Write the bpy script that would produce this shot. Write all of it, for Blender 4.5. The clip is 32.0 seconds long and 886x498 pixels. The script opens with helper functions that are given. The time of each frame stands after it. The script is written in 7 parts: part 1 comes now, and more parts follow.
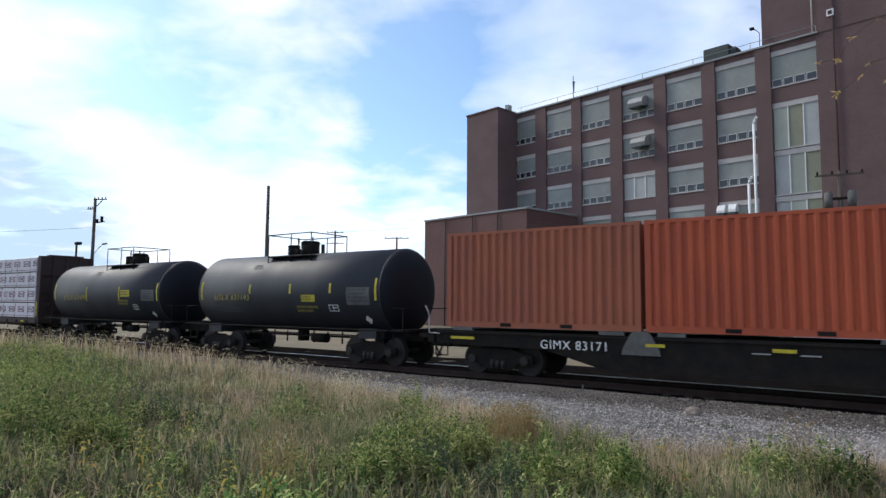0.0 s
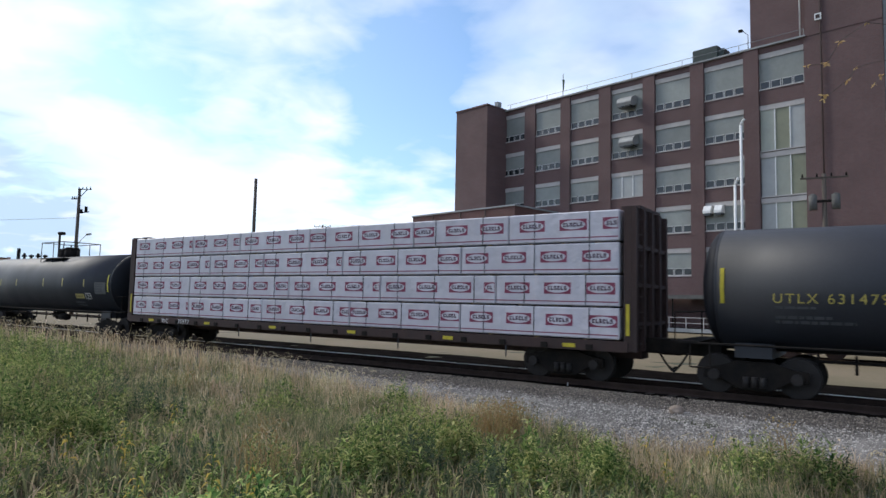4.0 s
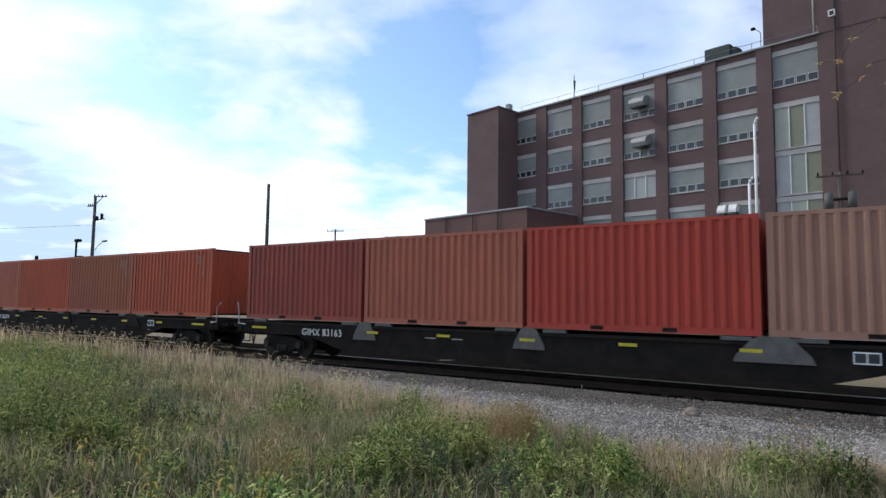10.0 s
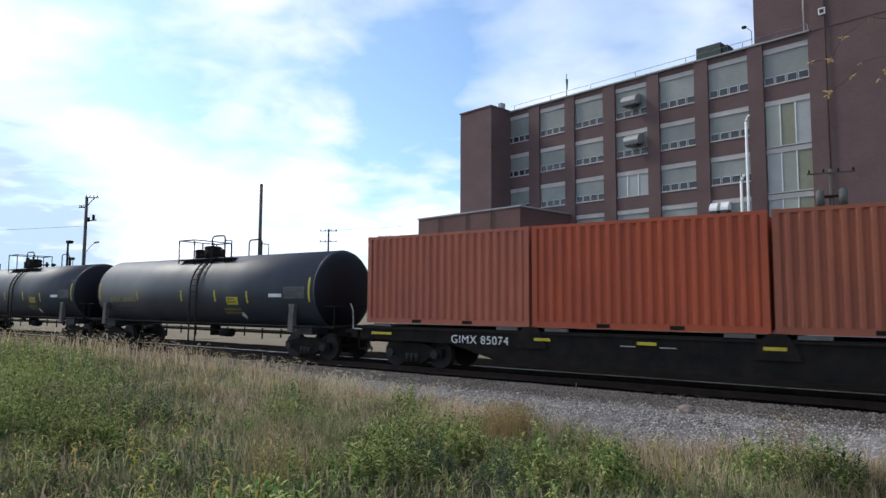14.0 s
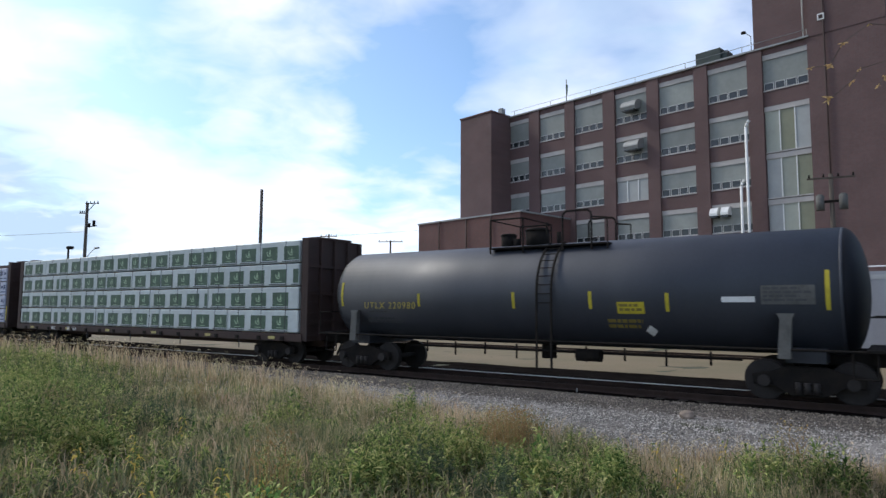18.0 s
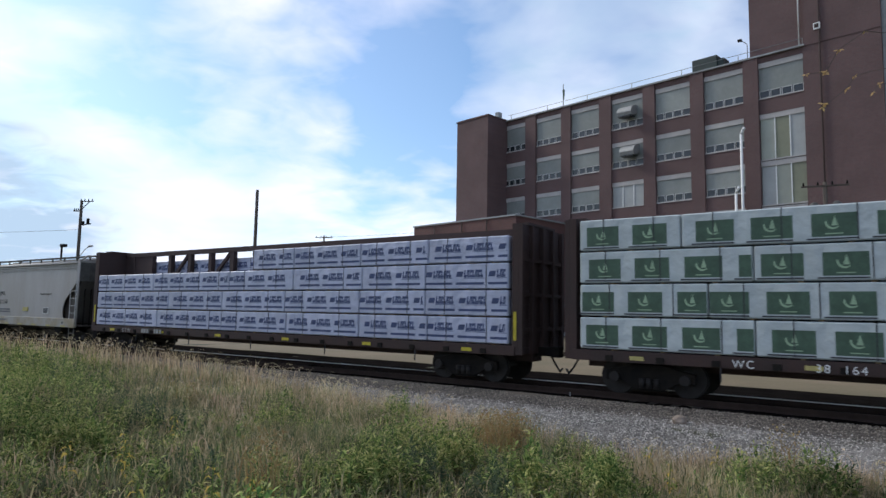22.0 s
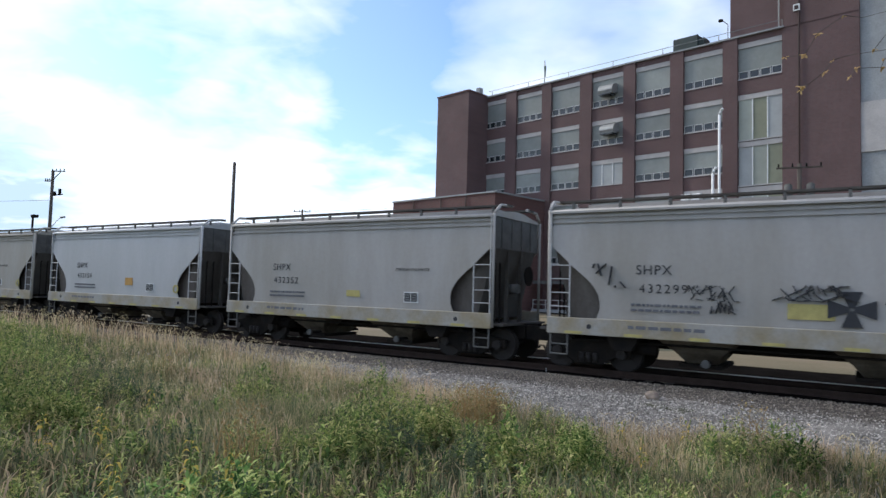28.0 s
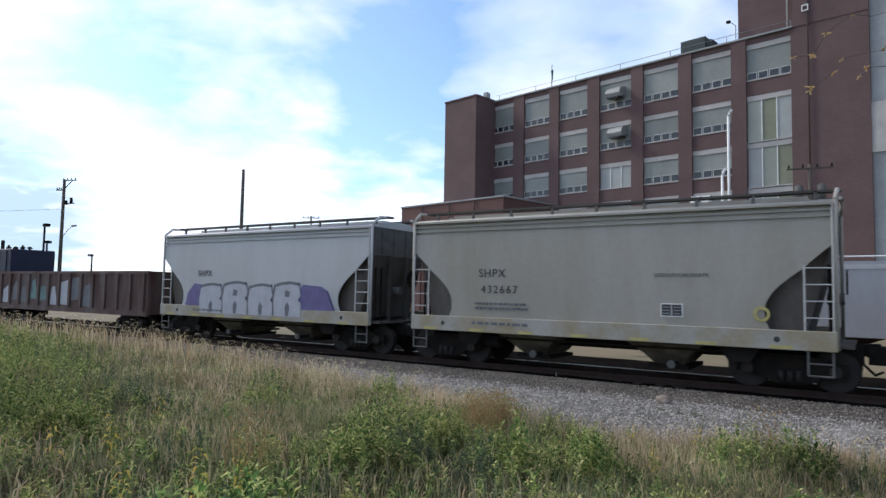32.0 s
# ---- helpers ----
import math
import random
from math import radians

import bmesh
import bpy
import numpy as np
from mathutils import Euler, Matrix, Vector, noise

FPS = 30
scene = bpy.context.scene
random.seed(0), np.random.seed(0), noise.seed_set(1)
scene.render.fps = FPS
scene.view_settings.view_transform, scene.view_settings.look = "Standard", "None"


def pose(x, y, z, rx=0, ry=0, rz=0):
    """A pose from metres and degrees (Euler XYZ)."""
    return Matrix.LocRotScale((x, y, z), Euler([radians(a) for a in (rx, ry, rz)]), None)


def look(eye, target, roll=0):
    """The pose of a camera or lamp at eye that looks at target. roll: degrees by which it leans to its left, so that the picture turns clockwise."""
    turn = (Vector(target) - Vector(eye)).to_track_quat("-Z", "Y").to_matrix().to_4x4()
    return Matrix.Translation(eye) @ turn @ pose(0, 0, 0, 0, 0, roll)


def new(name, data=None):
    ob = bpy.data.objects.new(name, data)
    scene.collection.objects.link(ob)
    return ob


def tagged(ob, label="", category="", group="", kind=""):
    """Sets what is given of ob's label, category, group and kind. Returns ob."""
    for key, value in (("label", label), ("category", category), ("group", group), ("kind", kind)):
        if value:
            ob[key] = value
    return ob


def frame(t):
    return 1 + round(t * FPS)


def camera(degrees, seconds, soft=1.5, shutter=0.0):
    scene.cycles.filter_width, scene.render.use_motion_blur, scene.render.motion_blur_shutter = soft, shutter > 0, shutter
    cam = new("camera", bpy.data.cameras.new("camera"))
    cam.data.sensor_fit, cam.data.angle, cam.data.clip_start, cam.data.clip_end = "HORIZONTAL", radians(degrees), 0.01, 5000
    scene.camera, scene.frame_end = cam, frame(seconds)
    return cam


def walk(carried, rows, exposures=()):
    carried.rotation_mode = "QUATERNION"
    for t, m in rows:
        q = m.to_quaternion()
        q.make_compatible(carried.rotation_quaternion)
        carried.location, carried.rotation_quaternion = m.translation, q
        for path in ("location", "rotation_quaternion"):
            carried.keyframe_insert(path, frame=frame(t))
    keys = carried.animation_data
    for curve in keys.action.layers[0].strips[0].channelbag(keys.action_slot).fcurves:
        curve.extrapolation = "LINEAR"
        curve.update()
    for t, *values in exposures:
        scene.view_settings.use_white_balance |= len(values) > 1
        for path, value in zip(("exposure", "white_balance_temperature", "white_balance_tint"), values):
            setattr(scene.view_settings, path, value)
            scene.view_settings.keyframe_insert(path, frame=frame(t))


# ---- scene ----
cam = camera(68.57, 32.0, soft=1.45, shutter=0.15)
walk(cam, [
    (0.0, pose(0.011, -0.007, 1.875, 94.919, -0.461, 35.439)),
    (0.5, pose(0.006, 0.001, 1.873, 95.023, -0.565, 35.390)),
    (1.0, pose(0.000, 0.010, 1.876, 95.143, -0.628, 35.394)),
    (1.5, pose(-0.002, 0.005, 1.885, 95.184, -0.997, 35.261)),
    (2.0, pose(0.001, -0.004, 1.885, 95.186, -1.381, 35.120)),
    (2.5, pose(0.004, 0.004, 1.872, 95.180, -1.489, 34.887)),
    (3.0, pose(0.001, 0.014, 1.866, 95.037, -1.521, 34.712)),
    (3.5, pose(-0.010, 0.010, 1.869, 94.806, -1.389, 34.389)),
    (5.5, pose(0.019, -0.042, 1.905, 94.205, -1.100, 34.182)),
    (6.0, pose(0.019, -0.023, 1.904, 94.326, -0.851, 34.486)),
    (6.5, pose(0.016, -0.002, 1.897, 94.439, -0.764, 34.771)),
    (7.0, pose(0.008, 0.006, 1.890, 94.543, -0.955, 34.946)),
    (7.5, pose(0.004, -0.010, 1.893, 94.523, -1.110, 35.048)),
    (8.0, pose(0.009, -0.025, 1.898, 94.602, -1.010, 35.177)),
    (8.5, pose(0.009, -0.018, 1.889, 94.675, -0.845, 35.179)),
    (9.0, pose(0.006, -0.003, 1.878, 94.834, -0.734, 35.250)),
    (9.5, pose(0.008, 0.004, 1.881, 94.787, -0.961, 35.329)),
    (10.0, pose(0.010, 0.019, 1.885, 94.815, -0.735, 35.428)),
    (10.5, pose(0.012, 0.032, 1.884, 94.820, -0.418, 35.427)),
    (11.0, pose(0.012, 0.025, 1.880, 94.908, -0.324, 35.421)),
    (11.5, pose(0.006, 0.012, 1.878, 94.899, -0.409, 35.334)),
    (12.0, pose(0.004, 0.009, 1.880, 94.833, -0.318, 35.304)),
    (12.5, pose(0.008, 0.009, 1.882, 94.753, -0.170, 35.218)),
    (13.0, pose(0.014, 0.002, 1.887, 94.668, 0.019, 35.093)),
    (13.5, pose(0.013, 0.002, 1.891, 94.699, -0.054, 34.983)),
    (14.0, pose(0.005, 0.006, 1.892, 94.746, -0.337, 34.888)),
    (14.5, pose(0.000, 0.012, 1.891, 94.808, -0.351, 34.824)),
    (16.5, pose(0.017, 0.006, 1.877, 95.018, -1.027, 34.482)),
    (17.0, pose(0.010, 0.004, 1.901, 95.078, -0.842, 34.638)),
    (17.5, pose(0.004, 0.002, 1.907, 95.185, -0.568, 34.810)),
    (18.0, pose(0.003, 0.003, 1.900, 95.202, -0.273, 34.914)),
    (18.5, pose(0.008, 0.009, 1.890, 95.208, -0.169, 35.041)),
    (19.0, pose(0.009, 0.014, 1.889, 95.138, -0.134, 35.049)),
    (19.5, pose(0.003, 0.017, 1.889, 95.217, -0.278, 35.092)),
    (20.0, pose(0.003, 0.012, 1.892, 95.215, -0.301, 35.078)),
    (20.5, pose(0.006, 0.011, 1.893, 95.380, -0.328, 35.044)),
    (21.0, pose(0.009, 0.022, 1.883, 95.532, -0.543, 34.903)),
    (21.5, pose(0.007, 0.019, 1.877, 95.608, -0.850, 34.757)),
    (22.0, pose(-0.002, 0.012, 1.880, 95.476, -0.992, 34.414)),
    (22.5, pose(-0.006, 0.031, 1.881, 95.304, -1.101, 34.145)),
    (23.0, pose(0.002, 0.031, 1.888, 95.059, -1.039, 33.867)),
    (23.5, pose(0.010, 0.011, 1.893, 94.836, -1.039, 33.614)),
    (24.0, pose(0.012, 0.009, 1.883, 94.540, -1.367, 33.408)),
    (24.5, pose(0.010, 0.003, 1.880, 94.157, -1.354, 33.252)),
    (25.0, pose(0.006, -0.011, 1.888, 93.742, -1.218, 33.110)),
    (25.5, pose(0.011, -0.024, 1.887, 93.540, -1.159, 32.943)),
    (27.5, pose(-0.000, -0.011, 1.891, 93.368, -1.468, 32.625)),
    (28.0, pose(-0.005, -0.009, 1.887, 93.387, -1.560, 32.495)),
    (28.5, pose(-0.012, -0.018, 1.890, 93.319, -1.637, 32.335)),
    (29.0, pose(-0.021, -0.018, 1.886, 93.242, -1.655, 32.488)),
    (29.5, pose(-0.021, -0.005, 1.881, 93.081, -1.641, 32.726)),
    (30.0, pose(-0.015, 0.012, 1.884, 92.950, -1.242, 33.010)),
    (30.5, pose(-0.008, 0.017, 1.888, 93.075, -0.976, 33.200)),
    (31.0, pose(0.000, 0.021, 1.892, 93.238, -0.885, 33.260)),
    (31.5, pose(0.003, 0.032, 1.891, 93.562, -0.909, 33.311)),
    (32.0, pose(-0.003, 0.017, 1.889, 93.799, -1.069, 33.315)),
], exposures=[(0, 0.16), (14, 0.16), (19, 0.08), (22, -0.04), (23.5, 0.0), (25, 0.16), (28, 0.28), (32, 0.24)])

# ---------------------------------------------------------------- light
SUN = Vector((-0.77, -0.06, 0.63)).normalized()
world = bpy.data.worlds.new("sky")
scene.world = world
world.use_nodes = True
wt = world.node_tree
wt.nodes.clear()


def wn(kind, **kw):
    n = wt.nodes.new(kind)
    for k, v in kw.items():
        n.inputs[k].default_value = v
    return n


def wmath(op, a, b=None, c=-0.045):
    n = wt.nodes.new("ShaderNodeMath")
    n.operation = op
    for i, v in enumerate((a, b, c if op == "MULTIPLY_ADD" else None)):
        if v is None:
            continue
        if isinstance(v, (int, float)):
            n.inputs[i].default_value = v
        else:
            wt.links.new(v, n.inputs[i])
    return n.outputs[0]


nishita = wt.nodes.new("ShaderNodeTexSky")
nishita.sky_type = "NISHITA"
nishita.sun_disc = False
nishita.sun_elevation = math.asin(SUN.z)
nishita.sun_rotation = math.atan2(SUN.x, SUN.y)
nishita.air_density, nishita.dust_density, nishita.ozone_density = 1.0, 1.2, 1.5
coord = wt.nodes.new("ShaderNodeTexCoord")
sep = wt.nodes.new("ShaderNodeSeparateXYZ")
wt.links.new(coord.outputs["Generated"], sep.inputs[0])
up = wmath("ADD", wmath("MAXIMUM", sep.outputs[2], 0.0), 0.22)
comb = wt.nodes.new("ShaderNodeCombineXYZ")
wt.links.new(wmath("DIVIDE", sep.outputs[0], up), comb.inputs[0])
wt.links.new(wmath("DIVIDE", sep.outputs[1], up), comb.inputs[1])
cloud = wn("ShaderNodeTexNoise", Scale=2.1, Detail=5.0, Roughness=0.48, Distortion=0.25)
wt.links.new(comb.outputs[0], cloud.inputs["Vector"])
# broad banks of cloud and open blue between them: direction, half width in degrees, weight
BANKS = (((-0.87, 0.468, 0.145), 13, 0.26), ((-0.93, 0.31, 0.21), 8, 0.10), ((-0.88, 0.36, 0.36), 11, -0.24), ((-0.67, 0.62, 0.43), 9, 0.14), ((-0.30, 0.88, 0.35), 8, 0.20), ((-0.434, 0.849, 0.302), 6, 0.12),
         ((-0.65, 0.75, 0.165), 7, 0.16), ((-0.76, 0.63, 0.14), 7, 0.10), ((-0.699, 0.658, 0.279), 9, -0.15), ((-0.801, 0.509, 0.314), 9, -0.13), ((-0.552, 0.783, 0.287), 7, -0.14), ((-0.345, 0.849, 0.401), 6, -0.14),
         ((-0.556, 0.744, 0.371), 7, -0.08), ((-0.94, 0.33, 0.085), 7, 0.06), ((-0.75, 0.66, 0.04), 8, -0.12))
wisp = wn("ShaderNodeTexNoise", Scale=6.0, Detail=4.0, Roughness=0.5, Distortion=0.7)
wt.links.new(comb.outputs[0], wisp.inputs["Vector"])
cover = wmath("ADD", cloud.outputs["Fac"], wmath("MULTIPLY_ADD", wisp.outputs["Fac"], 0.34, -0.17))
sunward = wt.nodes.new("ShaderNodeVectorMath")
sunward.operation = "DOT_PRODUCT"
sunward.inputs[1].default_value = SUN
wt.links.new(coord.outputs["Generated"], sunward.inputs[0])
cover = wmath("ADD", cover, wmath("MULTIPLY_ADD", sunward.outputs["Value"], 0.09))
for way, wide, weight in BANKS:
    dot = wt.nodes.new("ShaderNodeVectorMath")
    dot.operation = "DOT_PRODUCT"
    dot.inputs[1].default_value = Vector(way).normalized()
    wt.links.new(coord.outputs["Generated"], dot.inputs[0])
    mr = wt.nodes.new("ShaderNodeMapRange")
    mr.interpolation_type = "SMOOTHSTEP"
    mr.inputs["From Min"].default_value, mr.inputs["From Max"].default_value = math.cos(radians(wide * 1.5)), 1.0
    mr.inputs["To Min"].default_value, mr.inputs["To Max"].default_value = 0.0, weight
    wt.links.new(dot.outputs["Value"], mr.inputs["Value"])
    cover = wmath("ADD", cover, mr.outputs[0])
ramp = wt.nodes.new("ShaderNodeValToRGB")
ramp.color_ramp.elements[0].position, ramp.color_ramp.elements[1].position = 0.38, 0.80
ramp.color_ramp.elements[0].color = (0.05, 0.05, 0.05, 1)
wt.links.new(cover, ramp.inputs[0])
bluesky = wt.nodes.new("ShaderNodeMixRGB")
bluesky.blend_type = "MULTIPLY"
bluesky.inputs[0].default_value = 1.0
bluesky.inputs[2].default_value = (0.124, 0.155, 0.178, 1)
wt.links.new(nishita.outputs[0], bluesky.inputs[1])
mixsky = wt.nodes.new("ShaderNodeMixRGB")
shade = None
# thicker, greyer parts of the cloud: direction, half width in degrees, weight
for way, wide, weight in (((-0.33, 0.85, 0.40), 15, 0.75), ((-0.955, 0.29, 0.05), 15, 1.2), ((-0.80, 0.58, 0.12), 10, 0.25)):
    dot = wt.nodes.new("ShaderNodeVectorMath")
    dot.operation = "DOT_PRODUCT"
    dot.inputs[1].default_value = Vector(way).normalized()
    wt.links.new(coord.outputs["Generated"], dot.inputs[0])
    mr = wt.nodes.new("ShaderNodeMapRange")
    mr.interpolation_type = "SMOOTHSTEP"
    mr.inputs["From Min"].default_value, mr.inputs["From Max"].default_value = math.cos(radians(wide)), math.cos(radians(wide * 0.3))
    mr.inputs["To Min"].default_value, mr.inputs["To Max"].default_value = 0.0, weight
    wt.links.new(dot.outputs["Value"], mr.inputs["Value"])
    shade = mr.outputs[0] if shade is None else wmath("ADD", shade, mr.outputs[0])
shade = wmath("MINIMUM", wmath("MULTIPLY", shade, wmath("MULTIPLY_ADD", wisp.outputs["Fac"], 1.6, 0.2)), 1.0)
cloudcol = wt.nodes.new("ShaderNodeMixRGB")
cloudcol.inputs[1].default_value = (1.24, 1.22, 1.36, 1)
cloudcol.inputs[2].default_value = (0.55, 0.73, 0.95, 1)
wt.links.new(shade, cloudcol.inputs[0])
wt.links.new(cloudcol.outputs[0], mixsky.inputs[2])
wt.links.new(ramp.outputs[0], mixsky.inputs[0])
wt.links.new(bluesky.outputs[0], mixsky.inputs[1])
back = wn("ShaderNodeBackground", Strength=1.0)
wt.links.new(mixsky.outputs[0], back.inputs[0])
wout = wt.nodes.new("ShaderNodeOutputWorld")
wt.links.new(back.outputs[0], wout.inputs[0])

sun = new("sun", bpy.data.lights.new("sun", "SUN"))
sun.data.energy, sun.data.angle, sun.data.color = 2.0, radians(10), (1.0, 0.95, 0.86)
sun.matrix_world = look((0, 0, 40), Vector((0, 0, 40)) - SUN)


# ---------------------------------------------------------------- materials
def mat(name, base, rough=0.7, metal=0.0, var=0.25, scale=1.5, fine=25.0, bump=0.15, second=None, streak=0.0, rnd=0.0, island=0.0, spec=0.4, rise=0.01, ior=1.5):
    m = bpy.data.materials.new(name)
    m.use_nodes = True
    t = m.node_tree
    b = t.nodes["Principled BSDF"]
    b.inputs["Metallic"].default_value = metal
    b.inputs["Specular IOR Level"].default_value = spec
    b.inputs["IOR"].default_value = ior
    tc = t.nodes.new("ShaderNodeTexCoord")
    geo = tc.outputs["Object"]
    big = t.nodes.new("ShaderNodeTexNoise")
    big.inputs["Scale"].default_value = scale
    big.inputs["Detail"].default_value = 5.0
    big.inputs["Roughness"].default_value = 0.6
    if streak:
        mp = t.nodes.new("ShaderNodeMapping")
        mp.inputs["Scale"].default_value = (1.0, 1.0, 1.0 - streak)
        t.links.new(geo, mp.inputs[0])
        t.links.new(mp.outputs[0], big.inputs["Vector"])
    else:
        t.links.new(geo, big.inputs["Vector"])
    small = t.nodes.new("ShaderNodeTexNoise")
    small.inputs["Scale"].default_value = fine
    small.inputs["Detail"].default_value = 3.0
    t.links.new(geo, small.inputs["Vector"])
    ramp1 = t.nodes.new("ShaderNodeValToRGB")
    c2 = second or tuple(v * (1 - var) for v in base)
    ramp1.color_ramp.elements[0].position, ramp1.color_ramp.elements[1].position = 0.35, 0.65
    ramp1.color_ramp.elements[0].color, ramp1.color_ramp.elements[1].color = (*c2, 1), (*base, 1)
    t.links.new(big.outputs["Fac"], ramp1.inputs[0])
    hsv = t.nodes.new("ShaderNodeHueSaturation")
    t.links.new(ramp1.outputs[0], hsv.inputs["Color"])
    val = t.nodes.new("ShaderNodeMath")
    val.operation = "MULTIPLY_ADD"
    val.inputs[1].default_value, val.inputs[2].default_value = var * 1.2, 1 - var * 0.6
    t.links.new(small.outputs["Fac"], val.inputs[0])
    last = val.outputs[0]
    if rnd or island:
        info = t.nodes.new("ShaderNodeObjectInfo" if rnd else "ShaderNodeNewGeometry")
        r = t.nodes.new("ShaderNodeMath")
        r.operation = "MULTIPLY_ADD"
        k = rnd or island
        r.inputs[1].default_value, r.inputs[2].default_value = 2 * k, 1 - k
        t.links.new(info.outputs["Random" if rnd else "Random Per Island"], r.inputs[0])
        mm = t.nodes.new("ShaderNodeMath")
        mm.operation = "MULTIPLY"
        t.links.new(last, mm.inputs[0])
        t.links.new(r.outputs[0], mm.inputs[1])
        last = mm.outputs[0]
    t.links.new(last, hsv.inputs["Value"])
    t.links.new(hsv.outputs[0], b.inputs["Base Color"])
    rr = t.nodes.new("ShaderNodeMath")
    rr.operation = "MULTIPLY_ADD"
    rr.inputs[1].default_value, rr.inputs[2].default_value = 0.25, rough - 0.12
    t.links.new(big.outputs["Fac"], rr.inputs[0])
    t.links.new(rr.outputs[0], b.inputs["Roughness"])
    if bump:
        bp = t.nodes.new("ShaderNodeBump")
        bp.inputs["Strength"].default_value, bp.inputs["Distance"].default_value = bump, rise
        t.links.new(small.outputs["Fac"], bp.inputs["Height"])
        t.links.new(bp.outputs[0], b.inputs["Normal"])
    return m


def brick_mat(name, c1, c2, mortar):
    m = bpy.data.materials.new(name)
    m.use_nodes = True
    t = m.node_tree
    b = t.nodes["Principled BSDF"]
    tc = t.nodes.new("ShaderNodeTexCoord")
    mp = t.nodes.new("ShaderNodeMapping")
    mp.inputs["Rotation"].default_value = (radians(90), 0, 0)
    t.links.new(tc.outputs["Object"], mp.inputs[0])
    br = t.nodes.new("ShaderNodeTexBrick")
    br.inputs["Color1"].default_value, br.inputs["Color2"].default_value, br.inputs["Mortar"].default_value = (*c1, 1), (*c2, 1), (*mortar, 1)
    br.inputs["Scale"].default_value = 1.0
    br.inputs["Brick Width"].default_value, br.inputs["Row Height"].default_value, br.inputs["Mortar Size"].default_value = 0.21, 0.075, 0.008
    t.links.new(mp.outputs[0], br.inputs["Vector"])
    nz = t.nodes.new("ShaderNodeTexNoise")
    nz.inputs["Scale"].default_value, nz.inputs["Detail"].default_value = 0.35, 6.0
    t.links.new(tc.outputs["Object"], nz.inputs["Vector"])
    hsv = t.nodes.new("ShaderNodeHueSaturation")
    vv = t.nodes.new("ShaderNodeMath")
    vv.operation = "MULTIPLY_ADD"
    vv.inputs[1].default_value, vv.inputs[2].default_value = 0.7, 0.65
    t.links.new(nz.outputs["Fac"], vv.inputs[0])
    t.links.new(vv.outputs[0], hsv.inputs["Value"])
    t.links.new(br.outputs["Color"], hsv.inputs["Color"])
    t.links.new(hsv.outputs[0], b.inputs["Base Color"])
    b.inputs["Roughness"].default_value = 0.9
    bp = t.nodes.new("ShaderNodeBump")
    bp.inputs["Strength"].default_value, bp.inputs["Distance"].default_value = 0.4, 0.01
    bp.invert = True
    t.links.new(br.outputs["Fac"], bp.inputs["Height"])
    t.links.new(bp.outputs[0], b.inputs["Normal"])
    return m


def leaf_mat(name, cols, glow=0.35, hue=(0.475, 0.515)):
    """Leaves: colour by piece, light passing through."""
    m = bpy.data.materials.new(name)
    m.use_nodes = True
    t = m.node_tree
    t.nodes.clear()
    g = t.nodes.new("ShaderNodeNewGeometry")
    rp = t.nodes.new("ShaderNodeValToRGB")
    el = rp.color_ramp.elements
    while len(el) < len(cols):
        el.new(0.5)
    for i, c in enumerate(cols):
        el[i].position, el[i].color = i / (len(cols) - 1), (*c, 1)
    t.links.new(g.outputs["Random Per Island"], rp.inputs[0])
    nz = t.nodes.new("ShaderNodeTexNoise")
    nz.inputs["Scale"].default_value = 0.55
    nz.inputs["Detail"].default_value = 4.0
    tc = t.nodes.new("ShaderNodeTexCoord")
    t.links.new(tc.outputs["Object"], nz.inputs["Vector"])
    hs = t.nodes.new("ShaderNodeHueSaturation")
    mu = t.nodes.new("ShaderNodeMath")
    mu.operation = "MULTIPLY_ADD"
    mu.inputs[1].default_value, mu.inputs[2].default_value = 2.0, 0.06
    t.links.new(nz.outputs["Fac"], mu.inputs[0])
    t.links.new(mu.outputs[0], hs.inputs["Value"])
    # drifts of browner growth
    nb = t.nodes.new("ShaderNodeTexNoise")
    nb.inputs["Scale"].default_value, nb.inputs["Detail"].default_value = 0.9, 3.0
    t.links.new(tc.outputs["Object"], nb.inputs["Vector"])
    hu = t.nodes.new("ShaderNodeMapRange")
    hu.inputs["From Min"].default_value, hu.inputs["From Max"].default_value = 0.35, 0.65
    hu.inputs["To Min"].default_value, hu.inputs["To Max"].default_value = hue
    t.links.new(nb.outputs["Fac"], hu.inputs["Value"])
    t.links.new(hu.outputs[0], hs.inputs["Hue"])
    t.links.new(rp.outputs[0], hs.inputs["Color"])
    d = t.nodes.new("ShaderNodeBsdfDiffuse")
    tr = t.nodes.new("ShaderNodeBsdfTranslucent")
    mx = t.nodes.new("ShaderNodeMixShader")
    mx.inputs[0].default_value = glow
    for q in (d, tr):
        t.links.new(hs.outputs[0], q.inputs["Color"])
    t.links.new(d.outputs[0], mx.inputs[1])
    t.links.new(tr.outputs[0], mx.inputs[2])
    o = t.nodes.new("ShaderNodeOutputMaterial")
    t.links.new(mx.outputs[0], o.inputs[0])
    return m


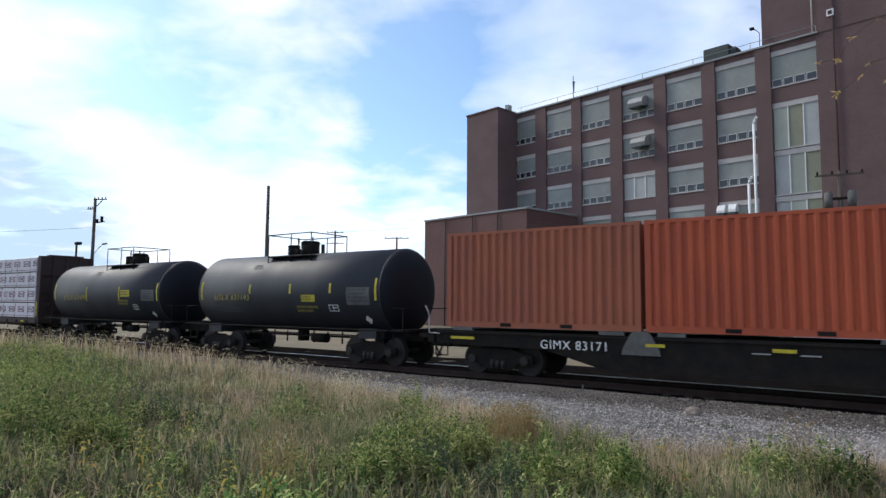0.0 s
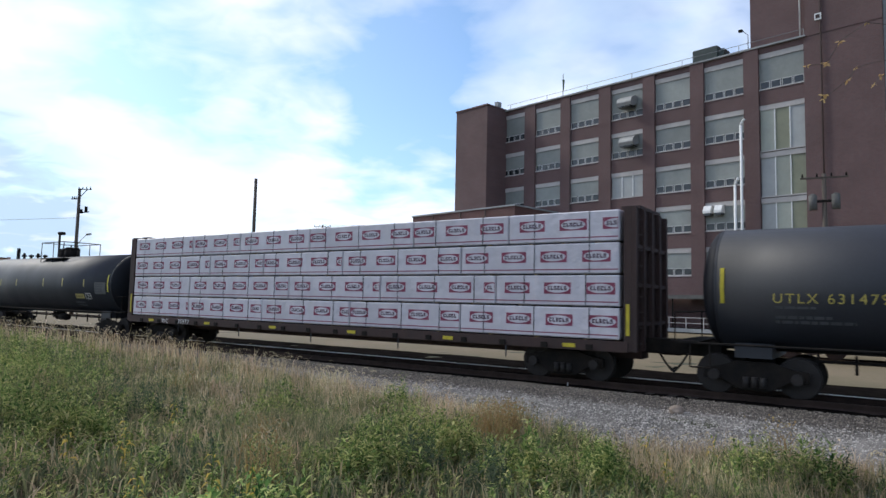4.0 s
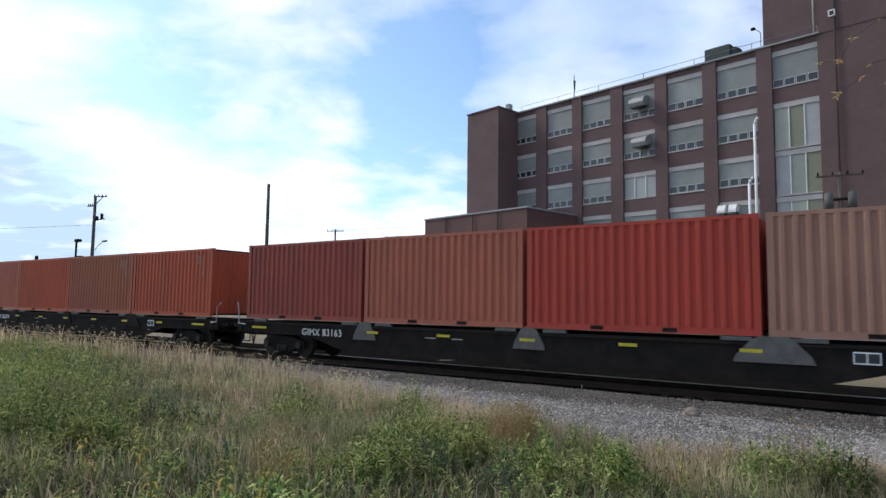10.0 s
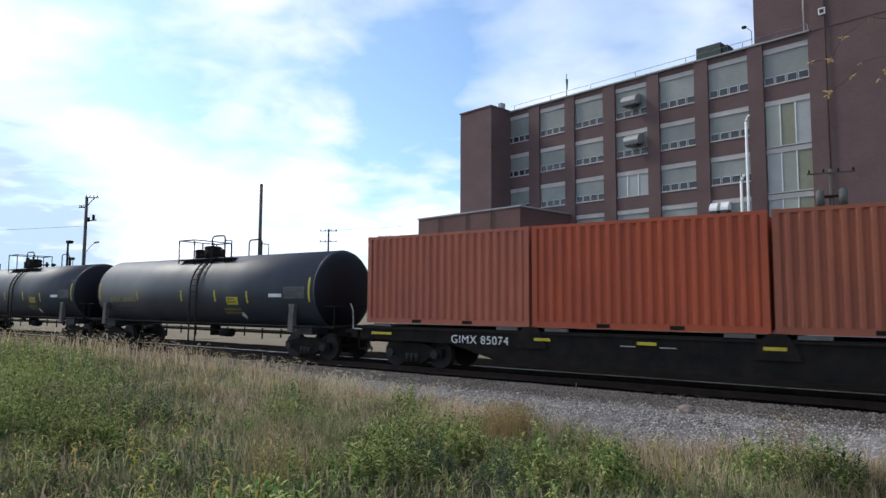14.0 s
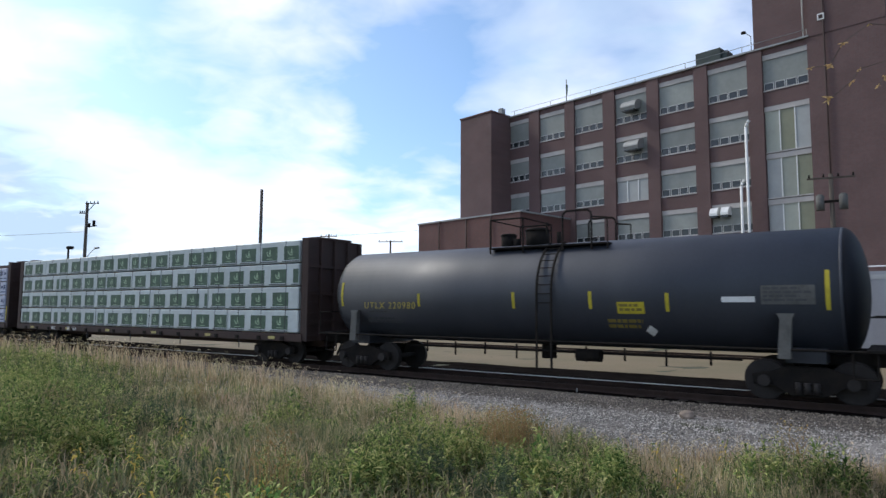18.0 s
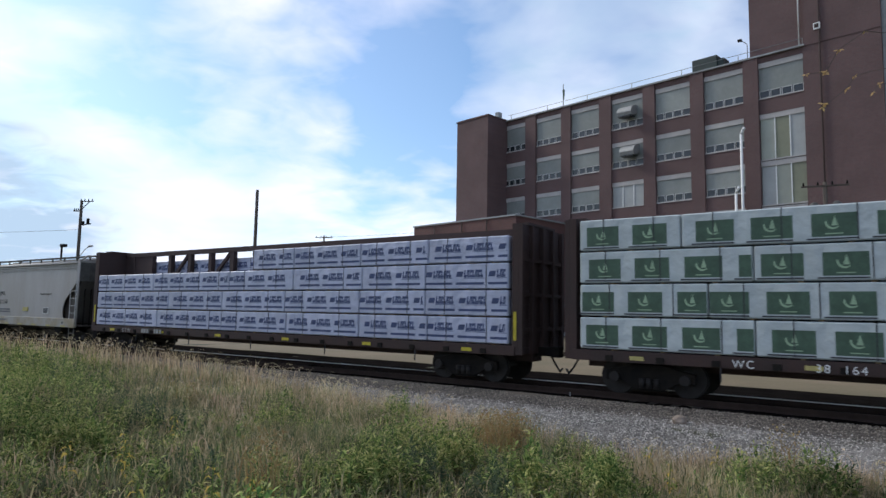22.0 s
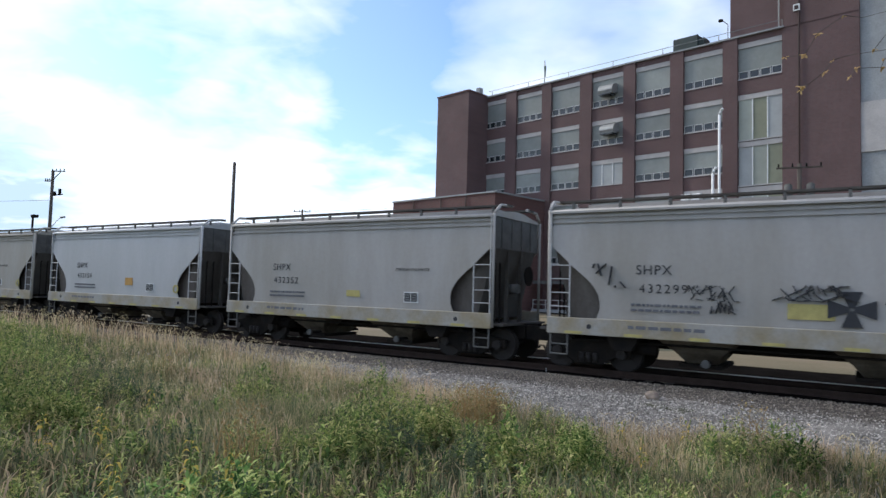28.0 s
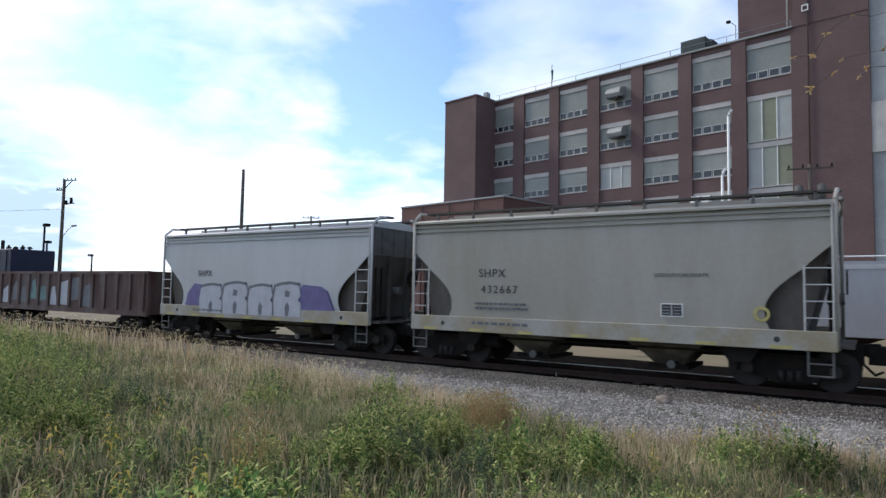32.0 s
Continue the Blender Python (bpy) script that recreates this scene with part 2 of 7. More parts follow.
M = {}
M["grass"] = leaf_mat("green_grass", ((0.083, 0.11, 0.057), (0.171, 0.195, 0.098), (0.297, 0.28, 0.149), (0.506, 0.385, 0.241)), 0.42)
M["weed"] = leaf_mat("green_weed_leaves", ((0.042, 0.085, 0.029), (0.122, 0.195, 0.060), (0.286, 0.36, 0.115), (0.594, 0.56, 0.241)), 0.32, (0.465, 0.515))
M["turf"] = leaf_mat("dark_olive_turf", ((0.045, 0.052, 0.030), (0.076, 0.082, 0.046), (0.118, 0.108, 0.063), (0.190, 0.14, 0.092)), 0.25)
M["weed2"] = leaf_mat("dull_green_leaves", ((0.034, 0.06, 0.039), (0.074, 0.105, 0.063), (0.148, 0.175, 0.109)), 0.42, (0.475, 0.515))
M["hay"] = leaf_mat("dry_tan_grass", ((0.427, 0.308, 0.185), (0.540, 0.407, 0.274), (0.630, 0.491, 0.360), (0.338, 0.287, 0.149)), 0.42, (0.49, 0.525))
M["seed"] = leaf_mat("pale_seed_heads", ((0.44, 0.36, 0.23), (0.54, 0.46, 0.32), (0.42, 0.33, 0.21)), 0.35, (0.49, 0.52))
M["yleaf"] = leaf_mat("yellowing_leaves", ((0.60, 0.40, 0.08), (0.72, 0.58, 0.14), (0.46, 0.46, 0.12)))
M["dock"] = leaf_mat("rust_brown_seed_stalks", ((0.26, 0.17, 0.08), (0.34, 0.24, 0.11), (0.25, 0.23, 0.10)))
M["lawn"] = mat("thin_turf_soil", (0.085, 0.085, 0.05), 0.95, var=0.4, scale=0.8, fine=12, bump=0.6, second=(0.04, 0.042, 0.022), rise=0.05)
M["purple"] = mat("purple_spray_paint", (0.13, 0.11, 0.25), 0.6, var=0.25, scale=3, fine=20)
M["greysp"] = mat("grey_spray_paint", (0.15, 0.15, 0.165), 0.6, var=0.3, scale=3, fine=20)
M["teal"] = mat("faded_teal_spray_paint", (0.15, 0.24, 0.23), 0.7, var=0.35, scale=3, fine=20)
M["lilac"] = mat("pale_lilac_spray_paint", (0.42, 0.42, 0.45), 0.6, var=0.15, scale=3, fine=20)
M["fade"] = mat("faded_yellow_panel", (0.46, 0.39, 0.14), 0.65, var=0.25, scale=4, fine=30)
M["orgp"] = mat("orange_panel_paint", (0.52, 0.28, 0.07), 0.65, var=0.2, scale=4, fine=30)
M["brick"] = brick_mat("red_brick", (0.130, 0.071, 0.066), (0.102, 0.057, 0.055), (0.125, 0.098, 0.095))
M["brick2"] = brick_mat("brown_brick", (0.145, 0.068, 0.058), (0.115, 0.053, 0.047), (0.10, 0.07, 0.065))
M["ground"] = mat("dry_soil", (0.16, 0.13, 0.075), 0.95, var=0.35, scale=0.5, fine=9, bump=0.5, second=(0.09, 0.10, 0.045), rise=0.05)
M["yard"] = mat("dry_yellow_grass", (0.20, 0.155, 0.095), 0.95, var=0.3, scale=0.25, fine=6, bump=0.5, second=(0.15, 0.125, 0.07), rise=0.04)
M["ballast"] = mat("grey_ballast", (0.24, 0.222, 0.20), 0.9, var=0.8, scale=1.2, fine=26, bump=1.0, second=(0.115, 0.106, 0.095), rise=0.06)
M["stone"] = mat("crushed_stone", (0.41, 0.38, 0.345), 0.88, var=0.3, scale=4, fine=30, bump=0.4, island=0.75)
M["dstone"] = mat("stained_crushed_stone", (0.20, 0.175, 0.15), 0.9, var=0.3, scale=4, fine=30, bump=0.4, island=0.75)
M["stain"] = mat("brake_dust_stained_ballast", (0.10, 0.085, 0.072), 0.92, var=0.7, scale=1.2, fine=26, bump=1.0, second=(0.065, 0.056, 0.048), rise=0.06)
M["darkbed"] = mat("oily_ballast", (0.016, 0.014, 0.013), 0.95, var=0.5, scale=1.5, fine=24, bump=1.0, rise=0.05, spec=0.0)
M["tie"] = mat("creosoted_timber", (0.035, 0.028, 0.023), 0.9, var=0.4, scale=4, fine=30, bump=0.4, rnd=0.3, spec=0.2)
M["rail"] = mat("rusty_rail", (0.05, 0.032, 0.025), 0.85, var=0.4, scale=3, fine=40, spec=0.2)
M["railtop"] = mat("worn_rail_head", (0.80, 0.76, 0.72), 0.45, var=0.15, scale=2, fine=40, bump=0.05)
M["black"] = mat("black_tank_paint", (0.010, 0.012, 0.017), 0.58, var=0.35, scale=0.7, fine=14, bump=0.03, second=(0.016, 0.018, 0.024), streak=0.75, spec=0.5)
M["grime"] = mat("grimy_dark_steel", (0.013, 0.012, 0.0115), 0.92, var=0.45, scale=2.5, fine=24, bump=0.2, second=(0.022, 0.018, 0.015), spec=0.10)
# slope and recess greys: rust streaks plus the cut-outs' shade put into the colour
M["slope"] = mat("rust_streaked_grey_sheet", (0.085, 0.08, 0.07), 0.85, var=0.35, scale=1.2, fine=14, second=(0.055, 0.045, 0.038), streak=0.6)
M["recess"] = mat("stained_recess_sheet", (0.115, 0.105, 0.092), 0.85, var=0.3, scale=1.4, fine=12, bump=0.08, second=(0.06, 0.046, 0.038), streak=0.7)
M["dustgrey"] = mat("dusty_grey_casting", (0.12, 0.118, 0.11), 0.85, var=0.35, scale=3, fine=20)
M["wheel"] = mat("rusty_wheel_steel", (0.035, 0.029, 0.026), 0.75, metal=0.2, var=0.4, scale=4, fine=30)
M["brown"] = mat("brown_car_paint", (0.050, 0.028, 0.024), 0.78, var=0.4, scale=1.6, fine=20, bump=0.15, second=(0.036, 0.022, 0.019), streak=0.6)
M["ochrel"] = mat("dull_yellow_print", (0.40, 0.32, 0.07), 0.7, var=0.4, scale=8, fine=30)
M["ochre"] = mat("dull_ochre_print", (0.22, 0.17, 0.04), 0.7, var=0.3)
M["chalk"] = mat("faded_grey_print", (0.075, 0.077, 0.08), 0.8, var=0.3)
M["yellow"] = mat("yellow_paint", (0.52, 0.42, 0.03), 0.65, var=0.25, scale=6, fine=40)
M["white"] = mat("white_paint", (0.74, 0.74, 0.72), 0.6, var=0.12, scale=5, fine=40)
M["grey"] = mat("galvanised_grey", (0.32, 0.32, 0.31), 0.55, metal=0.3, var=0.2, scale=3, fine=30)
M["hopper"] = mat("grey_hopper_paint", (0.385, 0.362, 0.338), 0.6, var=0.12, scale=0.8, fine=9, bump=0.04, second=(0.31, 0.286, 0.25), streak=0.8)
M["hopperw"] = mat("pale_hopper_paint", (0.45, 0.445, 0.44), 0.55, var=0.10, scale=0.8, fine=9, bump=0.04, second=(0.395, 0.39, 0.38), streak=0.8)
M["hopperd"] = mat("dusty_hopper_paint", (0.345, 0.32, 0.282), 0.65, var=0.15, scale=0.8, fine=9, bump=0.05, second=(0.29, 0.262, 0.21), streak=0.8)
M["sill"] = mat("stained_cream_sill", (0.335, 0.32, 0.29), 0.7, var=0.3, scale=1.1, fine=12, bump=0.05, second=(0.27, 0.22, 0.135))
M["headblack"] = mat("clean_black_paint", (0.007, 0.008, 0.012), 0.6, var=0.3, scale=0.9, fine=14, bump=0.03, spec=0.2)
M["tankgrey"] = mat("dusty_black_tank_paint", (0.022, 0.026, 0.036), 0.55, var=0.35, scale=0.7, fine=14, bump=0.03, second=(0.030, 0.034, 0.044), streak=0.75, spec=0.6)
M["bay"] = mat("rusty_dusty_bay_steel", (0.15, 0.13, 0.10), 0.9, var=0.45, scale=2, fine=20, second=(0.075, 0.06, 0.045), spec=0.15)
M["tleaf"] = leaf_mat("dry_tan_leaves", ((0.36, 0.26, 0.11), (0.46, 0.36, 0.15), (0.28, 0.22, 0.09)))
M["parked"] = mat("faded_hopper_paint", (0.34, 0.345, 0.36), 0.6, var=0.1, scale=0.8, fine=9, second=(0.29, 0.285, 0.29), streak=0.7)
M["gond"] = mat("rusty_gondola_paint", (0.075, 0.036, 0.028), 0.85, var=0.5, scale=1.2, fine=14, bump=0.2, second=(0.13, 0.10, 0.09), streak=0.7)
for nm, c, d in (("orange", (0.42, 0.080, 0.030), (0.325, 0.062, 0.026)), ("red", (0.42, 0.050, 0.026), (0.34, 0.042, 0.025)), ("tan", (0.36, 0.19, 0.13), (0.29, 0.145, 0.10)), ("rust", (0.33, 0.095, 0.045), (0.26, 0.075, 0.042)), ("pink", (0.40, 0.115, 0.065), (0.32, 0.09, 0.055)), ("brickred", (0.30, 0.058, 0.034), (0.22, 0.045, 0.03))):
    M[nm] = mat(nm + "_container_paint", c, 0.62, var=0.18, scale=0.9, fine=14, bump=0.05, second=d, streak=0.6)
M["wrapw"] = mat("white_lumber_wrap", (0.545, 0.515, 0.545), 0.5, var=0.12, scale=2.2, fine=3.0, bump=0.9, rise=0.06, rnd=0.06)
M["wrapg"] = mat("pale_green_lumber_wrap", (0.47, 0.51, 0.505), 0.5, var=0.12, scale=2.2, fine=3.0, bump=0.9, rise=0.06, rnd=0.06)
M["wrapb"] = mat("pale_blue_lumber_wrap", (0.43, 0.45, 0.56), 0.5, var=0.16, scale=2.2, fine=3.0, bump=1.0, rise=0.09, rnd=0.07)
M["pred"] = mat("red_print", (0.24, 0.045, 0.085), 0.6, var=0.2)
M["pgreen"] = mat("green_print", (0.065, 0.115, 0.075), 0.6, var=0.3, scale=4)
M["pblue"] = mat("blue_print", (0.05, 0.07, 0.16), 0.6, var=0.3, scale=4)
M["pinkl"] = mat("purplish_letter_print", (0.10, 0.06, 0.085), 0.6, var=0.2)
M["pale_print"] = mat("pale_green_print", (0.30, 0.42, 0.27), 0.6, var=0.2)
M["pdark"] = mat("dark_print", (0.035, 0.035, 0.04), 0.6, var=0.3)
M["lumber"] = mat("sawn_lumber_ends", (0.50, 0.36, 0.20), 0.85, var=0.3, scale=8, fine=40)
M["strap"] = mat("black_strap", (0.03, 0.03, 0.035), 0.6)
M["glass"] = mat("dull_window_glass", (0.022, 0.027, 0.03), 0.25, var=0.2, scale=0.4, fine=4, bump=0.02, spec=0.6)
M["blind"] = mat("grey_window_blind", (0.265, 0.28, 0.26), 0.7, var=0.18, scale=0.6, fine=4, bump=0.02, rnd=0.14)
M["panel"] = mat("pale_window_panel", (0.35, 0.365, 0.31), 0.7, var=0.12, scale=0.6, fine=4, rnd=0.12)
M["panelg"] = mat("olive_window_panel", (0.23, 0.235, 0.165), 0.7, var=0.15, scale=0.6, fine=4)
M["panelw"] = mat("grey_window_panel", (0.37, 0.38, 0.37), 0.7, var=0.12, scale=0.6, fine=4)
M["head"] = mat("pale_concrete_lintel", (0.46, 0.43, 0.41), 0.85, var=0.2, scale=0.8, fine=9)
M["sashm"] = mat("weathered_pale_sash", (0.55, 0.54, 0.52), 0.8, var=0.25, scale=1.5, fine=9)
M["conc"] = mat("grey_concrete", (0.33, 0.34, 0.34), 0.9, var=0.25, scale=0.5, fine=8, bump=0.2)
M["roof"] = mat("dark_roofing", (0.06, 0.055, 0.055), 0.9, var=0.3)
M["wood"] = mat("weathered_pole_wood", (0.10, 0.082, 0.066), 0.9, var=0.35, scale=3, fine=30, bump=0.3, streak=0.9)
M["dgreen"] = mat("dark_green_steel", (0.035, 0.05, 0.045), 0.6, var=0.3)
M["navy"] = mat("navy_blue_paint", (0.014, 0.018, 0.045), 0.6, var=0.3, scale=1.5, fine=14)
M["cable"] = mat("black_cable", (0.03, 0.03, 0.03), 0.7)


# ---------------------------------------------------------------- mesh helpers
def box(bm, x0, x1, y0, y1, z0, z1):
    v = [bm.verts.new(p) for p in ((x0, y0, z0), (x1, y0, z0), (x1, y1, z0), (x0, y1, z0), (x0, y0, z1), (x1, y0, z1), (x1, y1, z1), (x0, y1, z1))]
    for f in ((3, 2, 1, 0), (4, 5, 6, 7), (0, 1, 5, 4), (1, 2, 6, 5), (2, 3, 7, 6), (3, 0, 4, 7)):
        bm.faces.new([v[i] for i in f])
    return bm


def rod(bm, a, b, r, r2=None, n=8, caps=True):
    a, b = Vector(a), Vector(b)
    d = (b - a).normalized()
    s1 = d.orthogonal().normalized()
    s2 = d.cross(s1)
    r2 = r if r2 is None else r2
    rings = []
    for p, q in ((a, r), (b, r2)):
        rings.append([bm.verts.new(p + s1 * math.cos(2 * math.pi * i / n) * q + s2 * math.sin(2 * math.pi * i / n) * q) for i in range(n)])
    for i in range(n):
        j = (i + 1) % n
        f = bm.faces.new((rings[0][i], rings[0][j], rings[1][j], rings[1][i]))
        f.smooth = n > 6
    if caps:
        bm.faces.new(rings[0][::-1])
        bm.faces.new(rings[1])
    return bm


def path_rod(bm, pts, r, n=6):
    for a, b in zip(pts, pts[1:]):
        rod(bm, a, b, r, n=n)
    return bm


def lathe_x(bm, prof, zc, n=40, y=0.0):
    """Rings round the x axis from (x, radius) pairs."""
    rings = [[bm.verts.new((x, y + r * math.sin(2 * math.pi * i / n), zc + r * math.cos(2 * math.pi * i / n))) for i in range(n)] for x, r in prof]
    for a, b in zip(rings, rings[1:]):
        for i in range(n):
            j = (i + 1) % n
            bm.faces.new((a[i], b[i], b[j], a[j])).smooth = True
    bm.faces.new(rings[0])
    bm.faces.new(rings[-1][::-1])
    return bm


def prism(bm, pts, y0, y1):
    """A plate with the outline pts (x, z), between y0 and y1."""
    a = [bm.verts.new((x, y0, z)) for x, z in pts]
    b = [bm.verts.new((x, y1, z)) for x, z in pts]
    bm.faces.new(a)
    bm.faces.new(b[::-1])
    for i in range(len(pts)):
        j = (i + 1) % len(pts)
        bm.faces.new((a[j], a[i], b[i], b[j]))
    return bm


def link(name, bm, material):
    bmesh.ops.recalc_face_normals(bm, faces=bm.faces)
    me = bpy.data.meshes.new(name)
    bm.to_mesh(me)
    bm.free()
    me.materials.append(material)
    return new(name, me)


def part(name, bm, material, parent, label="", at=None):
    ob = link(name, bm, material)
    ob.parent = parent
    if at is not None:
        ob.matrix_basis = at
    if label:
        tagged(ob, label)
    return ob


def again(ob, parent, at):
    """One more part on the same mesh."""
    o = new(ob.name, ob.data)
    o.parent, o.matrix_basis = parent, at
    return o


def thing(name, label, category, group="", kind="", at=None):
    e = tagged(new(name), label, category, group, kind)
    if at is not None:
        e.matrix_basis = at
    return e


def B():
    return bmesh.new()


def bevelled(bm, w=0.02):
    bmesh.ops.bevel(bm, geom=list(bm.edges), offset=w, segments=1, affect="EDGES")
    return bm


def lettering(name, words, size, material, parent, at, label="", space=1.13):
    cu = bpy.data.curves.new(name, "FONT")
    cu.body, cu.size, cu.extrude, cu.align_x, cu.space_character = words, size, 0.003, "CENTER", space
    tmp = bpy.data.objects.new("tmp", cu)
    me = bpy.data.meshes.new_from_object(tmp)
    bpy.data.objects.remove(tmp)
    bpy.data.curves.remove(cu)
    me.materials.append(material)
    o = new(name, me)
    o.parent = parent
    o.matrix_basis = at @ pose(0, 0, 0, 90, 0, 0)
    return o


TRAIN = []          # every thing that rides along, with its place at the clip's start
SPIN = {1: [], -1: []}
CY = 17.74          # the track's middle line
RAIL = -0.17        # the rails' top


def riding(ob, x, y=0.0, z=0.0):
    TRAIN.append((ob, x, CY + y, z))
    ob.matrix_basis = pose(x, CY + y, z)
    return ob


# ---------------------------------------------------------------- ground and track
def ground_height(x, y):
    """The lie of the land: a grassy bank by the camera, a shallow ditch, the ballast shoulder, a level yard behind."""
    bank = 0.25 + (-0.62 - 0.25) * min(1, max(0, (y - 0.5) / 8.5))
    if y < 9.0:
        z = bank
    elif y < 11.8:
        z = -0.62
    elif y < 16.1:
        z = -0.62 + (y - 11.8) / 4.3 * 0.26
    else:
        z = -0.36
    return z


def sheet(name, xs, ys, material, lift=0.0, rough=0.0, seed=0.0):
    bm = B()
    grid = [[bm.verts.new((x, y, ground_height(x, y) + lift + rough * noise.noise((x * 0.9, y * 0.9, seed)))) for x in xs] for y in ys]
    for a, b in zip(grid, grid[1:]):
        for i in range(len(xs) - 1):
            bm.faces.new((a[i], a[i + 1], b[i + 1], b[i])).smooth = True
    return link(name, bm, material)


def steps(a, b, n):
    return [a + (b - a) * i / n for i in range(n + 1)]


xs = [-2500, -900, -400, -200, -120] + steps(-90, 40, 130) + [80, 160, 400, 1200]
ys = [-1200, -300, -60, -20, -8] + steps(-4, 24, 56) + [30, 45, 80, 160, 400, 1000, 2600]
tagged(sheet("ground", xs, ys, M["lawn"], rough=0.05), "grassy bank and bare dry soil", "ground", kind="structure")
tagged(sheet("yard_ground", [-300, -150] + steps(-90, 40, 60) + [90, 200], steps(22.6, 30, 8) + [40, 60, 110], M["yard"], lift=0.02, rough=0.04, seed=3), "dry yellow grass and dirt behind the track", "ground", kind="structure")
tagged(sheet("ballast_bed", [-700, -300, -150] + steps(-90, 40, 260) + [120, 400], steps(9.6, 14.8, 22), M["ballast"], lift=0.03, rough=0.05, seed=7), "light grey crushed stone ballast shoulder", "ballast", kind="structure")
tagged(sheet("stained_ballast", [-700, -300, -150] + steps(-90, 40, 260) + [120, 400], steps(14.8, 16.3, 8), M["stain"], lift=0.03, rough=0.05, seed=7), "brown-stained ballast beside the rail", "ballast", kind="structure")
tagged(sheet("track_bed", [-700, -300, -150] + steps(-90, 40, 130) + [120, 400], steps(16.3, 22.6, 16), M["darkbed"], lift=0.03, rough=0.03, seed=9), "near-black ballast between and beyond the rails", "ballast", kind="structure")


def rails(yc, z, x0, x1, material_top, name):
    track = thing(name, "railway track of rusty rails on dark timber sleepers", "railway track", kind="structure")
    for s in (-1, 1):
        bm = B()
        y = yc + s * 0.755
        for w0, w1, z0, z1 in ((0.075, 0.075, -0.17, -0.155), (0.075, 0.012, -0.155, -0.13), (0.010, 0.010, -0.13, -0.045), (0.034, 0.036, -0.045, -0.016)):
            a = [bm.verts.new((x, y + q * w, z + h)) for h, w in ((z0, w0), (z1, w1)) for q in (-1, 1) for x in (x0, x1)]
            for f in ((0, 1, 5, 4), (2, 3, 7, 6), (0, 2, 6, 4), (1, 3, 7, 5), (4, 5, 7, 6), (0, 1, 3, 2)):
                bm.faces.new([a[i] for i in f])
        rail = part("rail", bm, M["rail"], track)
        # only the far head takes the given colour; the near head stays rail brown
        part("rail_head", box(B(), x0, x1, y - 0.036, y + 0.036, z - 0.016, z), material_top if s > 0 else M["rail"], rail, "worn running surface of the rail")
    return track


main_track = rails(CY, RAIL, -420, 160, M["railtop"], "railway_track")
tie = None
for i in range(150):
    x = -70 + i * 0.52
    if tie is None:
        tie = part("sleeper", bevelled(box(B(), -0.11, 0.11, -1.3, 1.3, -0.18, 0), 0.015), M["tie"], main_track)
        tie.matrix_basis = pose(x, CY, RAIL - 0.165)
    else:
        again(tie, main_track, pose(x + random.uniform(-0.03, 0.03), CY + random.uniform(-0.05, 0.05), RAIL - 0.165, 0, 0, random.uniform(-1.5, 1.5)))
back_track = rails(32.9, -0.25, -200, 160, M["rail"], "railway_track")


# ---------------------------------------------------------------- main factory building
ANG = -11.47
FAC = pose(0, 56.11, 0, 0, 0, ANG)      # x along the facade, -y towards the track


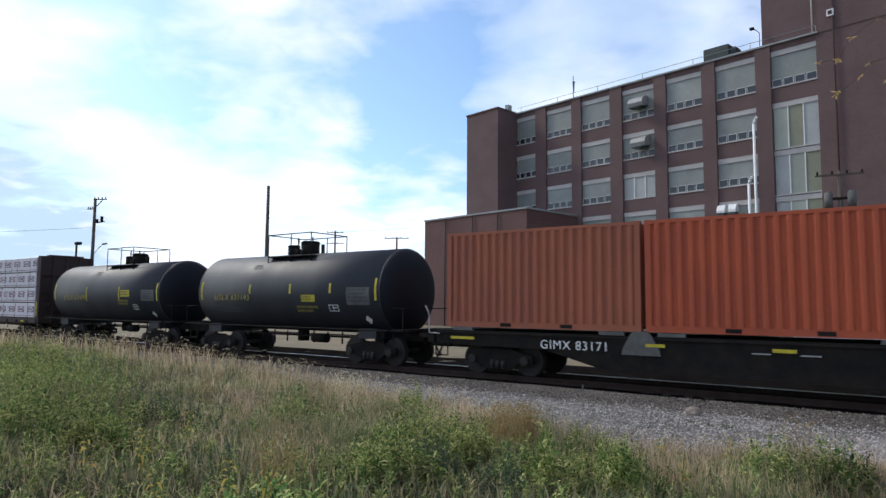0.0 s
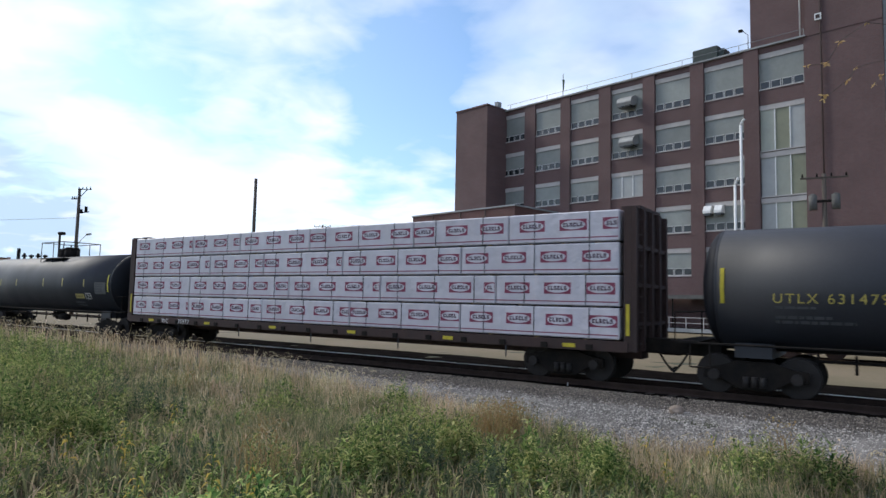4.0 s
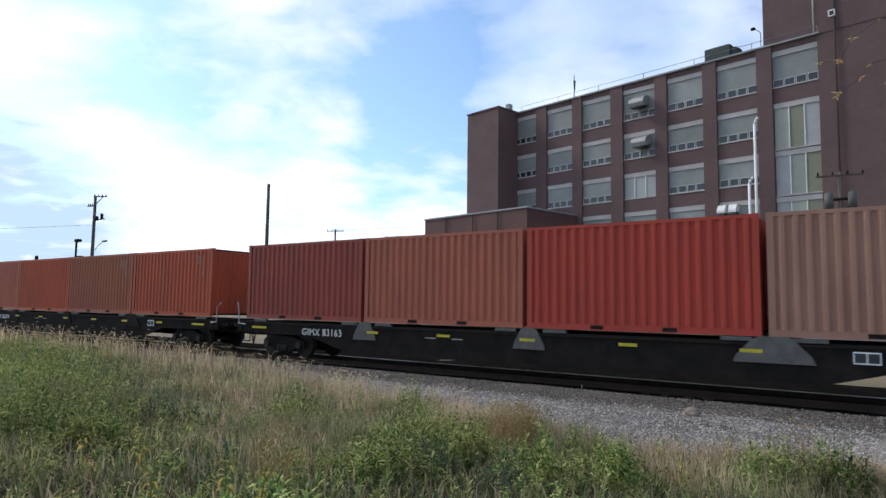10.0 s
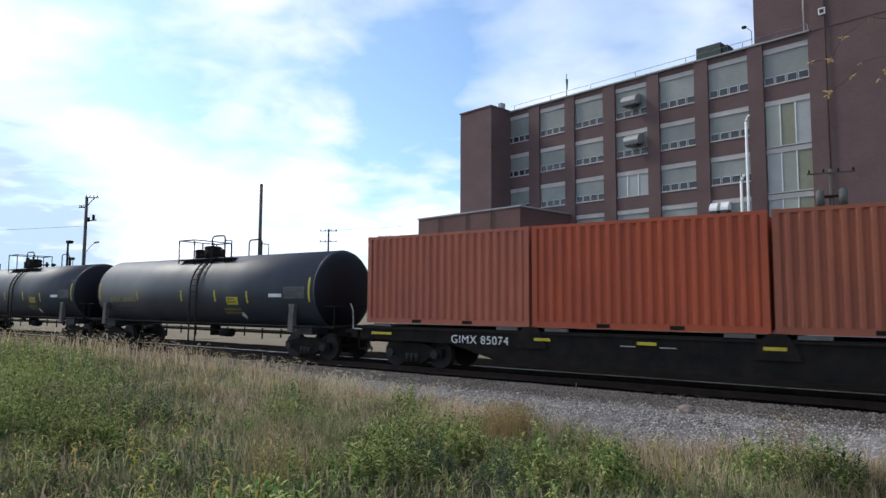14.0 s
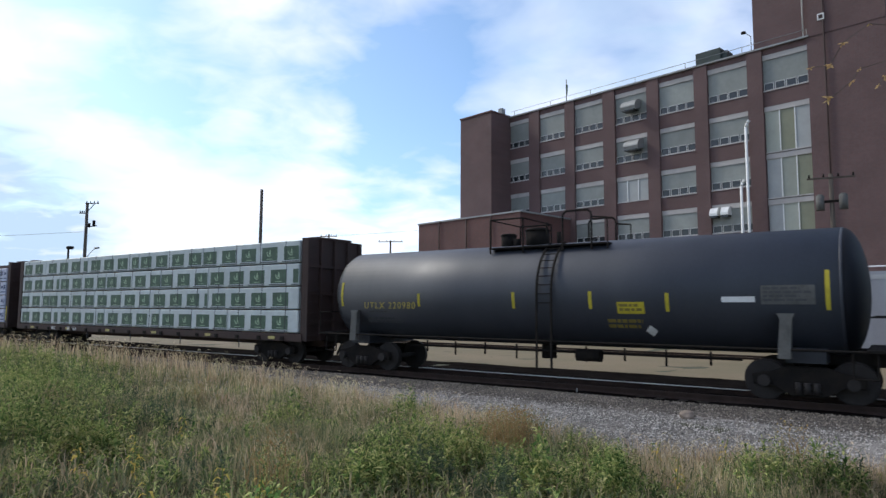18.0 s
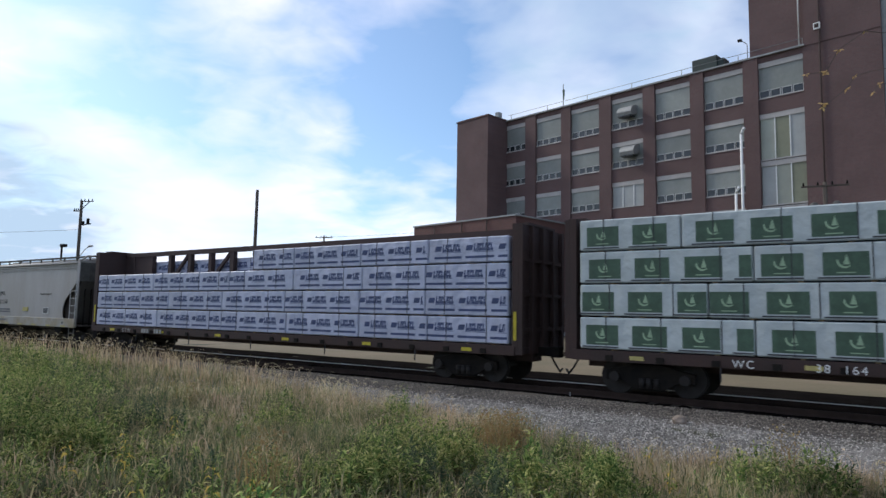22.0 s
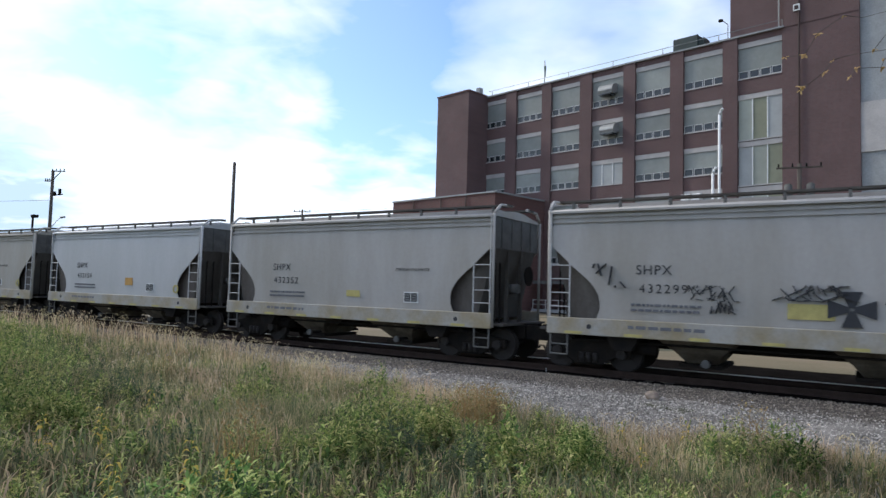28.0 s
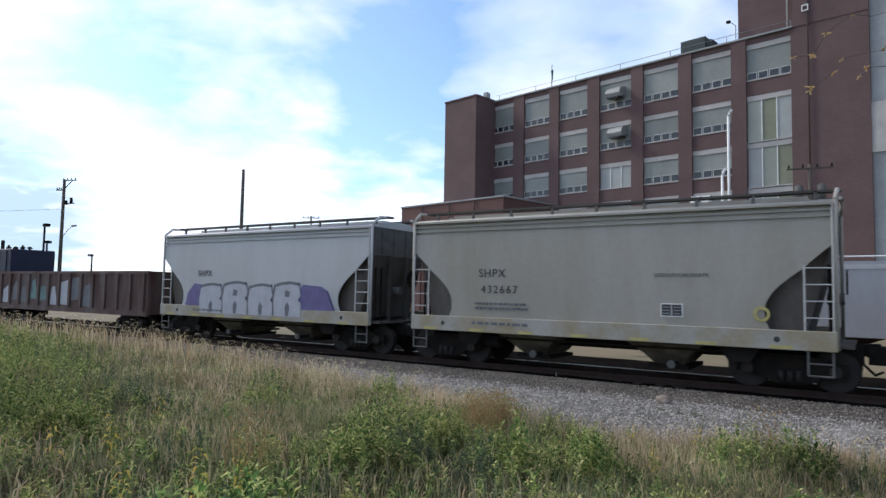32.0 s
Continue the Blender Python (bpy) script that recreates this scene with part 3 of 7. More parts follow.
def factory():
    f = thing("factory_building", "large red brick factory with bands of wide windows", "building", at=FAC)
    cols = [(-36.13, -32.89), (-31.48, -28.15), (-26.98, -23.57), (-22.24, -18.82), (-17.63, -14.24), (-13.03, -9.63), (-8.43, -5.01)]
    rows = [(19.70, 22.79), (15.86, 18.44), (12.02, 14.54), (8.30, 10.82), (4.50, 7.00)]
    top = 23.30
    # piers and spandrels leave real openings
    edges = [-37.6] + [e for c in cols for e in c] + [0.3]
    for i in range(0, len(edges), 2):
        a, b = edges[i], edges[i + 1]
        part("pier", box(B(), a, b, -0.18 if i < len(edges) - 2 else -0.10, 0.5, -0.4, top), M["brick"], f)
    for a, b in cols:
        zs = [-0.4] + [z for r in reversed(rows) for z in r] + [top]
        big = a > -9
        for k in range(0, len(zs), 2):
            if big and 1 < k < 9 and not (k == 8):
                continue
            part("spandrel", box(B(), a, b, 0.0, 0.5, zs[k], zs[k + 1]), M["brick"], f)
    part("coping", box(B(), -37.6, -4.85, -0.26, 0.55, top, top + 0.14), M["conc"], f, "pale roof edge")
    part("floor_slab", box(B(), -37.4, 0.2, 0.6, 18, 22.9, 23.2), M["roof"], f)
    part("back_wall", box(B(), -37.6, 14, 17.6, 18, -0.4, 23.2), M["brick"], f)
    # unseen dark wall added behind the windows, its colour standing for unlit rooms
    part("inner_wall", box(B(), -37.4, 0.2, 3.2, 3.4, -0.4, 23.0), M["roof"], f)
    part("end_wall", box(B(), -37.6, -37.2, 0.5, 18, -0.4, 23.2), M["brick"], f)

    def window(a, b, z0, z1, kind):
        w = part("window", box(B(), a, b, 0.02, 0.10, z1 - 0.42, z1), M["head"], f, "pale lintel panel")
        if kind == "strip":
            n = 4
            zb = z0 + 0.74
            part("sill", box(B(), a, b, -0.06, 0.12, z0, z0 + 0.10), M["head"], w)
            part("blind", box(B(), a, b, 0.10, 0.14, zb, z1 - 0.42), M["blind"], w, "grey obscured upper glazing")
            for k in range(n):
                x0, x1 = a + (b - a) * k / n, a + (b - a) * (k + 1) / n
                part("pane", box(B(), x0 + 0.09, x1 - 0.09, 0.10, 0.13, z0 + 0.15, zb - 0.06), M["glass"], w)
                bm = B()
                for p in ((x0 + 0.03, x0 + 0.09, z0 + 0.1, zb), (x1 - 0.09, x1 - 0.03, z0 + 0.1, zb), (x0 + 0.09, x1 - 0.09, z0 + 0.1, z0 + 0.15), (x0 + 0.09, x1 - 0.09, zb - 0.06, zb)):
                    box(bm, p[0], p[1], 0.06, 0.14, p[2], p[3])
                part("sash", bm, M["sashm"], w)
                if k:
                    part("mullion", box(B(), x0 - 0.03, x0 + 0.03, 0.05, 0.14, z0 + 0.1, zb), M["glass"], w)
        else:
            n, big = 3, a > -9
            for k in range(n):
                x0, x1 = a + (b - a) * k / n, a + (b - a) * (k + 1) / n
                part("panel", box(B(), x0 + 0.03, x1 - 0.03, 0.10, 0.14, z0 + 0.1, z1 - 0.42), M[("panelg", "panelw", "panel")[(k + int(z0)) % 3] if big else "panelw"], w, "pale infill panel")
                if k:
                    part("mullion", box(B(), x0 - 0.04, x0 + 0.04, 0.04, 0.15, z0 + 0.1, z1 - 0.42), M["white"], w)
            part("sill", box(B(), a, b, -0.04, 0.15, z0, z0 + 0.1), M["head"], w)
        return w

    for ci, (a, b) in enumerate(cols):
        for ri, (z0, z1) in enumerate(rows):
            if ci == 6 and ri > 0:
                continue
            window(a, b, z0, z1, "panel" if (ci == 3 and ri == 2) else "strip")
    a, b = cols[6]
    for z0, z1 in ((14.55, 18.44), (10.80, 14.50), (7.0, 10.75), (4.5, 6.95)):
        window(a, b, z0, z1, "panel")
    # left stair tower, annex, right tower
    bm = B()
    box(bm, -40.4, -35.68, -3.2, 0.6, -0.4, 23.39)
    part("stair_tower", bm, M["brick"], f, "windowless brick stair tower")
    part("tower_coping", box(B(), -40.48, -35.6, -3.28, 0.6, 23.39, 23.55), M["brick2"], f)
    part("chimney_stub", box(B(), -36.4, -35.9, -1.2, -0.6, 23.55, 24.3), M["conc"], f)
    part("annex", box(B(), -41.96, -27.6, -8.1, -0.2, -0.4, 10.95), M["brick2"], f, "lower brown brick annex")
    part("annex_coping", box(B(), -42.06, -27.5, -8.2, -0.2, 10.95, 11.10), M["conc"], f, "pale metal roof edge")
    for x in (-38.6, -34.6, -31.2):
        part("downpipe", rod(B(), (x, -8.22, -0.3), (x, -8.22, 10.9), 0.06), M["brown"], f)
    part("right_tower", box(B(), -9.28, 0.3, 0.6, 9, 23.2, 36.0), M["brick"], f, "brick tower above the roof")
    part("tower_front", box(B(), -4.85, 0.3, -0.14, 0.55, 23.3, 36.0), M["brick"], f)
    part("downpipe", rod(B(), (-3.75, -0.22, -0.3), (-3.75, -0.22, 33), 0.06), M["brown"], f)
    part("vent_pipe", rod(B(), (-5.35, 0.3, 23.4), (-5.35, 0.3, 33), 0.06), M["white"], f, "white vertical pipe")
    # concrete wing further right
    part("concrete_wing", box(B(), 0.3, 16, 0.1, 9, -0.4, 34), M["conc"], f, "grey concrete wing")
    part("wing_band", box(B(), 0.3, 16, -0.02, 0.1, 12.6, 16.3), M["head"], f)
    for k in range(4):
        w = part("window", box(B(), 2.2 + 3.4 * k, 4.8 + 3.4 * k, -0.02, 0.12, 7.6, 10.6), M["head"], f)
        part("pane", box(B(), 2.4 + 3.4 * k, 4.6 + 3.4 * k, -0.04, -0.02, 7.8, 10.4), M["glass"], w)
    for k in range(7):
        part("roof_rail_post", rod(B(), (-35 + 5 * k, -0.05, 23.4), (-35 + 5 * k, -0.05, 24.0), 0.03), M["grey"], f)
    part("roof_rail", rod(B(), (-35.5, -0.05, 24.0), (-5, -0.05, 24.0), 0.025), M["grey"], f)
    return f


def vent_hood(x, z):
    h = thing("vent_hood", "dented sheet metal vent hood on a factory window", "vent", "vent hoods", at=FAC @ pose(x, 0.1, z))
    bm = B()
    n = 8
    pts = [(0.0, 0.0), (-1.0, -0.25), (-1.15, 0.1)] + [(-1.15 + 1.15 * (1 - math.cos(math.pi / 2 * i / n)), 0.1 + 0.75 * math.sin(math.pi / 2 * i / n)) for i in range(1, n + 1)]
    a = [bm.verts.new((-0.75, y, q)) for y, q in pts]
    b = [bm.verts.new((0.75, y, q)) for y, q in pts]
    bm.faces.new(a)
    bm.faces.new(b[::-1])
    for i in range(len(pts)):
        j = (i + 1) % len(pts)
        bm.faces.new((a[i], a[j], b[j], b[i]))
    part("hood", bm, M["grey"], h)
    part("opening", box(B(), -0.68, 0.68, -1.1, -0.2, -0.30, -0.22), M["glass"], h)
    return h


factory()
vent_hood(-20.3, 20.9)
vent_hood(-20.1, 17.05)
rb = thing("rooftop_unit", "dark green rooftop air unit on the factory", "air unit", at=FAC @ pose(-13.0, 1.2, 23.2))
part("casing", bevelled(box(B(), -1.25, 1.0, -0.8, 0.8, 0, 1.55), 0.05), M["dgreen"], rb)
part("side_box", box(B(), 1.0, 1.5, -0.6, 0.6, 0, 1.2), M["dgreen"], rb)
fl = thing("roof_flagpole", "thin flagpole with a furled flag on the factory roof", "flagpole", at=FAC @ pose(-28.4, 0.6, 23.2))
part("pole", rod(B(), (0, 0, 0), (0, 0, 2.9), 0.05), M["grey"], fl)
part("flag", rod(B(), (0.05, 0, 1.2), (0.05, 0, 2.3), 0.06, 0.13, 6), M["pgreen"], fl)


# ---------------------------------------------------------------- railway cars
KIT = {}


def truck(car, x):
    """A two-axle freight truck: bolster, side frames with springs and bearing caps, wheelsets."""
    if "bolster" not in KIT:
        bm = B()
        box(bm, -0.2, 0.2, -0.95, 0.95, 0.42, 0.70)
        rod(bm, (0, 0, 0.7), (0, 0, 0.82), 0.3, n=16)
        KIT["bolster"] = bm
        KIT["bolster_ob"] = None
    if KIT["bolster_ob"] is None:
        t = part("truck", KIT["bolster"], M["grime"], car, "cast steel freight truck")
        KIT["bolster_ob"] = t
        fr = B()
        out = [(-1.12, 0.36), (-1.12, 0.62), (-0.72, 0.66), (-0.40, 0.80), (0.40, 0.80), (0.72, 0.66), (1.12, 0.62), (1.12, 0.36), (0.72, 0.40), (0.34, 0.14), (-0.34, 0.14), (-0.72, 0.40)]
        prism(fr, out, -0.07, 0.07)
        f1 = part("side_frame", bevelled(fr, 0.02), M["grime"], t, at=pose(0, -1.0, 0))
        KIT["frame"] = f1
        KIT["springs"] = part("spring", rod(B(), (0, 0, 0.2), (0, 0, 0.45), 0.075, n=8), M["wheel"], t, at=pose(0, -1.09, 0))
        KIT["caps"] = part("bearing_cap", rod(B(), (0, 0.02, 0.457), (0, -0.10, 0.457), 0.13, n=14), M["wheel"], t, at=pose(0.88, -1.06, 0))
        ws = B()
        rod(ws, (0, -1.0, 0), (0, 1.0, 0), 0.08, n=12)
        for s in (-1, 1):
            y0, y1 = s * 0.68, s * 0.82
            rod(ws, (0, y0 - s * 0.03, 0), (0, y0, 0), 0.485, n=32)
            rod(ws, (0, y0, 0), (0, y1, 0), 0.457, 0.45, n=32)
            rod(ws, (0, y1, 0), (0, y1 + s * 0.03, 0), 0.16, n=16)
            for k in range(5):
                a = 2 * math.pi * k / 5
                rod(ws, (0.28 * math.cos(a), y1 - s * 0.01, 0.28 * math.sin(a)), (0.28 * math.cos(a), y1 + s * 0.012, 0.28 * math.sin(a)), 0.06, n=8)
        KIT["ws"] = None
        KIT["ws_bm"] = ws
    else:
        t = again(KIT["bolster_ob"], car, pose(x, 0, RAIL))
        again(KIT["frame"], t, pose(0, -1.0, 0))
        again(KIT["springs"], t, pose(0, -1.09, 0))
        again(KIT["caps"], t, pose(0.88, -1.06, 0))
    t.matrix_basis = pose(x, 0, RAIL)
    tagged(t, "cast steel freight truck")
    again(KIT["frame"], t, pose(0, 1.0, 0))
    for k in (-0.18, 0.18):
        again(KIT["springs"], t, pose(k, -1.09, 0))
    again(KIT["caps"], t, pose(-0.88, -1.06, 0))
    for s in (-1, 1):
        if KIT["ws"] is None:
            w = part("wheelset", KIT["ws_bm"], M["wheel"], t)
            KIT["ws"] = w
        else:
            w = again(KIT["ws"], t, pose(0, 0, 0))
        w.matrix_basis = pose(s * 0.88, 0, 0.457)
        SPIN[s].append(w)
    return t


def couplers(car, half):
    for s in (-1, 1):
        bm = B()
        box(bm, half - 0.5, half + 0.18, -0.12, 0.12, 0.62, 0.88)
        box(bm, half + 0.15, half + 0.42, -0.16, 0.16, 0.60, 0.90)
        part("coupler", bm, M["grime"], car, at=pose(0, 0, 0, 0, 0, 0 if s > 0 else 180))
        part("air_hose", path_rod(B(), [(half - 0.1, 0.35, 0.68), (half + 0.1, 0.30, 0.38), (half + 0.3, 0.18, 0.18), (half + 0.45, 0.02, 0.28)], 0.03), M["cable"], car, at=pose(0, 0, 0, 0, 0, 0 if s > 0 else 180))


def tank_car(x0, x1, label, mark, marks, bars, stencils, dome, hatch, saddle=0.0, paint="black"):
    """A tank from x0 to x1 between the head seams; bars: (place, height span, material)."""
    half = (x1 - x0) / 2
    xc = (x0 + x1) / 2
    R, zc, hd = 1.49, 2.335, 0.50
    c = thing("tank_car", label, "tank car", "tank cars of the train")
    part("tank", lathe_x(B(), [(-half, R), (-half * 0.33, R), (half * 0.33, R), (half, R)], zc, 56), M[paint], c, "black tank dulled by a film of dust")
    # heads use a slightly darker, less reflective black than the shell
    for s in (-1, 1):
        prof = [(s * (half + hd * math.cos(a)), max(0.04, (R - 0.004) * math.sin(a))) for a in [math.pi / 2 * k / 9 for k in range(10)]]
        part("tank_head", lathe_x(B(), prof, zc, 56), M["headblack"], c, "domed head in deep black paint")
    for s in (-1, 1):
        part("head_seam", lathe_x(B(), [(s * half - 0.03, R - 0.002), (s * half - 0.012, R + 0.005), (s * half + 0.012, R + 0.005), (s * half + 0.03, R - 0.002)], zc, 56), M[paint], c)
    tx = half - 0.75
    for s in (-1, 1):
        sd = B()
        if saddle:
            sx = half - (1.1 if s > 0 else 0.72)
            for q0, q1 in ((-1.53, -1.36), (1.36, 1.53)):
                part("saddle_bracket", prism(B(), [(s * sx - 0.17, 0.82), (s * sx + 0.09, 0.82), (s * sx + 0.14, 1.70), (s * sx + 0.20, 1.82), (s * sx - 0.16, 1.82), (s * sx - 0.10, 1.70)], q0, q1), M["dustgrey"], c, "dusty grey saddle bracket")
        box(sd, s * tx - 0.4, s * tx + 0.4, -1.2, 1.2, 0.72, 1.05)
        part("saddle", sd, M["black"], c)
        part("stub_sill", box(B(), s * (half + 0.55) - 1.5, s * (half + 0.55) + 0.45, -0.35, 0.35, 0.66, 1.02), M["grime"], c)
        es = B()
        box(es, s * (half + 0.7) - 0.3, s * (half + 0.7) + 0.3, -1.45, 1.45, 1.0, 1.06)
        for q in (-1.4, 1.4):
            path_rod(es, [(s * (half + 0.95), q, 1.05), (s * (half + 0.95), q, 1.75), (s * (half + 0.5), q, 1.75)], 0.02)
        path_rod(es, [(s * (half + 0.95), -1.4, 1.75), (s * (half + 0.95), 1.4, 1.75)], 0.02)
        part("end_platform", es, M["grime"], c)
        st = B()
        for q in (-1.42,):
            path_rod(st, [(s * (half + 0.6), q, 1.0), (s * (half + 0.6), q, 0.45), (s * (half + 0.15), q, 0.45), (s * (half + 0.15), q, 1.0)], 0.022)
        part("sill_step", st, M["grime"], c)
        truck(c, s * tx)
    hr = B()
    path_rod(hr, [(-half - 0.4, -1.50, 1.02), (half + 0.4, -1.50, 1.02)], 0.028)
    part("side_rail", hr, M["grime"], c)
    pipe = B()
    path_rod(pipe, [(-half * 0.7, -0.35, 0.68), (half * 0.7, -0.35, 0.68)], 0.035)
    for k in range(9):
        xx = -half * 0.6 + k * half * 0.15
        rod(pipe, (xx, -0.35, 0.42 if k % 2 else 0.5), (xx, -0.35, 0.85), 0.03)
    part("brake_pipe", pipe, M["grime"], c)
    part("outlet_valve", rod(B(), (-0.2, 0, 0.45), (-0.2, 0, 0.95), 0.22, n=14), M["grime"], c)
    part("brake_cylinder", rod(B(), (0.9, -0.5, 0.62), (1.6, -0.5, 0.62), 0.17, n=14), M["grime"], c)
    # walkway, railing and dome on top
    d0 = dome - xc
    top = zc + R
    span = 1.85 if saddle else 1.25
    for y0, y1 in ((-0.95, -0.35), (0.35, 0.95)):
        part("walkway", box(B(), d0 - span, d0 + span, y0, y1, top - 0.16, top - 0.12), M["grime"], c)
    for y in (-0.95, 0.95):
        rl = B()
        if saddle:
            path_rod(rl, [(d0 - 1.8, y, top - 0.3), (d0 - 1.8, y, top + 0.72), (d0 - 0.7, y, top + 0.72), (d0 - 0.7, y, top - 0.3)], 0.026)
            path_rod(rl, [(d0 + 0.55, y, top - 0.3), (d0 + 0.55, y, top + 0.70), (d0 + 0.65, y, top + 0.80), (d0 + 1.3, y, top + 0.80), (d0 + 1.4, y, top + 0.70), (d0 + 1.4, y, top - 0.3)], 0.03)
            path_rod(rl, [(d0 + 1.4, y, top + 0.6), (d0 + 1.85, y, top + 0.55), (d0 + 1.85, y, top - 0.3)], 0.02)
        else:
            for k in (-1.2, 0.1, 1.2):
                rod(rl, (d0 + k, y, top - 0.4), (d0 + k, y, top + 0.72), 0.02)
            path_rod(rl, [(d0 - 1.2, y, top + 0.72), (d0 + 1.2, y, top + 0.72)], 0.02)
        part("railing", rl, M["grime"], c)
    for k in ((-1.8, -0.7) if saddle else (-1.2, 1.2)):
        part("end_rail", rod(B(), (d0 + k, -0.95, top + 0.72), (d0 + k, 0.95, top + 0.72), 0.02), M["grime"], c)
    if saddle:
        d0 -= 0.85
    dm = B()
    rod(dm, (d0 + 0.15, 0, top - 0.1), (d0 + 0.15, 0, top + 0.42), 0.36, n=20)
    rod(dm, (d0 + 0.15, 0, top + 0.42), (d0 + 0.15, 0, top + 0.50), 0.40, 0.30, n=20)
    part("manway", dm, M["grime"], c, "round hinged manway cover")
    vl = B()
    rod(vl, (d0 - 0.55, 0, top - 0.1), (d0 - 0.55, 0, top + 0.22), 0.12, n=12)
    rod(vl, (d0 + 0.85, 0, top - 0.1), (d0 + 0.85, 0, top + 0.35), 0.07, n=10)
    part("relief_valve", vl, M["grime"], c)
    ft = B()
    rod(ft, (d0 - 0.9, 0.1, top - 0.1), (d0 - 0.9, 0.1, top + 0.34), 0.24, n=16)
    rod(ft, (d0 - 0.9, 0.1, top + 0.34), (d0 - 0.9, 0.1, top + 0.40), 0.27, 0.2, n=16)
    part("fittings_housing", ft, M["grime"], c, "round valve housing with a lid")
    for k in (-0.35, 0.45):
        part("hinge_bolt", rod(B(), (d0 + 0.15 + k, -0.3, top + 0.25), (d0 + 0.15 + k, -0.3, top + 0.62), 0.03, n=6), M["grime"], c)
    if saddle:
        d0 += 1.1
        ld = B()
        for k in (-0.22, 0.22):
            path_rod(ld, [(d0 + k, -(R + 0.08) * math.sin(a), zc + (R + 0.08) * math.cos(a)) for a in [radians(22 + 7 * i) for i in range(11)]] + [(d0 + k, -R - 0.09, 0.25)], 0.035, 5)
        for i in range(9):
            a = radians(28 + 9 * i)
            rod(ld, (d0 - 0.22, -(R + 0.08) * math.sin(a), zc + (R + 0.08) * math.cos(a)), (d0 + 0.22, -(R + 0.08) * math.sin(a), zc + (R + 0.08) * math.cos(a)), 0.014, n=5)
        part("ladder", ld, M["grime"], c, "dark side ladder")

    def decals(name, rects, m, label="", lift=0.006):
        """Thin painted patches that follow the shell, joined into one part."""
        bm = B()
        for xa, xb, za, zb in rects:
            n = 1 + int(abs(zb - za) / 0.12)
            ring = []
            for i in range(n + 1):
                z = za + (zb - za) * i / n
                y = -math.sqrt(max(0.01, (R + lift) ** 2 - (z - zc) ** 2))
                ring.append((bm.verts.new((xa - xc, y, z)), bm.verts.new((xb - xc, y, z)), bm.verts.new((xa - xc, y + 0.004, z)), bm.verts.new((xb - xc, y + 0.004, z))))
            for p, q in zip(ring, ring[1:]):
                bm.faces.new((p[0], p[1], q[1], q[0]))
                bm.faces.new((p[2], p[0], q[0], q[2]))
                bm.faces.new((p[1], p[3], q[3], q[1]))
        return part(name, bm, m, c, label)

    def lines(xa, xb, za, zb, rows, seed, ragged=0.3):
        """Rows of word-long bars that stand for small print."""
        rg = random.Random(seed)
        out = []
        h = (zb - za) / (rows * 1.6)
        for r in range(rows):
            z = zb - h - r * h * 1.6
            xx, end = xa, xb - rg.random() * ragged * (xb - xa)
            while xx < end:
                w = min(rg.uniform(0.06, 0.24), end - xx)
                out.append((xx, xx + w, z, z + h))
                xx += w + 0.035
        return out

    def frame_lines(xa, xb, za, zb, t=0.022):
        xm = xa + (xb - xa) * 0.42
        return [(xa, xb, zb - t, zb), (xa, xb, za, za + t), (xa, xa + t, za, zb), (xb - t, xb, za, zb), (xm, xm + t, za, zb), (xm, xb, (za + zb) / 2, (za + zb) / 2 + t)]

    for bx, za, zb, m in bars:
        decals("stripe", [(bx - 0.045, bx + 0.045, za, zb)], M[m])
    for nm, xa, xb, za, zb, m in stencils:
        if nm == "data_panel":
            decals(nm, frame_lines(xa, xb, za, zb), M[m], "white outlined data panel")
        elif nm == "diamond":
            bm = B()
            xm, zm, r = (xa + xb) / 2 - xc, (za + zb) / 2, (zb - za) / 2
            q = [(xm + r * math.cos(k * math.pi / 2), zm + r * math.sin(k * math.pi / 2)) for k in range(4)]
            bm.faces.new([bm.verts.new((u, -math.sqrt((R + 0.014) ** 2 - (w - zc) ** 2), w)) for u, w in q])
            part("placard", bm, M[m], c, "white diamond placard")
        else:
            decals(nm, [(xa, xb, za, zb)], M[m])
        if nm == "test_stencil":
            decals("small_print", lines(xa + 0.05, xb - 0.05, za + 0.04, zb - 0.04, 4, int(-xa * 7)), M["chalk"], lift=0.010)
        if nm == "placard":
            decals("small_print", lines(xa + 0.05, xb - 0.05, za + 0.03, zb - 0.05, 2, int(-xa * 7)), M["ochre"], lift=0.010)
            decals("small_print", lines(xa - 0.3, xb + 0.1, za - 0.42, za - 0.14, 2, int(-xa * 5)), M["ochre" if m == "yellow" else "chalk"], lift=0.008)
    for words, lx, lz, size, m in marks:
        y = -math.sqrt((R + 0.012) ** 2 - (lz + size * 0.35 - zc) ** 2)
        o = lettering("reporting_mark", words, size, M[m], c, pose(lx - xc, y - 0.012, lz), space=1.26)
        decals("small_print", lines(lx - 1.06, lx - 0.1, lz - 0.16, lz - 0.07, 1, int(-lx)), M["ochre" if m == "yellow" else "chalk"])
        decals("small_print", lines(lx - 1.06, lx + 0.5, lz - 0.5, lz - 0.28, 2, int(-lx * 3)), M["chalk"])
    if half < 6:
        decals("dusty_patch", lines(d0 + xc - 1.75, d0 + xc - 1.2, zc + 0.85, zc + 1.05, 2, int(-x0), 0.3), M["dustgrey"])
    couplers(c, half + 1.0)
    return riding(c, xc)


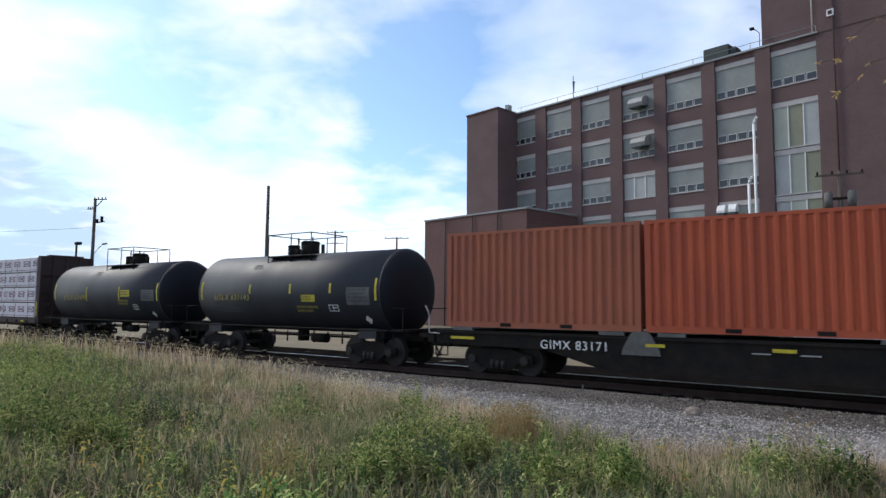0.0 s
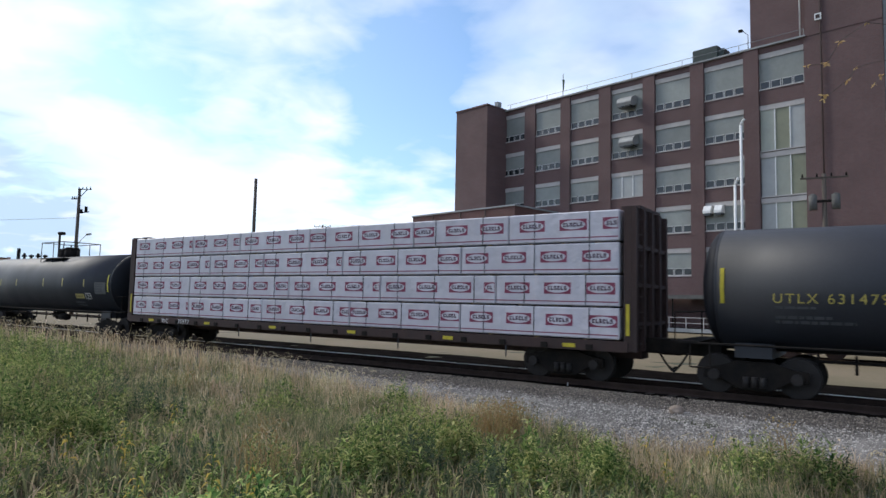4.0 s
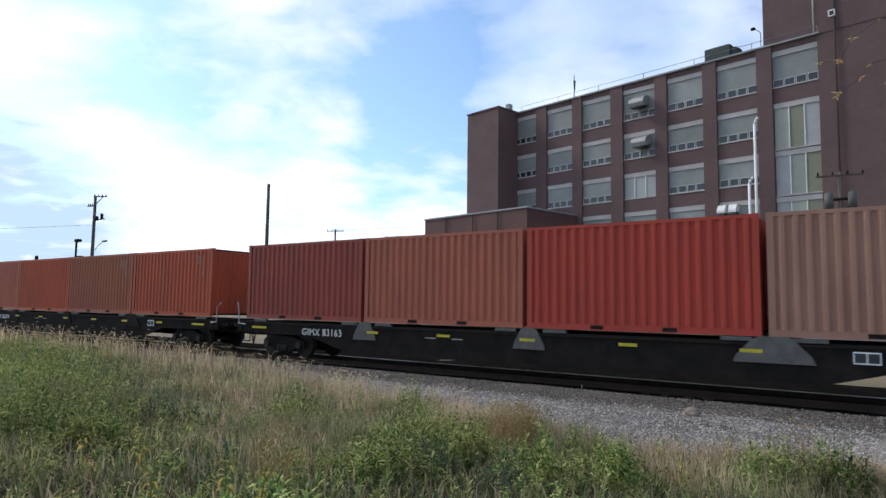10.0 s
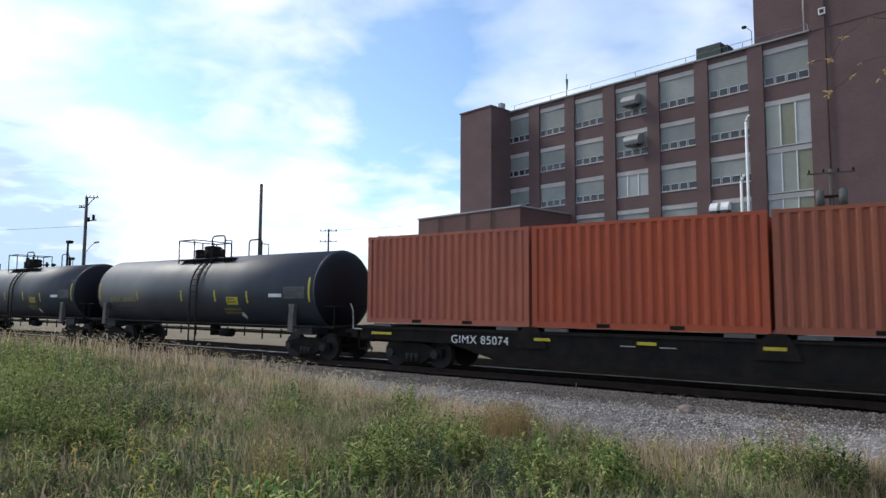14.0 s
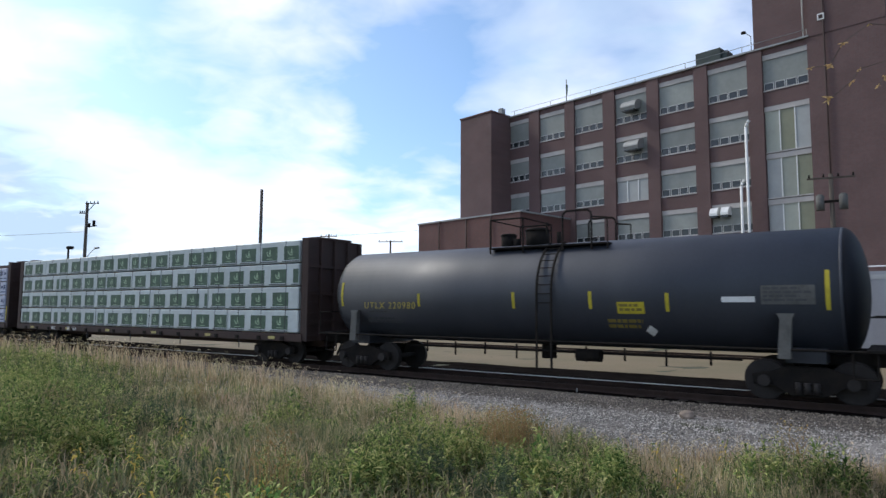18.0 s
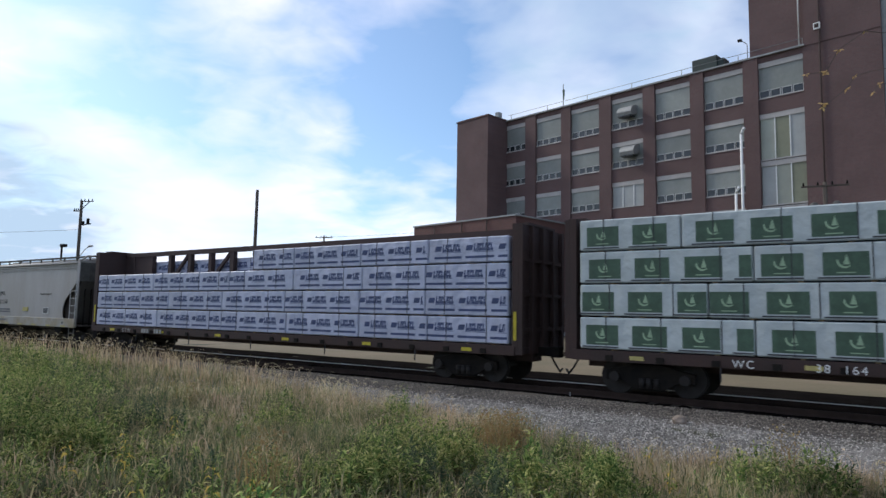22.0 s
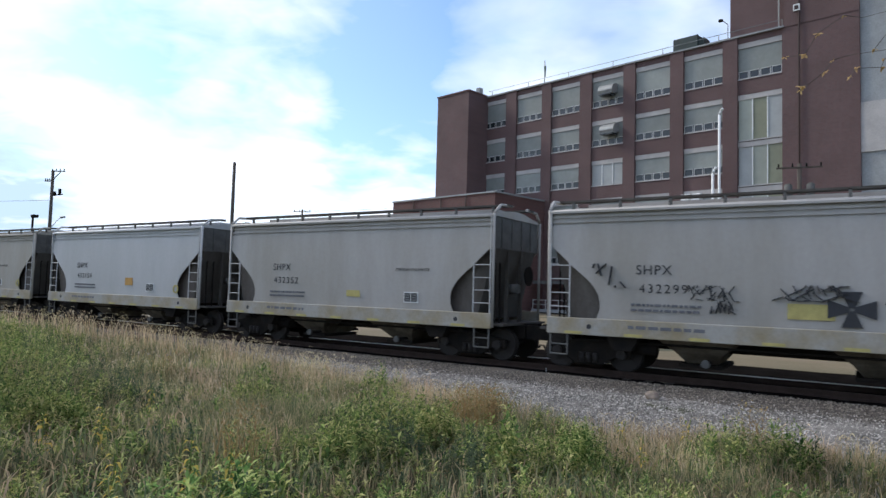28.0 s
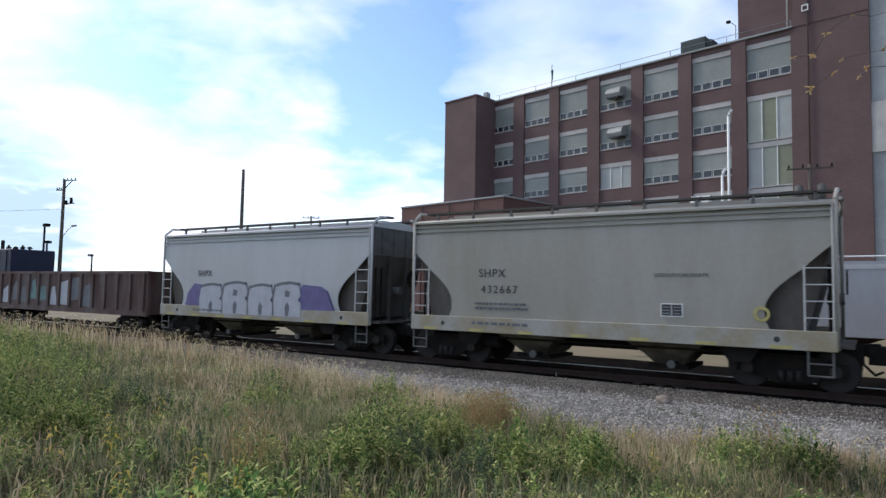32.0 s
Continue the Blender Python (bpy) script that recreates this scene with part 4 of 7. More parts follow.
def corr(bm, x0, x1, z0, z1, y, pitch, depth, flip=1):
    """A corrugated wall in the plane y, its flats proud by depth towards -y * flip."""
    n = max(2, round((x1 - x0) / pitch))
    p = (x1 - x0) / n
    xs2 = []
    for i in range(n):
        a = x0 + i * p
        xs2 += [(a, 0), (a + p * 0.26, 0), (a + p * 0.48, 1), (a + p * 0.78, 1)]
    xs2.append((x1, 0))
    lo = [bm.verts.new((x, y + flip * depth * k, z0)) for x, k in xs2]
    hi = [bm.verts.new((x, y + flip * depth * k, z1)) for x, k in xs2]
    for i in range(len(xs2) - 1):
        bm.faces.new((lo[i], lo[i + 1], hi[i + 1], hi[i]))
    return bm


CL, CW, CH = 6.058, 2.438, 2.86


def container(color, label, x, car_z=1.23, codes=0):
    """A twenty-foot container; the first is built, each has its own paint."""
    c = thing("shipping_container", label, "shipping container", "containers on the flat cars")
    m = M[color]
    h, w = CL / 2, CW / 2
    for s in (-1, 1):
        bm = corr(B(), -h + 0.16, h - 0.16, 0.16, CH - 0.10, s * (w - 0.045), 0.278, 0.058, s)
        part("side_wall", bm, m, c)
        rails_ = B()
        box(rails_, -h + 0.16, h - 0.16, s * (w - 0.03) - 0.03, s * (w - 0.03) + 0.03, 0.0, 0.16)
        part("bottom_rail", rails_, m, c)
        part("top_rail", box(B(), -h + 0.16, h - 0.16, s * (w - 0.03) - 0.03, s * (w - 0.03) + 0.03, CH - 0.10, CH - 0.01), m, c)
        for k in (-0.95, 0.95):
            part("fork_pocket", box(B(), k - 0.18, k + 0.18, s * (w + 0.001) - 0.004, s * (w + 0.001) + 0.004, 0.03, 0.13), M["grime"], c)
        for q in (-1, 1):
            part("corner_post", box(B(), q * (h - 0.08) - 0.08, q * (h - 0.08) + 0.08, s * (w - 0.06) - 0.06, s * (w - 0.06) + 0.06, 0.11, CH - 0.11), m, c)
            for zz in (0, CH - 0.12):
                part("corner_casting", box(B(), q * (h - 0.085) - 0.09, q * (h - 0.085) + 0.09, s * (w - 0.078) - 0.082, s * (w - 0.078) + 0.082, zz, zz + 0.12), m, c)
    e = B()
    n = 9
    for q in (1,):
        ys2 = []
        p = (CW - 0.24) / n
        for i in range(n):
            a = -w + 0.12 + i * p
            ys2 += [(a, 0), (a + p * 0.35, 0), (a + p * 0.45, 1), (a + p * 0.9, 1)]
        ys2.append((w - 0.12, 0))
        lo = [e.verts.new((h - 0.03 - 0.04 * k, y, 0.12)) for y, k in ys2]
        hi = [e.verts.new((h - 0.03 - 0.04 * k, y, CH - 0.1)) for y, k in ys2]
        for i in range(len(ys2) - 1):
            e.faces.new((lo[i], lo[i + 1], hi[i + 1], hi[i]))
    part("end_wall", e, m, c)
    for y0, y1 in ((-w + 0.13, -0.01), (0.01, w - 0.13)):
        d = part("door", box(B(), -h + 0.02, -h + 0.07, y0, y1, 0.14, CH - 0.12), m, c)
        for yy in (y0 + 0.25, y1 - 0.25):
            part("lock_rod", rod(B(), (-h, yy, 0.1), (-h, yy, CH - 0.1), 0.018, n=6), M["grey"], d)
    part("roof_panel", corr(B(), -h + 0.1, h - 0.1, -w + 0.05, w - 0.05, 0, 0.30, 0.02), m, c, at=pose(0, 0, CH - 0.03, -90, 0, 0))
    part("floor_panel", box(B(), -h + 0.1, h - 0.1, -w + 0.07, w - 0.07, 0.05, 0.14), M["grime"], c)
    if codes:
        for k in range(2):
            for i in range(9 if k == 0 else 4):
                part("code_character", box(B(), h - 0.62 - 0.36 * k - 0.022, h - 0.62 - 0.36 * k + 0.022, -w - 0.006, -w + 0.05, CH - 0.36 - 0.10 * i, CH - 0.30 - 0.10 * i), M["hopperd"], c)
    return riding(c, x, 0.0, car_z)


def flat_car(x0, x1, label, mark, mark_x, pedestal="dustgrey"):
    half = (x1 - x0) / 2
    xc = (x0 + x1) / 2
    c = thing("flat_car", label, "flat car", "flat cars of the train")
    sill = B()
    for s in (-1, 1):
        prism(sill, [(-half + 0.2, 0.70), (-half + 3.9, 0.66), (-half + 5.6, 0.21), (half - 5.6, 0.21), (half - 3.9, 0.66), (half - 0.2, 0.70), (half - 0.2, 1.08), (-half + 0.2, 1.08)], s * 1.22 - 0.05, s * 1.22 + 0.05)
    box(sill, -half, half, -0.38, 0.38, 0.55, 1.0)
    part("frame", sill, M["grime"], c, "long black steel frame")
    for s in (-1, 1):
        for zz in (1.05,):
            part("sill_flange", box(B(), -half + 0.2, half - 0.2, s * 1.27 - 0.05, s * 1.27 + 0.05, zz - 0.02, zz + 0.02), M["grime"], c)
        part("end_sill", box(B(), s * half - 0.12, s * half + 0.12, -1.3, 1.3, 0.72, 1.12), M["grime"], c)
        part("step", path_rod(B(), [(s * (half - 0.2), -1.3, 0.75), (s * (half - 0.2), -1.3, 0.35), (s * (half - 0.65), -1.3, 0.35), (s * (half - 0.65), -1.3, 0.75)], 0.02), M["grime"], c)
        part("grab_iron", path_rod(B(), [(s * (half - 0.35), -1.32, 1.0), (s * (half + 0.05), -1.32, 1.02), (s * (half + 0.07), -1.32, 1.62), (s * (half + 0.25), -1.25, 1.85)], 0.02), M["grey"], c, "pale bent grab iron")
        truck(c, s * (half - 2.3))
        part("end_platform", box(B(), s * (half + 0.28) - 0.28, s * (half + 0.28) + 0.28, -1.15, 1.15, 0.86, 0.98), M["grime"], c)
        part("draft_housing", box(B(), s * (half + 0.2) - 0.35, s * (half + 0.2) + 0.35, -0.5, 0.5, 0.55, 0.86), M["grime"], c)
        part("uncoupling_lever", path_rod(B(), [(s * (half + 0.3), -1.3, 0.62), (s * (half + 0.42), -0.9, 0.80), (s * (half + 0.42), 0.0, 0.80)], 0.018), M["grime"], c)
    part("deck", box(B(), -half, half, -1.2, 1.2, 1.06, 1.12), M["grime"], c)
    n = int((x1 - x0) / 1.55)
    for k in range(n):
        xx = -half + 0.8 + k * 1.55
        part("crossbearer", box(B(), xx - 0.06, xx + 0.06, -1.2, 1.2, 0.7, 1.04), M["grime"], c)
    for k in range(5):
        xx = -half + 0.42 + k * (CL + 0.14)
        if 0 < k < 4:
            q = 0.85 if k == 3 else 0.5
            part("pedestal", prism(B(), [(xx - q, 0.64), (xx + q, 0.64), (xx + q * 0.92, 0.80), (xx + q * 0.5, 1.18), (xx + q * 0.3, 1.24), (xx - q * 0.3, 1.24), (xx - q * 0.5, 1.18), (xx - q * 0.92, 0.80)], -1.335, -1.28), M[pedestal], c, "container pedestal on the sill")
            part("pedestal", prism(B(), [(xx - 0.45, 0.75), (xx + 0.45, 0.75), (xx + 0.25, 1.22), (xx - 0.25, 1.22)], 1.28, 1.335), M["dustgrey"], c)
    # pale strips on the deck near the container ends
    for k in range(4):
        for q in (0.75, CL - 0.65):
            xx = -half + 0.42 + k * (CL + 0.14) + q
            part("deck_bracket", box(B(), xx - 0.34, xx + 0.34, -1.26, -1.14, 1.12, 1.21), M["dustgrey"], c, "pale grey strip on the deck")
    for k in range(9):
        xx = -half + 1.2 + k * (2 * half - 2.4) / 8
        if mark and abs(xx + xc - mark_x) < 1.5:
            continue
        part("reflector", box(B(), xx - (0.24 if 0 < k < 8 else 0.42), xx + (0.24 if 0 < k < 8 else 0.42), -1.338, -1.32, 0.86, 0.94), M["yellow"], c, "yellow reflective strip")
    pl = part("data_panel", box(B(), half - 5.0, half - 4.5, -1.336, -1.32, 0.72, 0.98), M["white"], c)
    part("panel_field", box(B(), half - 4.975, half - 4.765, -1.34, -1.335, 0.75, 0.95), M["pdark"], pl)
    part("panel_field", box(B(), half - 4.735, half - 4.525, -1.34, -1.335, 0.75, 0.95), M["pdark"], pl)
    for k in range(3):
        part("stencil_line", box(B(), -half + 9.2 + k * 0.5, -half + 9.6 + k * 0.5, -1.336, -1.32, 0.80 + 0.06 * (k % 2), 0.83 + 0.06 * (k % 2)), M["grey"], c)
    if mark:
        lettering("reporting_mark", mark, 0.34, M["white"], c, pose(mark_x - xc, -1.345, 0.70))
    couplers(c, half + 0.25)
    return riding(c, xc)


def glyph(bm, x0, x1, z0, z1, y0, y1, kind, lean=0.0):
    """A letter-sized figure of two or three bars, no letter of any alphabet."""
    w, h = (x1 - x0), (z1 - z0)

    def bar(u0, u1, v0, v1):
        prism(bm, [(x0 + w * u0 + lean * v0, z0 + h * v0), (x0 + w * u1 + lean * v0, z0 + h * v0), (x0 + w * u1 + lean * v1, z0 + h * v1), (x0 + w * u0 + lean * v1, z0 + h * v1)], y0, y1)
    bar(0, 0.44, 0, 1)
    if kind % 3 != 1:
        bar(0.44, 1, 0.66, 1)
    if kind % 3 != 2:
        bar(0.44, 1, 0, 0.36)
    else:
        bar(0.6, 1, 0, 0.6)


def lumber_pack(name, label, length, color, x, y, z, height, style, depth=1.28, shift=0.0):
    """One wrapped pack of lumber with its printing, straps and dunnage."""
    p = thing(name, label, "lumber pack", "lumber packs on the centrebeam cars")
    h = length / 2 - 0.015
    bm = bevelled(box(B(), -h, h, -depth / 2, depth / 2, 0.035, height - 0.008), 0.03)
    part("wrap", bm, M[color], p)
    for k in (-0.6, 0.0, 0.6):
        part("dunnage", box(B(), k * h - 0.05, k * h + 0.05, -depth / 2 + 0.12, depth / 2 - 0.12, 0.0, 0.035), M["lumber"], p)
    face = -depth / 2 - 0.004
    per = {"oval": 1.22, "crest": 1.22, "bars": 1.12}[style]
    n = int(length / per) + 1
    for k in range(n):
        a = -h + 0.06 + shift + k * per
        if style == "oval":
            w = min(0.78, h - 0.02 - a)
            if w < 0.12:
                continue
            z0, z1 = height * 0.40, height * 0.76
            q = part("print_block", box(B(), a, a + w, face, face + 0.006, z0, z1), M["pred"], p, "red printed block with a white oval")
            zm = (z0 + z1) / 2
            ov = B()
            xm = a + 0.39
            rim = [(min(a + w - 0.01, xm + 0.35 * math.cos(i * math.pi / 12)), zm + 0.125 * math.sin(i * math.pi / 12)) for i in range(24)]
            if w > 0.06:
                ov.faces.new([ov.verts.new((u, face - 0.003, zz)) for u, zz in rim])
                part("oval", ov, M[color], q)
            lt = B()
            for i in range(6):
                xx = xm - 0.285 + 0.097 * i
                if xx + 0.07 < a + w - 0.02:
                    glyph(lt, xx, xx + 0.074, zm - 0.055, zm + 0.06, face - 0.007, face - 0.004, i)
            if len(lt.verts):
                part("letter_bar", lt, M["pinkl"], q)
            else:
                lt.free()
        elif style == "crest":
            w = min(0.86, h - 0.02 - a)
            if w < 0.15:
                continue
            z0, z1 = height * 0.16, height * 0.76
            q = part("print_block", box(B(), a, a + w, face, face + 0.006, z0, z1), M["pgreen"], p, "dark green printed block")
            if w > 0.5:
                ov = B()
                ex, ez = a + w / 2 - 0.02, (z0 + z1) / 2 + 0.05
                arc = [radians(165 + 14 * i) for i in range(12)]
                rim = [(ex + 0.15 * math.cos(u), ez + 0.15 * math.sin(u)) for u in arc] + [(ex + 0.02 + 0.135 * math.cos(u), ez + 0.035 + 0.145 * math.sin(u)) for u in reversed(arc[1:-1])]
                ov.faces.new([ov.verts.new((u, face - 0.003, zz)) for u, zz in rim])
                ov.faces.new([ov.verts.new((ex + u, face - 0.003, ez + zz)) for u, zz in ((-0.03, -0.07), (0.10, -0.07), (0.04, 0.15))])
                part("emblem", ov, M["pale_print"], q)
                part("letter_bar", box(B(), a + w / 2 - 0.17, a + w / 2 + 0.17, face - 0.006, face - 0.003, z0 + 0.05, z0 + 0.075), M["pale_print"], q)
            part("stripe", box(B(), a - 0.1, a + min(w, 0.86), face, face + 0.006, height * 0.085, height * 0.125), M["pdark"], p)
        else:
            w = min(0.98, h - 0.02 - a)
            if w < 0.25:
                continue
            q = part("print_block", prism(B(), [(a, height * 0.50), (a + min(w, 0.22), height * 0.50), (a + min(w, 0.26), height * 0.70), (a + 0.04, height * 0.70)], face, face + 0.006), M["pblue"], p, "blue printed block")
            lt = B()
            for i in range(int((w - 0.30) / 0.095)):
                x2 = a + 0.28 + 0.095 * i
                glyph(lt, x2, x2 + 0.084, height * 0.47, height * 0.76, face, face + 0.006, i + 1, 0.025)
            if len(lt.verts):
                part("letter_bar", lt, M["pblue"], q)
            else:
                lt.free()
            if w > 0.3:
                part("underline", box(B(), a + 0.26, a + w, face, face + 0.006, height * 0.43, height * 0.45), M["pblue"], q)
            part("stripe", box(B(), a, a + w, face, face + 0.006, height * 0.20, height * 0.29), M["pblue"], p)
    if style == "oval":
        part("stripe", box(B(), -h + 0.02, h - 0.02, face, face + 0.006, height * 0.15, height * 0.185), M["pred"], p)
    nb = max(2, int(length / 1.25))
    for k in range(nb):
        xx = -h + (k + 0.5) * 2 * h / nb
        part("strap", box(B(), xx - 0.012, xx + 0.012, -depth / 2 - 0.008, depth / 2 + 0.008, 0.055, height - 0.008), M["strap"], p)
    return riding(p, x, y, z)


def centrebeam_car(x0, x1, label, color, style, packs, mark, beam_open, name):
    """Bulkheads, centre beam and frame, with its packs on both sides. packs: per tier the cuts along the load."""
    half = (x1 - x0) / 2 + 0.20
    xc = (x0 + x1) / 2
    c = thing("centrebeam_car", label, "flat car", "centrebeam cars of the train")
    fm = B()
    box(fm, -half, half, -0.3, 0.3, 0.45, 0.95)
    part("centre_sill", fm, M["brown"], c)
    for s in (-1, 1):
        part("side_sill", box(B(), -half, half, s * 1.40 - 0.06, s * 1.40 + 0.06, 0.68, 0.95), M["brown"], c)
        bh = B()
        box(bh, s * half - 0.10, s * half + 0.10, -1.42, 1.42, 0.7, 4.42)
        bulk = part("bulkhead", bh, M["brown"], c, "rusty brown end bulkhead")
        for k in (-1.36, -0.7, 0, 0.7, 1.36):
            part("stiffener", box(B(), s * (half + 0.165) - 0.06, s * (half + 0.165) + 0.06, k - 0.06, k + 0.06, 0.7, 4.40), M["brown"], bulk)
        for k in (1.4, 2.4, 3.4):
            part("crossbar", box(B(), s * (half + 0.15) - 0.04, s * (half + 0.15) + 0.04, -1.3, 1.3, k - 0.05, k + 0.05), M["brown"], bulk)
        part("bulkhead_cap", box(B(), s * half - 0.35, s * half + 0.16, -0.9, 0.9, 4.42, 4.5), M["brown"], c)
        ld = B()
        for k in range(9):
            rod(ld, (s * (half + 0.22), -1.35, 0.9 + 0.4 * k), (s * (half + 0.22), -0.95, 0.9 + 0.4 * k), 0.014, n=5)
        part("ladder", ld, M["brown"], c)
        if name != "second":
            part("corner_stripe", box(B(), s * half - 0.045, s * half + 0.045, -1.432, -1.42, 1.1, 1.9), M["yellow"], c)
        truck(c, s * (half - 1.9))
    part("deck", box(B(), -half, half, -1.45, 1.45, 0.90, 0.95), M["brown"], c)
    cb = B()
    box(cb, -half, half, -0.12, 0.12, 4.25, 4.44)
    part("top_chord", cb, M["brown"], c)
    n = 14
    for k in range(n + 1):
        xx = -half + 0.8 + k * (2 * half - 1.6) / n
        part("beam_post", box(B(), xx - 0.11, xx + 0.11, -0.1, 0.1, 0.95, 4.26), M["brown"], c)
        if k < n and k % 2 == 0:
            d = (2 * half - 1.6) / n
            part("brace", prism(B(), [(xx + 0.1, 3.2), (xx + 0.3, 3.2), (xx + d - 0.05, 4.26), (xx + d - 0.25, 4.26)], -0.06, 0.06), M["brown"], c)
    part("gusset_plate", box(B(), -half, -half + 2.3, -0.07, 0.07, 3.2, 4.3), M["brown"], c)
    part("gusset_plate", box(B(), half - 2.3, half, -0.07, 0.07, 3.2, 4.3), M["brown"], c)
    for k in range(17):
        xx = -half + 1.0 + k * (2 * half - 2.0) / 16
        part("winch", box(B(), xx - 0.09, xx + 0.09, -1.50, -1.46, 0.70, 0.84), M["grime"], c)
        if k % 3 == 1:
            part("reflector", box(B(), xx - 0.75, xx - 0.40, -1.472, -1.46, 0.74, 0.84), M["fade" if name == "second" else "yellow"], c, "reflective strip on the sill")
        if k % 3 == 2:
            part("strap_tail", path_rod(B(), [(xx + 0.1, -1.44, 0.7), (xx + 0.1, -1.44, 0.36)], 0.02), M["strap"], c)
    for words, mx in mark_at[name]:
        lettering("reporting_mark", words, 0.25, M["grey" if name == "third" else "white"], c, pose(mx - xc, -1.507, 0.71), space=1.25)
    if name == "third":
        for k in range(6):
            xx = -211.0 + 0.2 * k + (0.35 if k > 2 else 0) - xc
            part("number_bar", box(B(), xx, xx + 0.13, -1.51, -1.46, 0.72, 0.89), M["grey"], c, "pale number bar on the sill")
    couplers(c, half + 0.35)
    riding(c, xc)
    tiers, th = len(packs), 0.785 if name == "third" else 0.852
    for ti, cuts in enumerate(packs):
        for a, b in zip(cuts, cuts[1:]):
            if b - a < 0.3:
                continue
            lumber_pack("lumber_pack", pack_label[style], b - a, color, (a + b) / 2, -0.80, 0.95 + ti * th, th, style, shift=random.uniform(-0.08, 0.3))
    for ti in range(4):
        for k in range(4):
            a = x0 + (x1 - x0) * k / 4
            b = x0 + (x1 - x0) * (k + 1) / 4
            lumber_pack("lumber_pack", pack_label[style], b - a, color, (a + b) / 2, 0.80, 0.95 + ti * 0.765, 0.765, style)
    return c


pack_label = {"oval": "white wrapped lumber pack with red printed ovals", "crest": "pale green wrapped lumber pack with dark green prints", "bars": "pale blue wrapped lumber pack with blue lettering bars"}
mark_at = {"first": [("WC", -58.99), ("37977", -57.7)], "second": [("WC", -186.66), ("38  164", -184.75)], "third": [("GTW", -212.2)]}


HOPPER_CUT = ((1.05, 1.27), (1.28, 1.33), (1.40, 1.39), (1.63, 1.40), (1.80, 1.36), (1.96, 1.27), (2.10, 1.16), (2.25, 1.00), (2.40, 0.82), (2.55, 0.62), (2.68, 0.50), (2.86, 0.30), (3.04, 0.10), (3.12, 0.02), (3.30, 0.02), (3.56, 0.02))


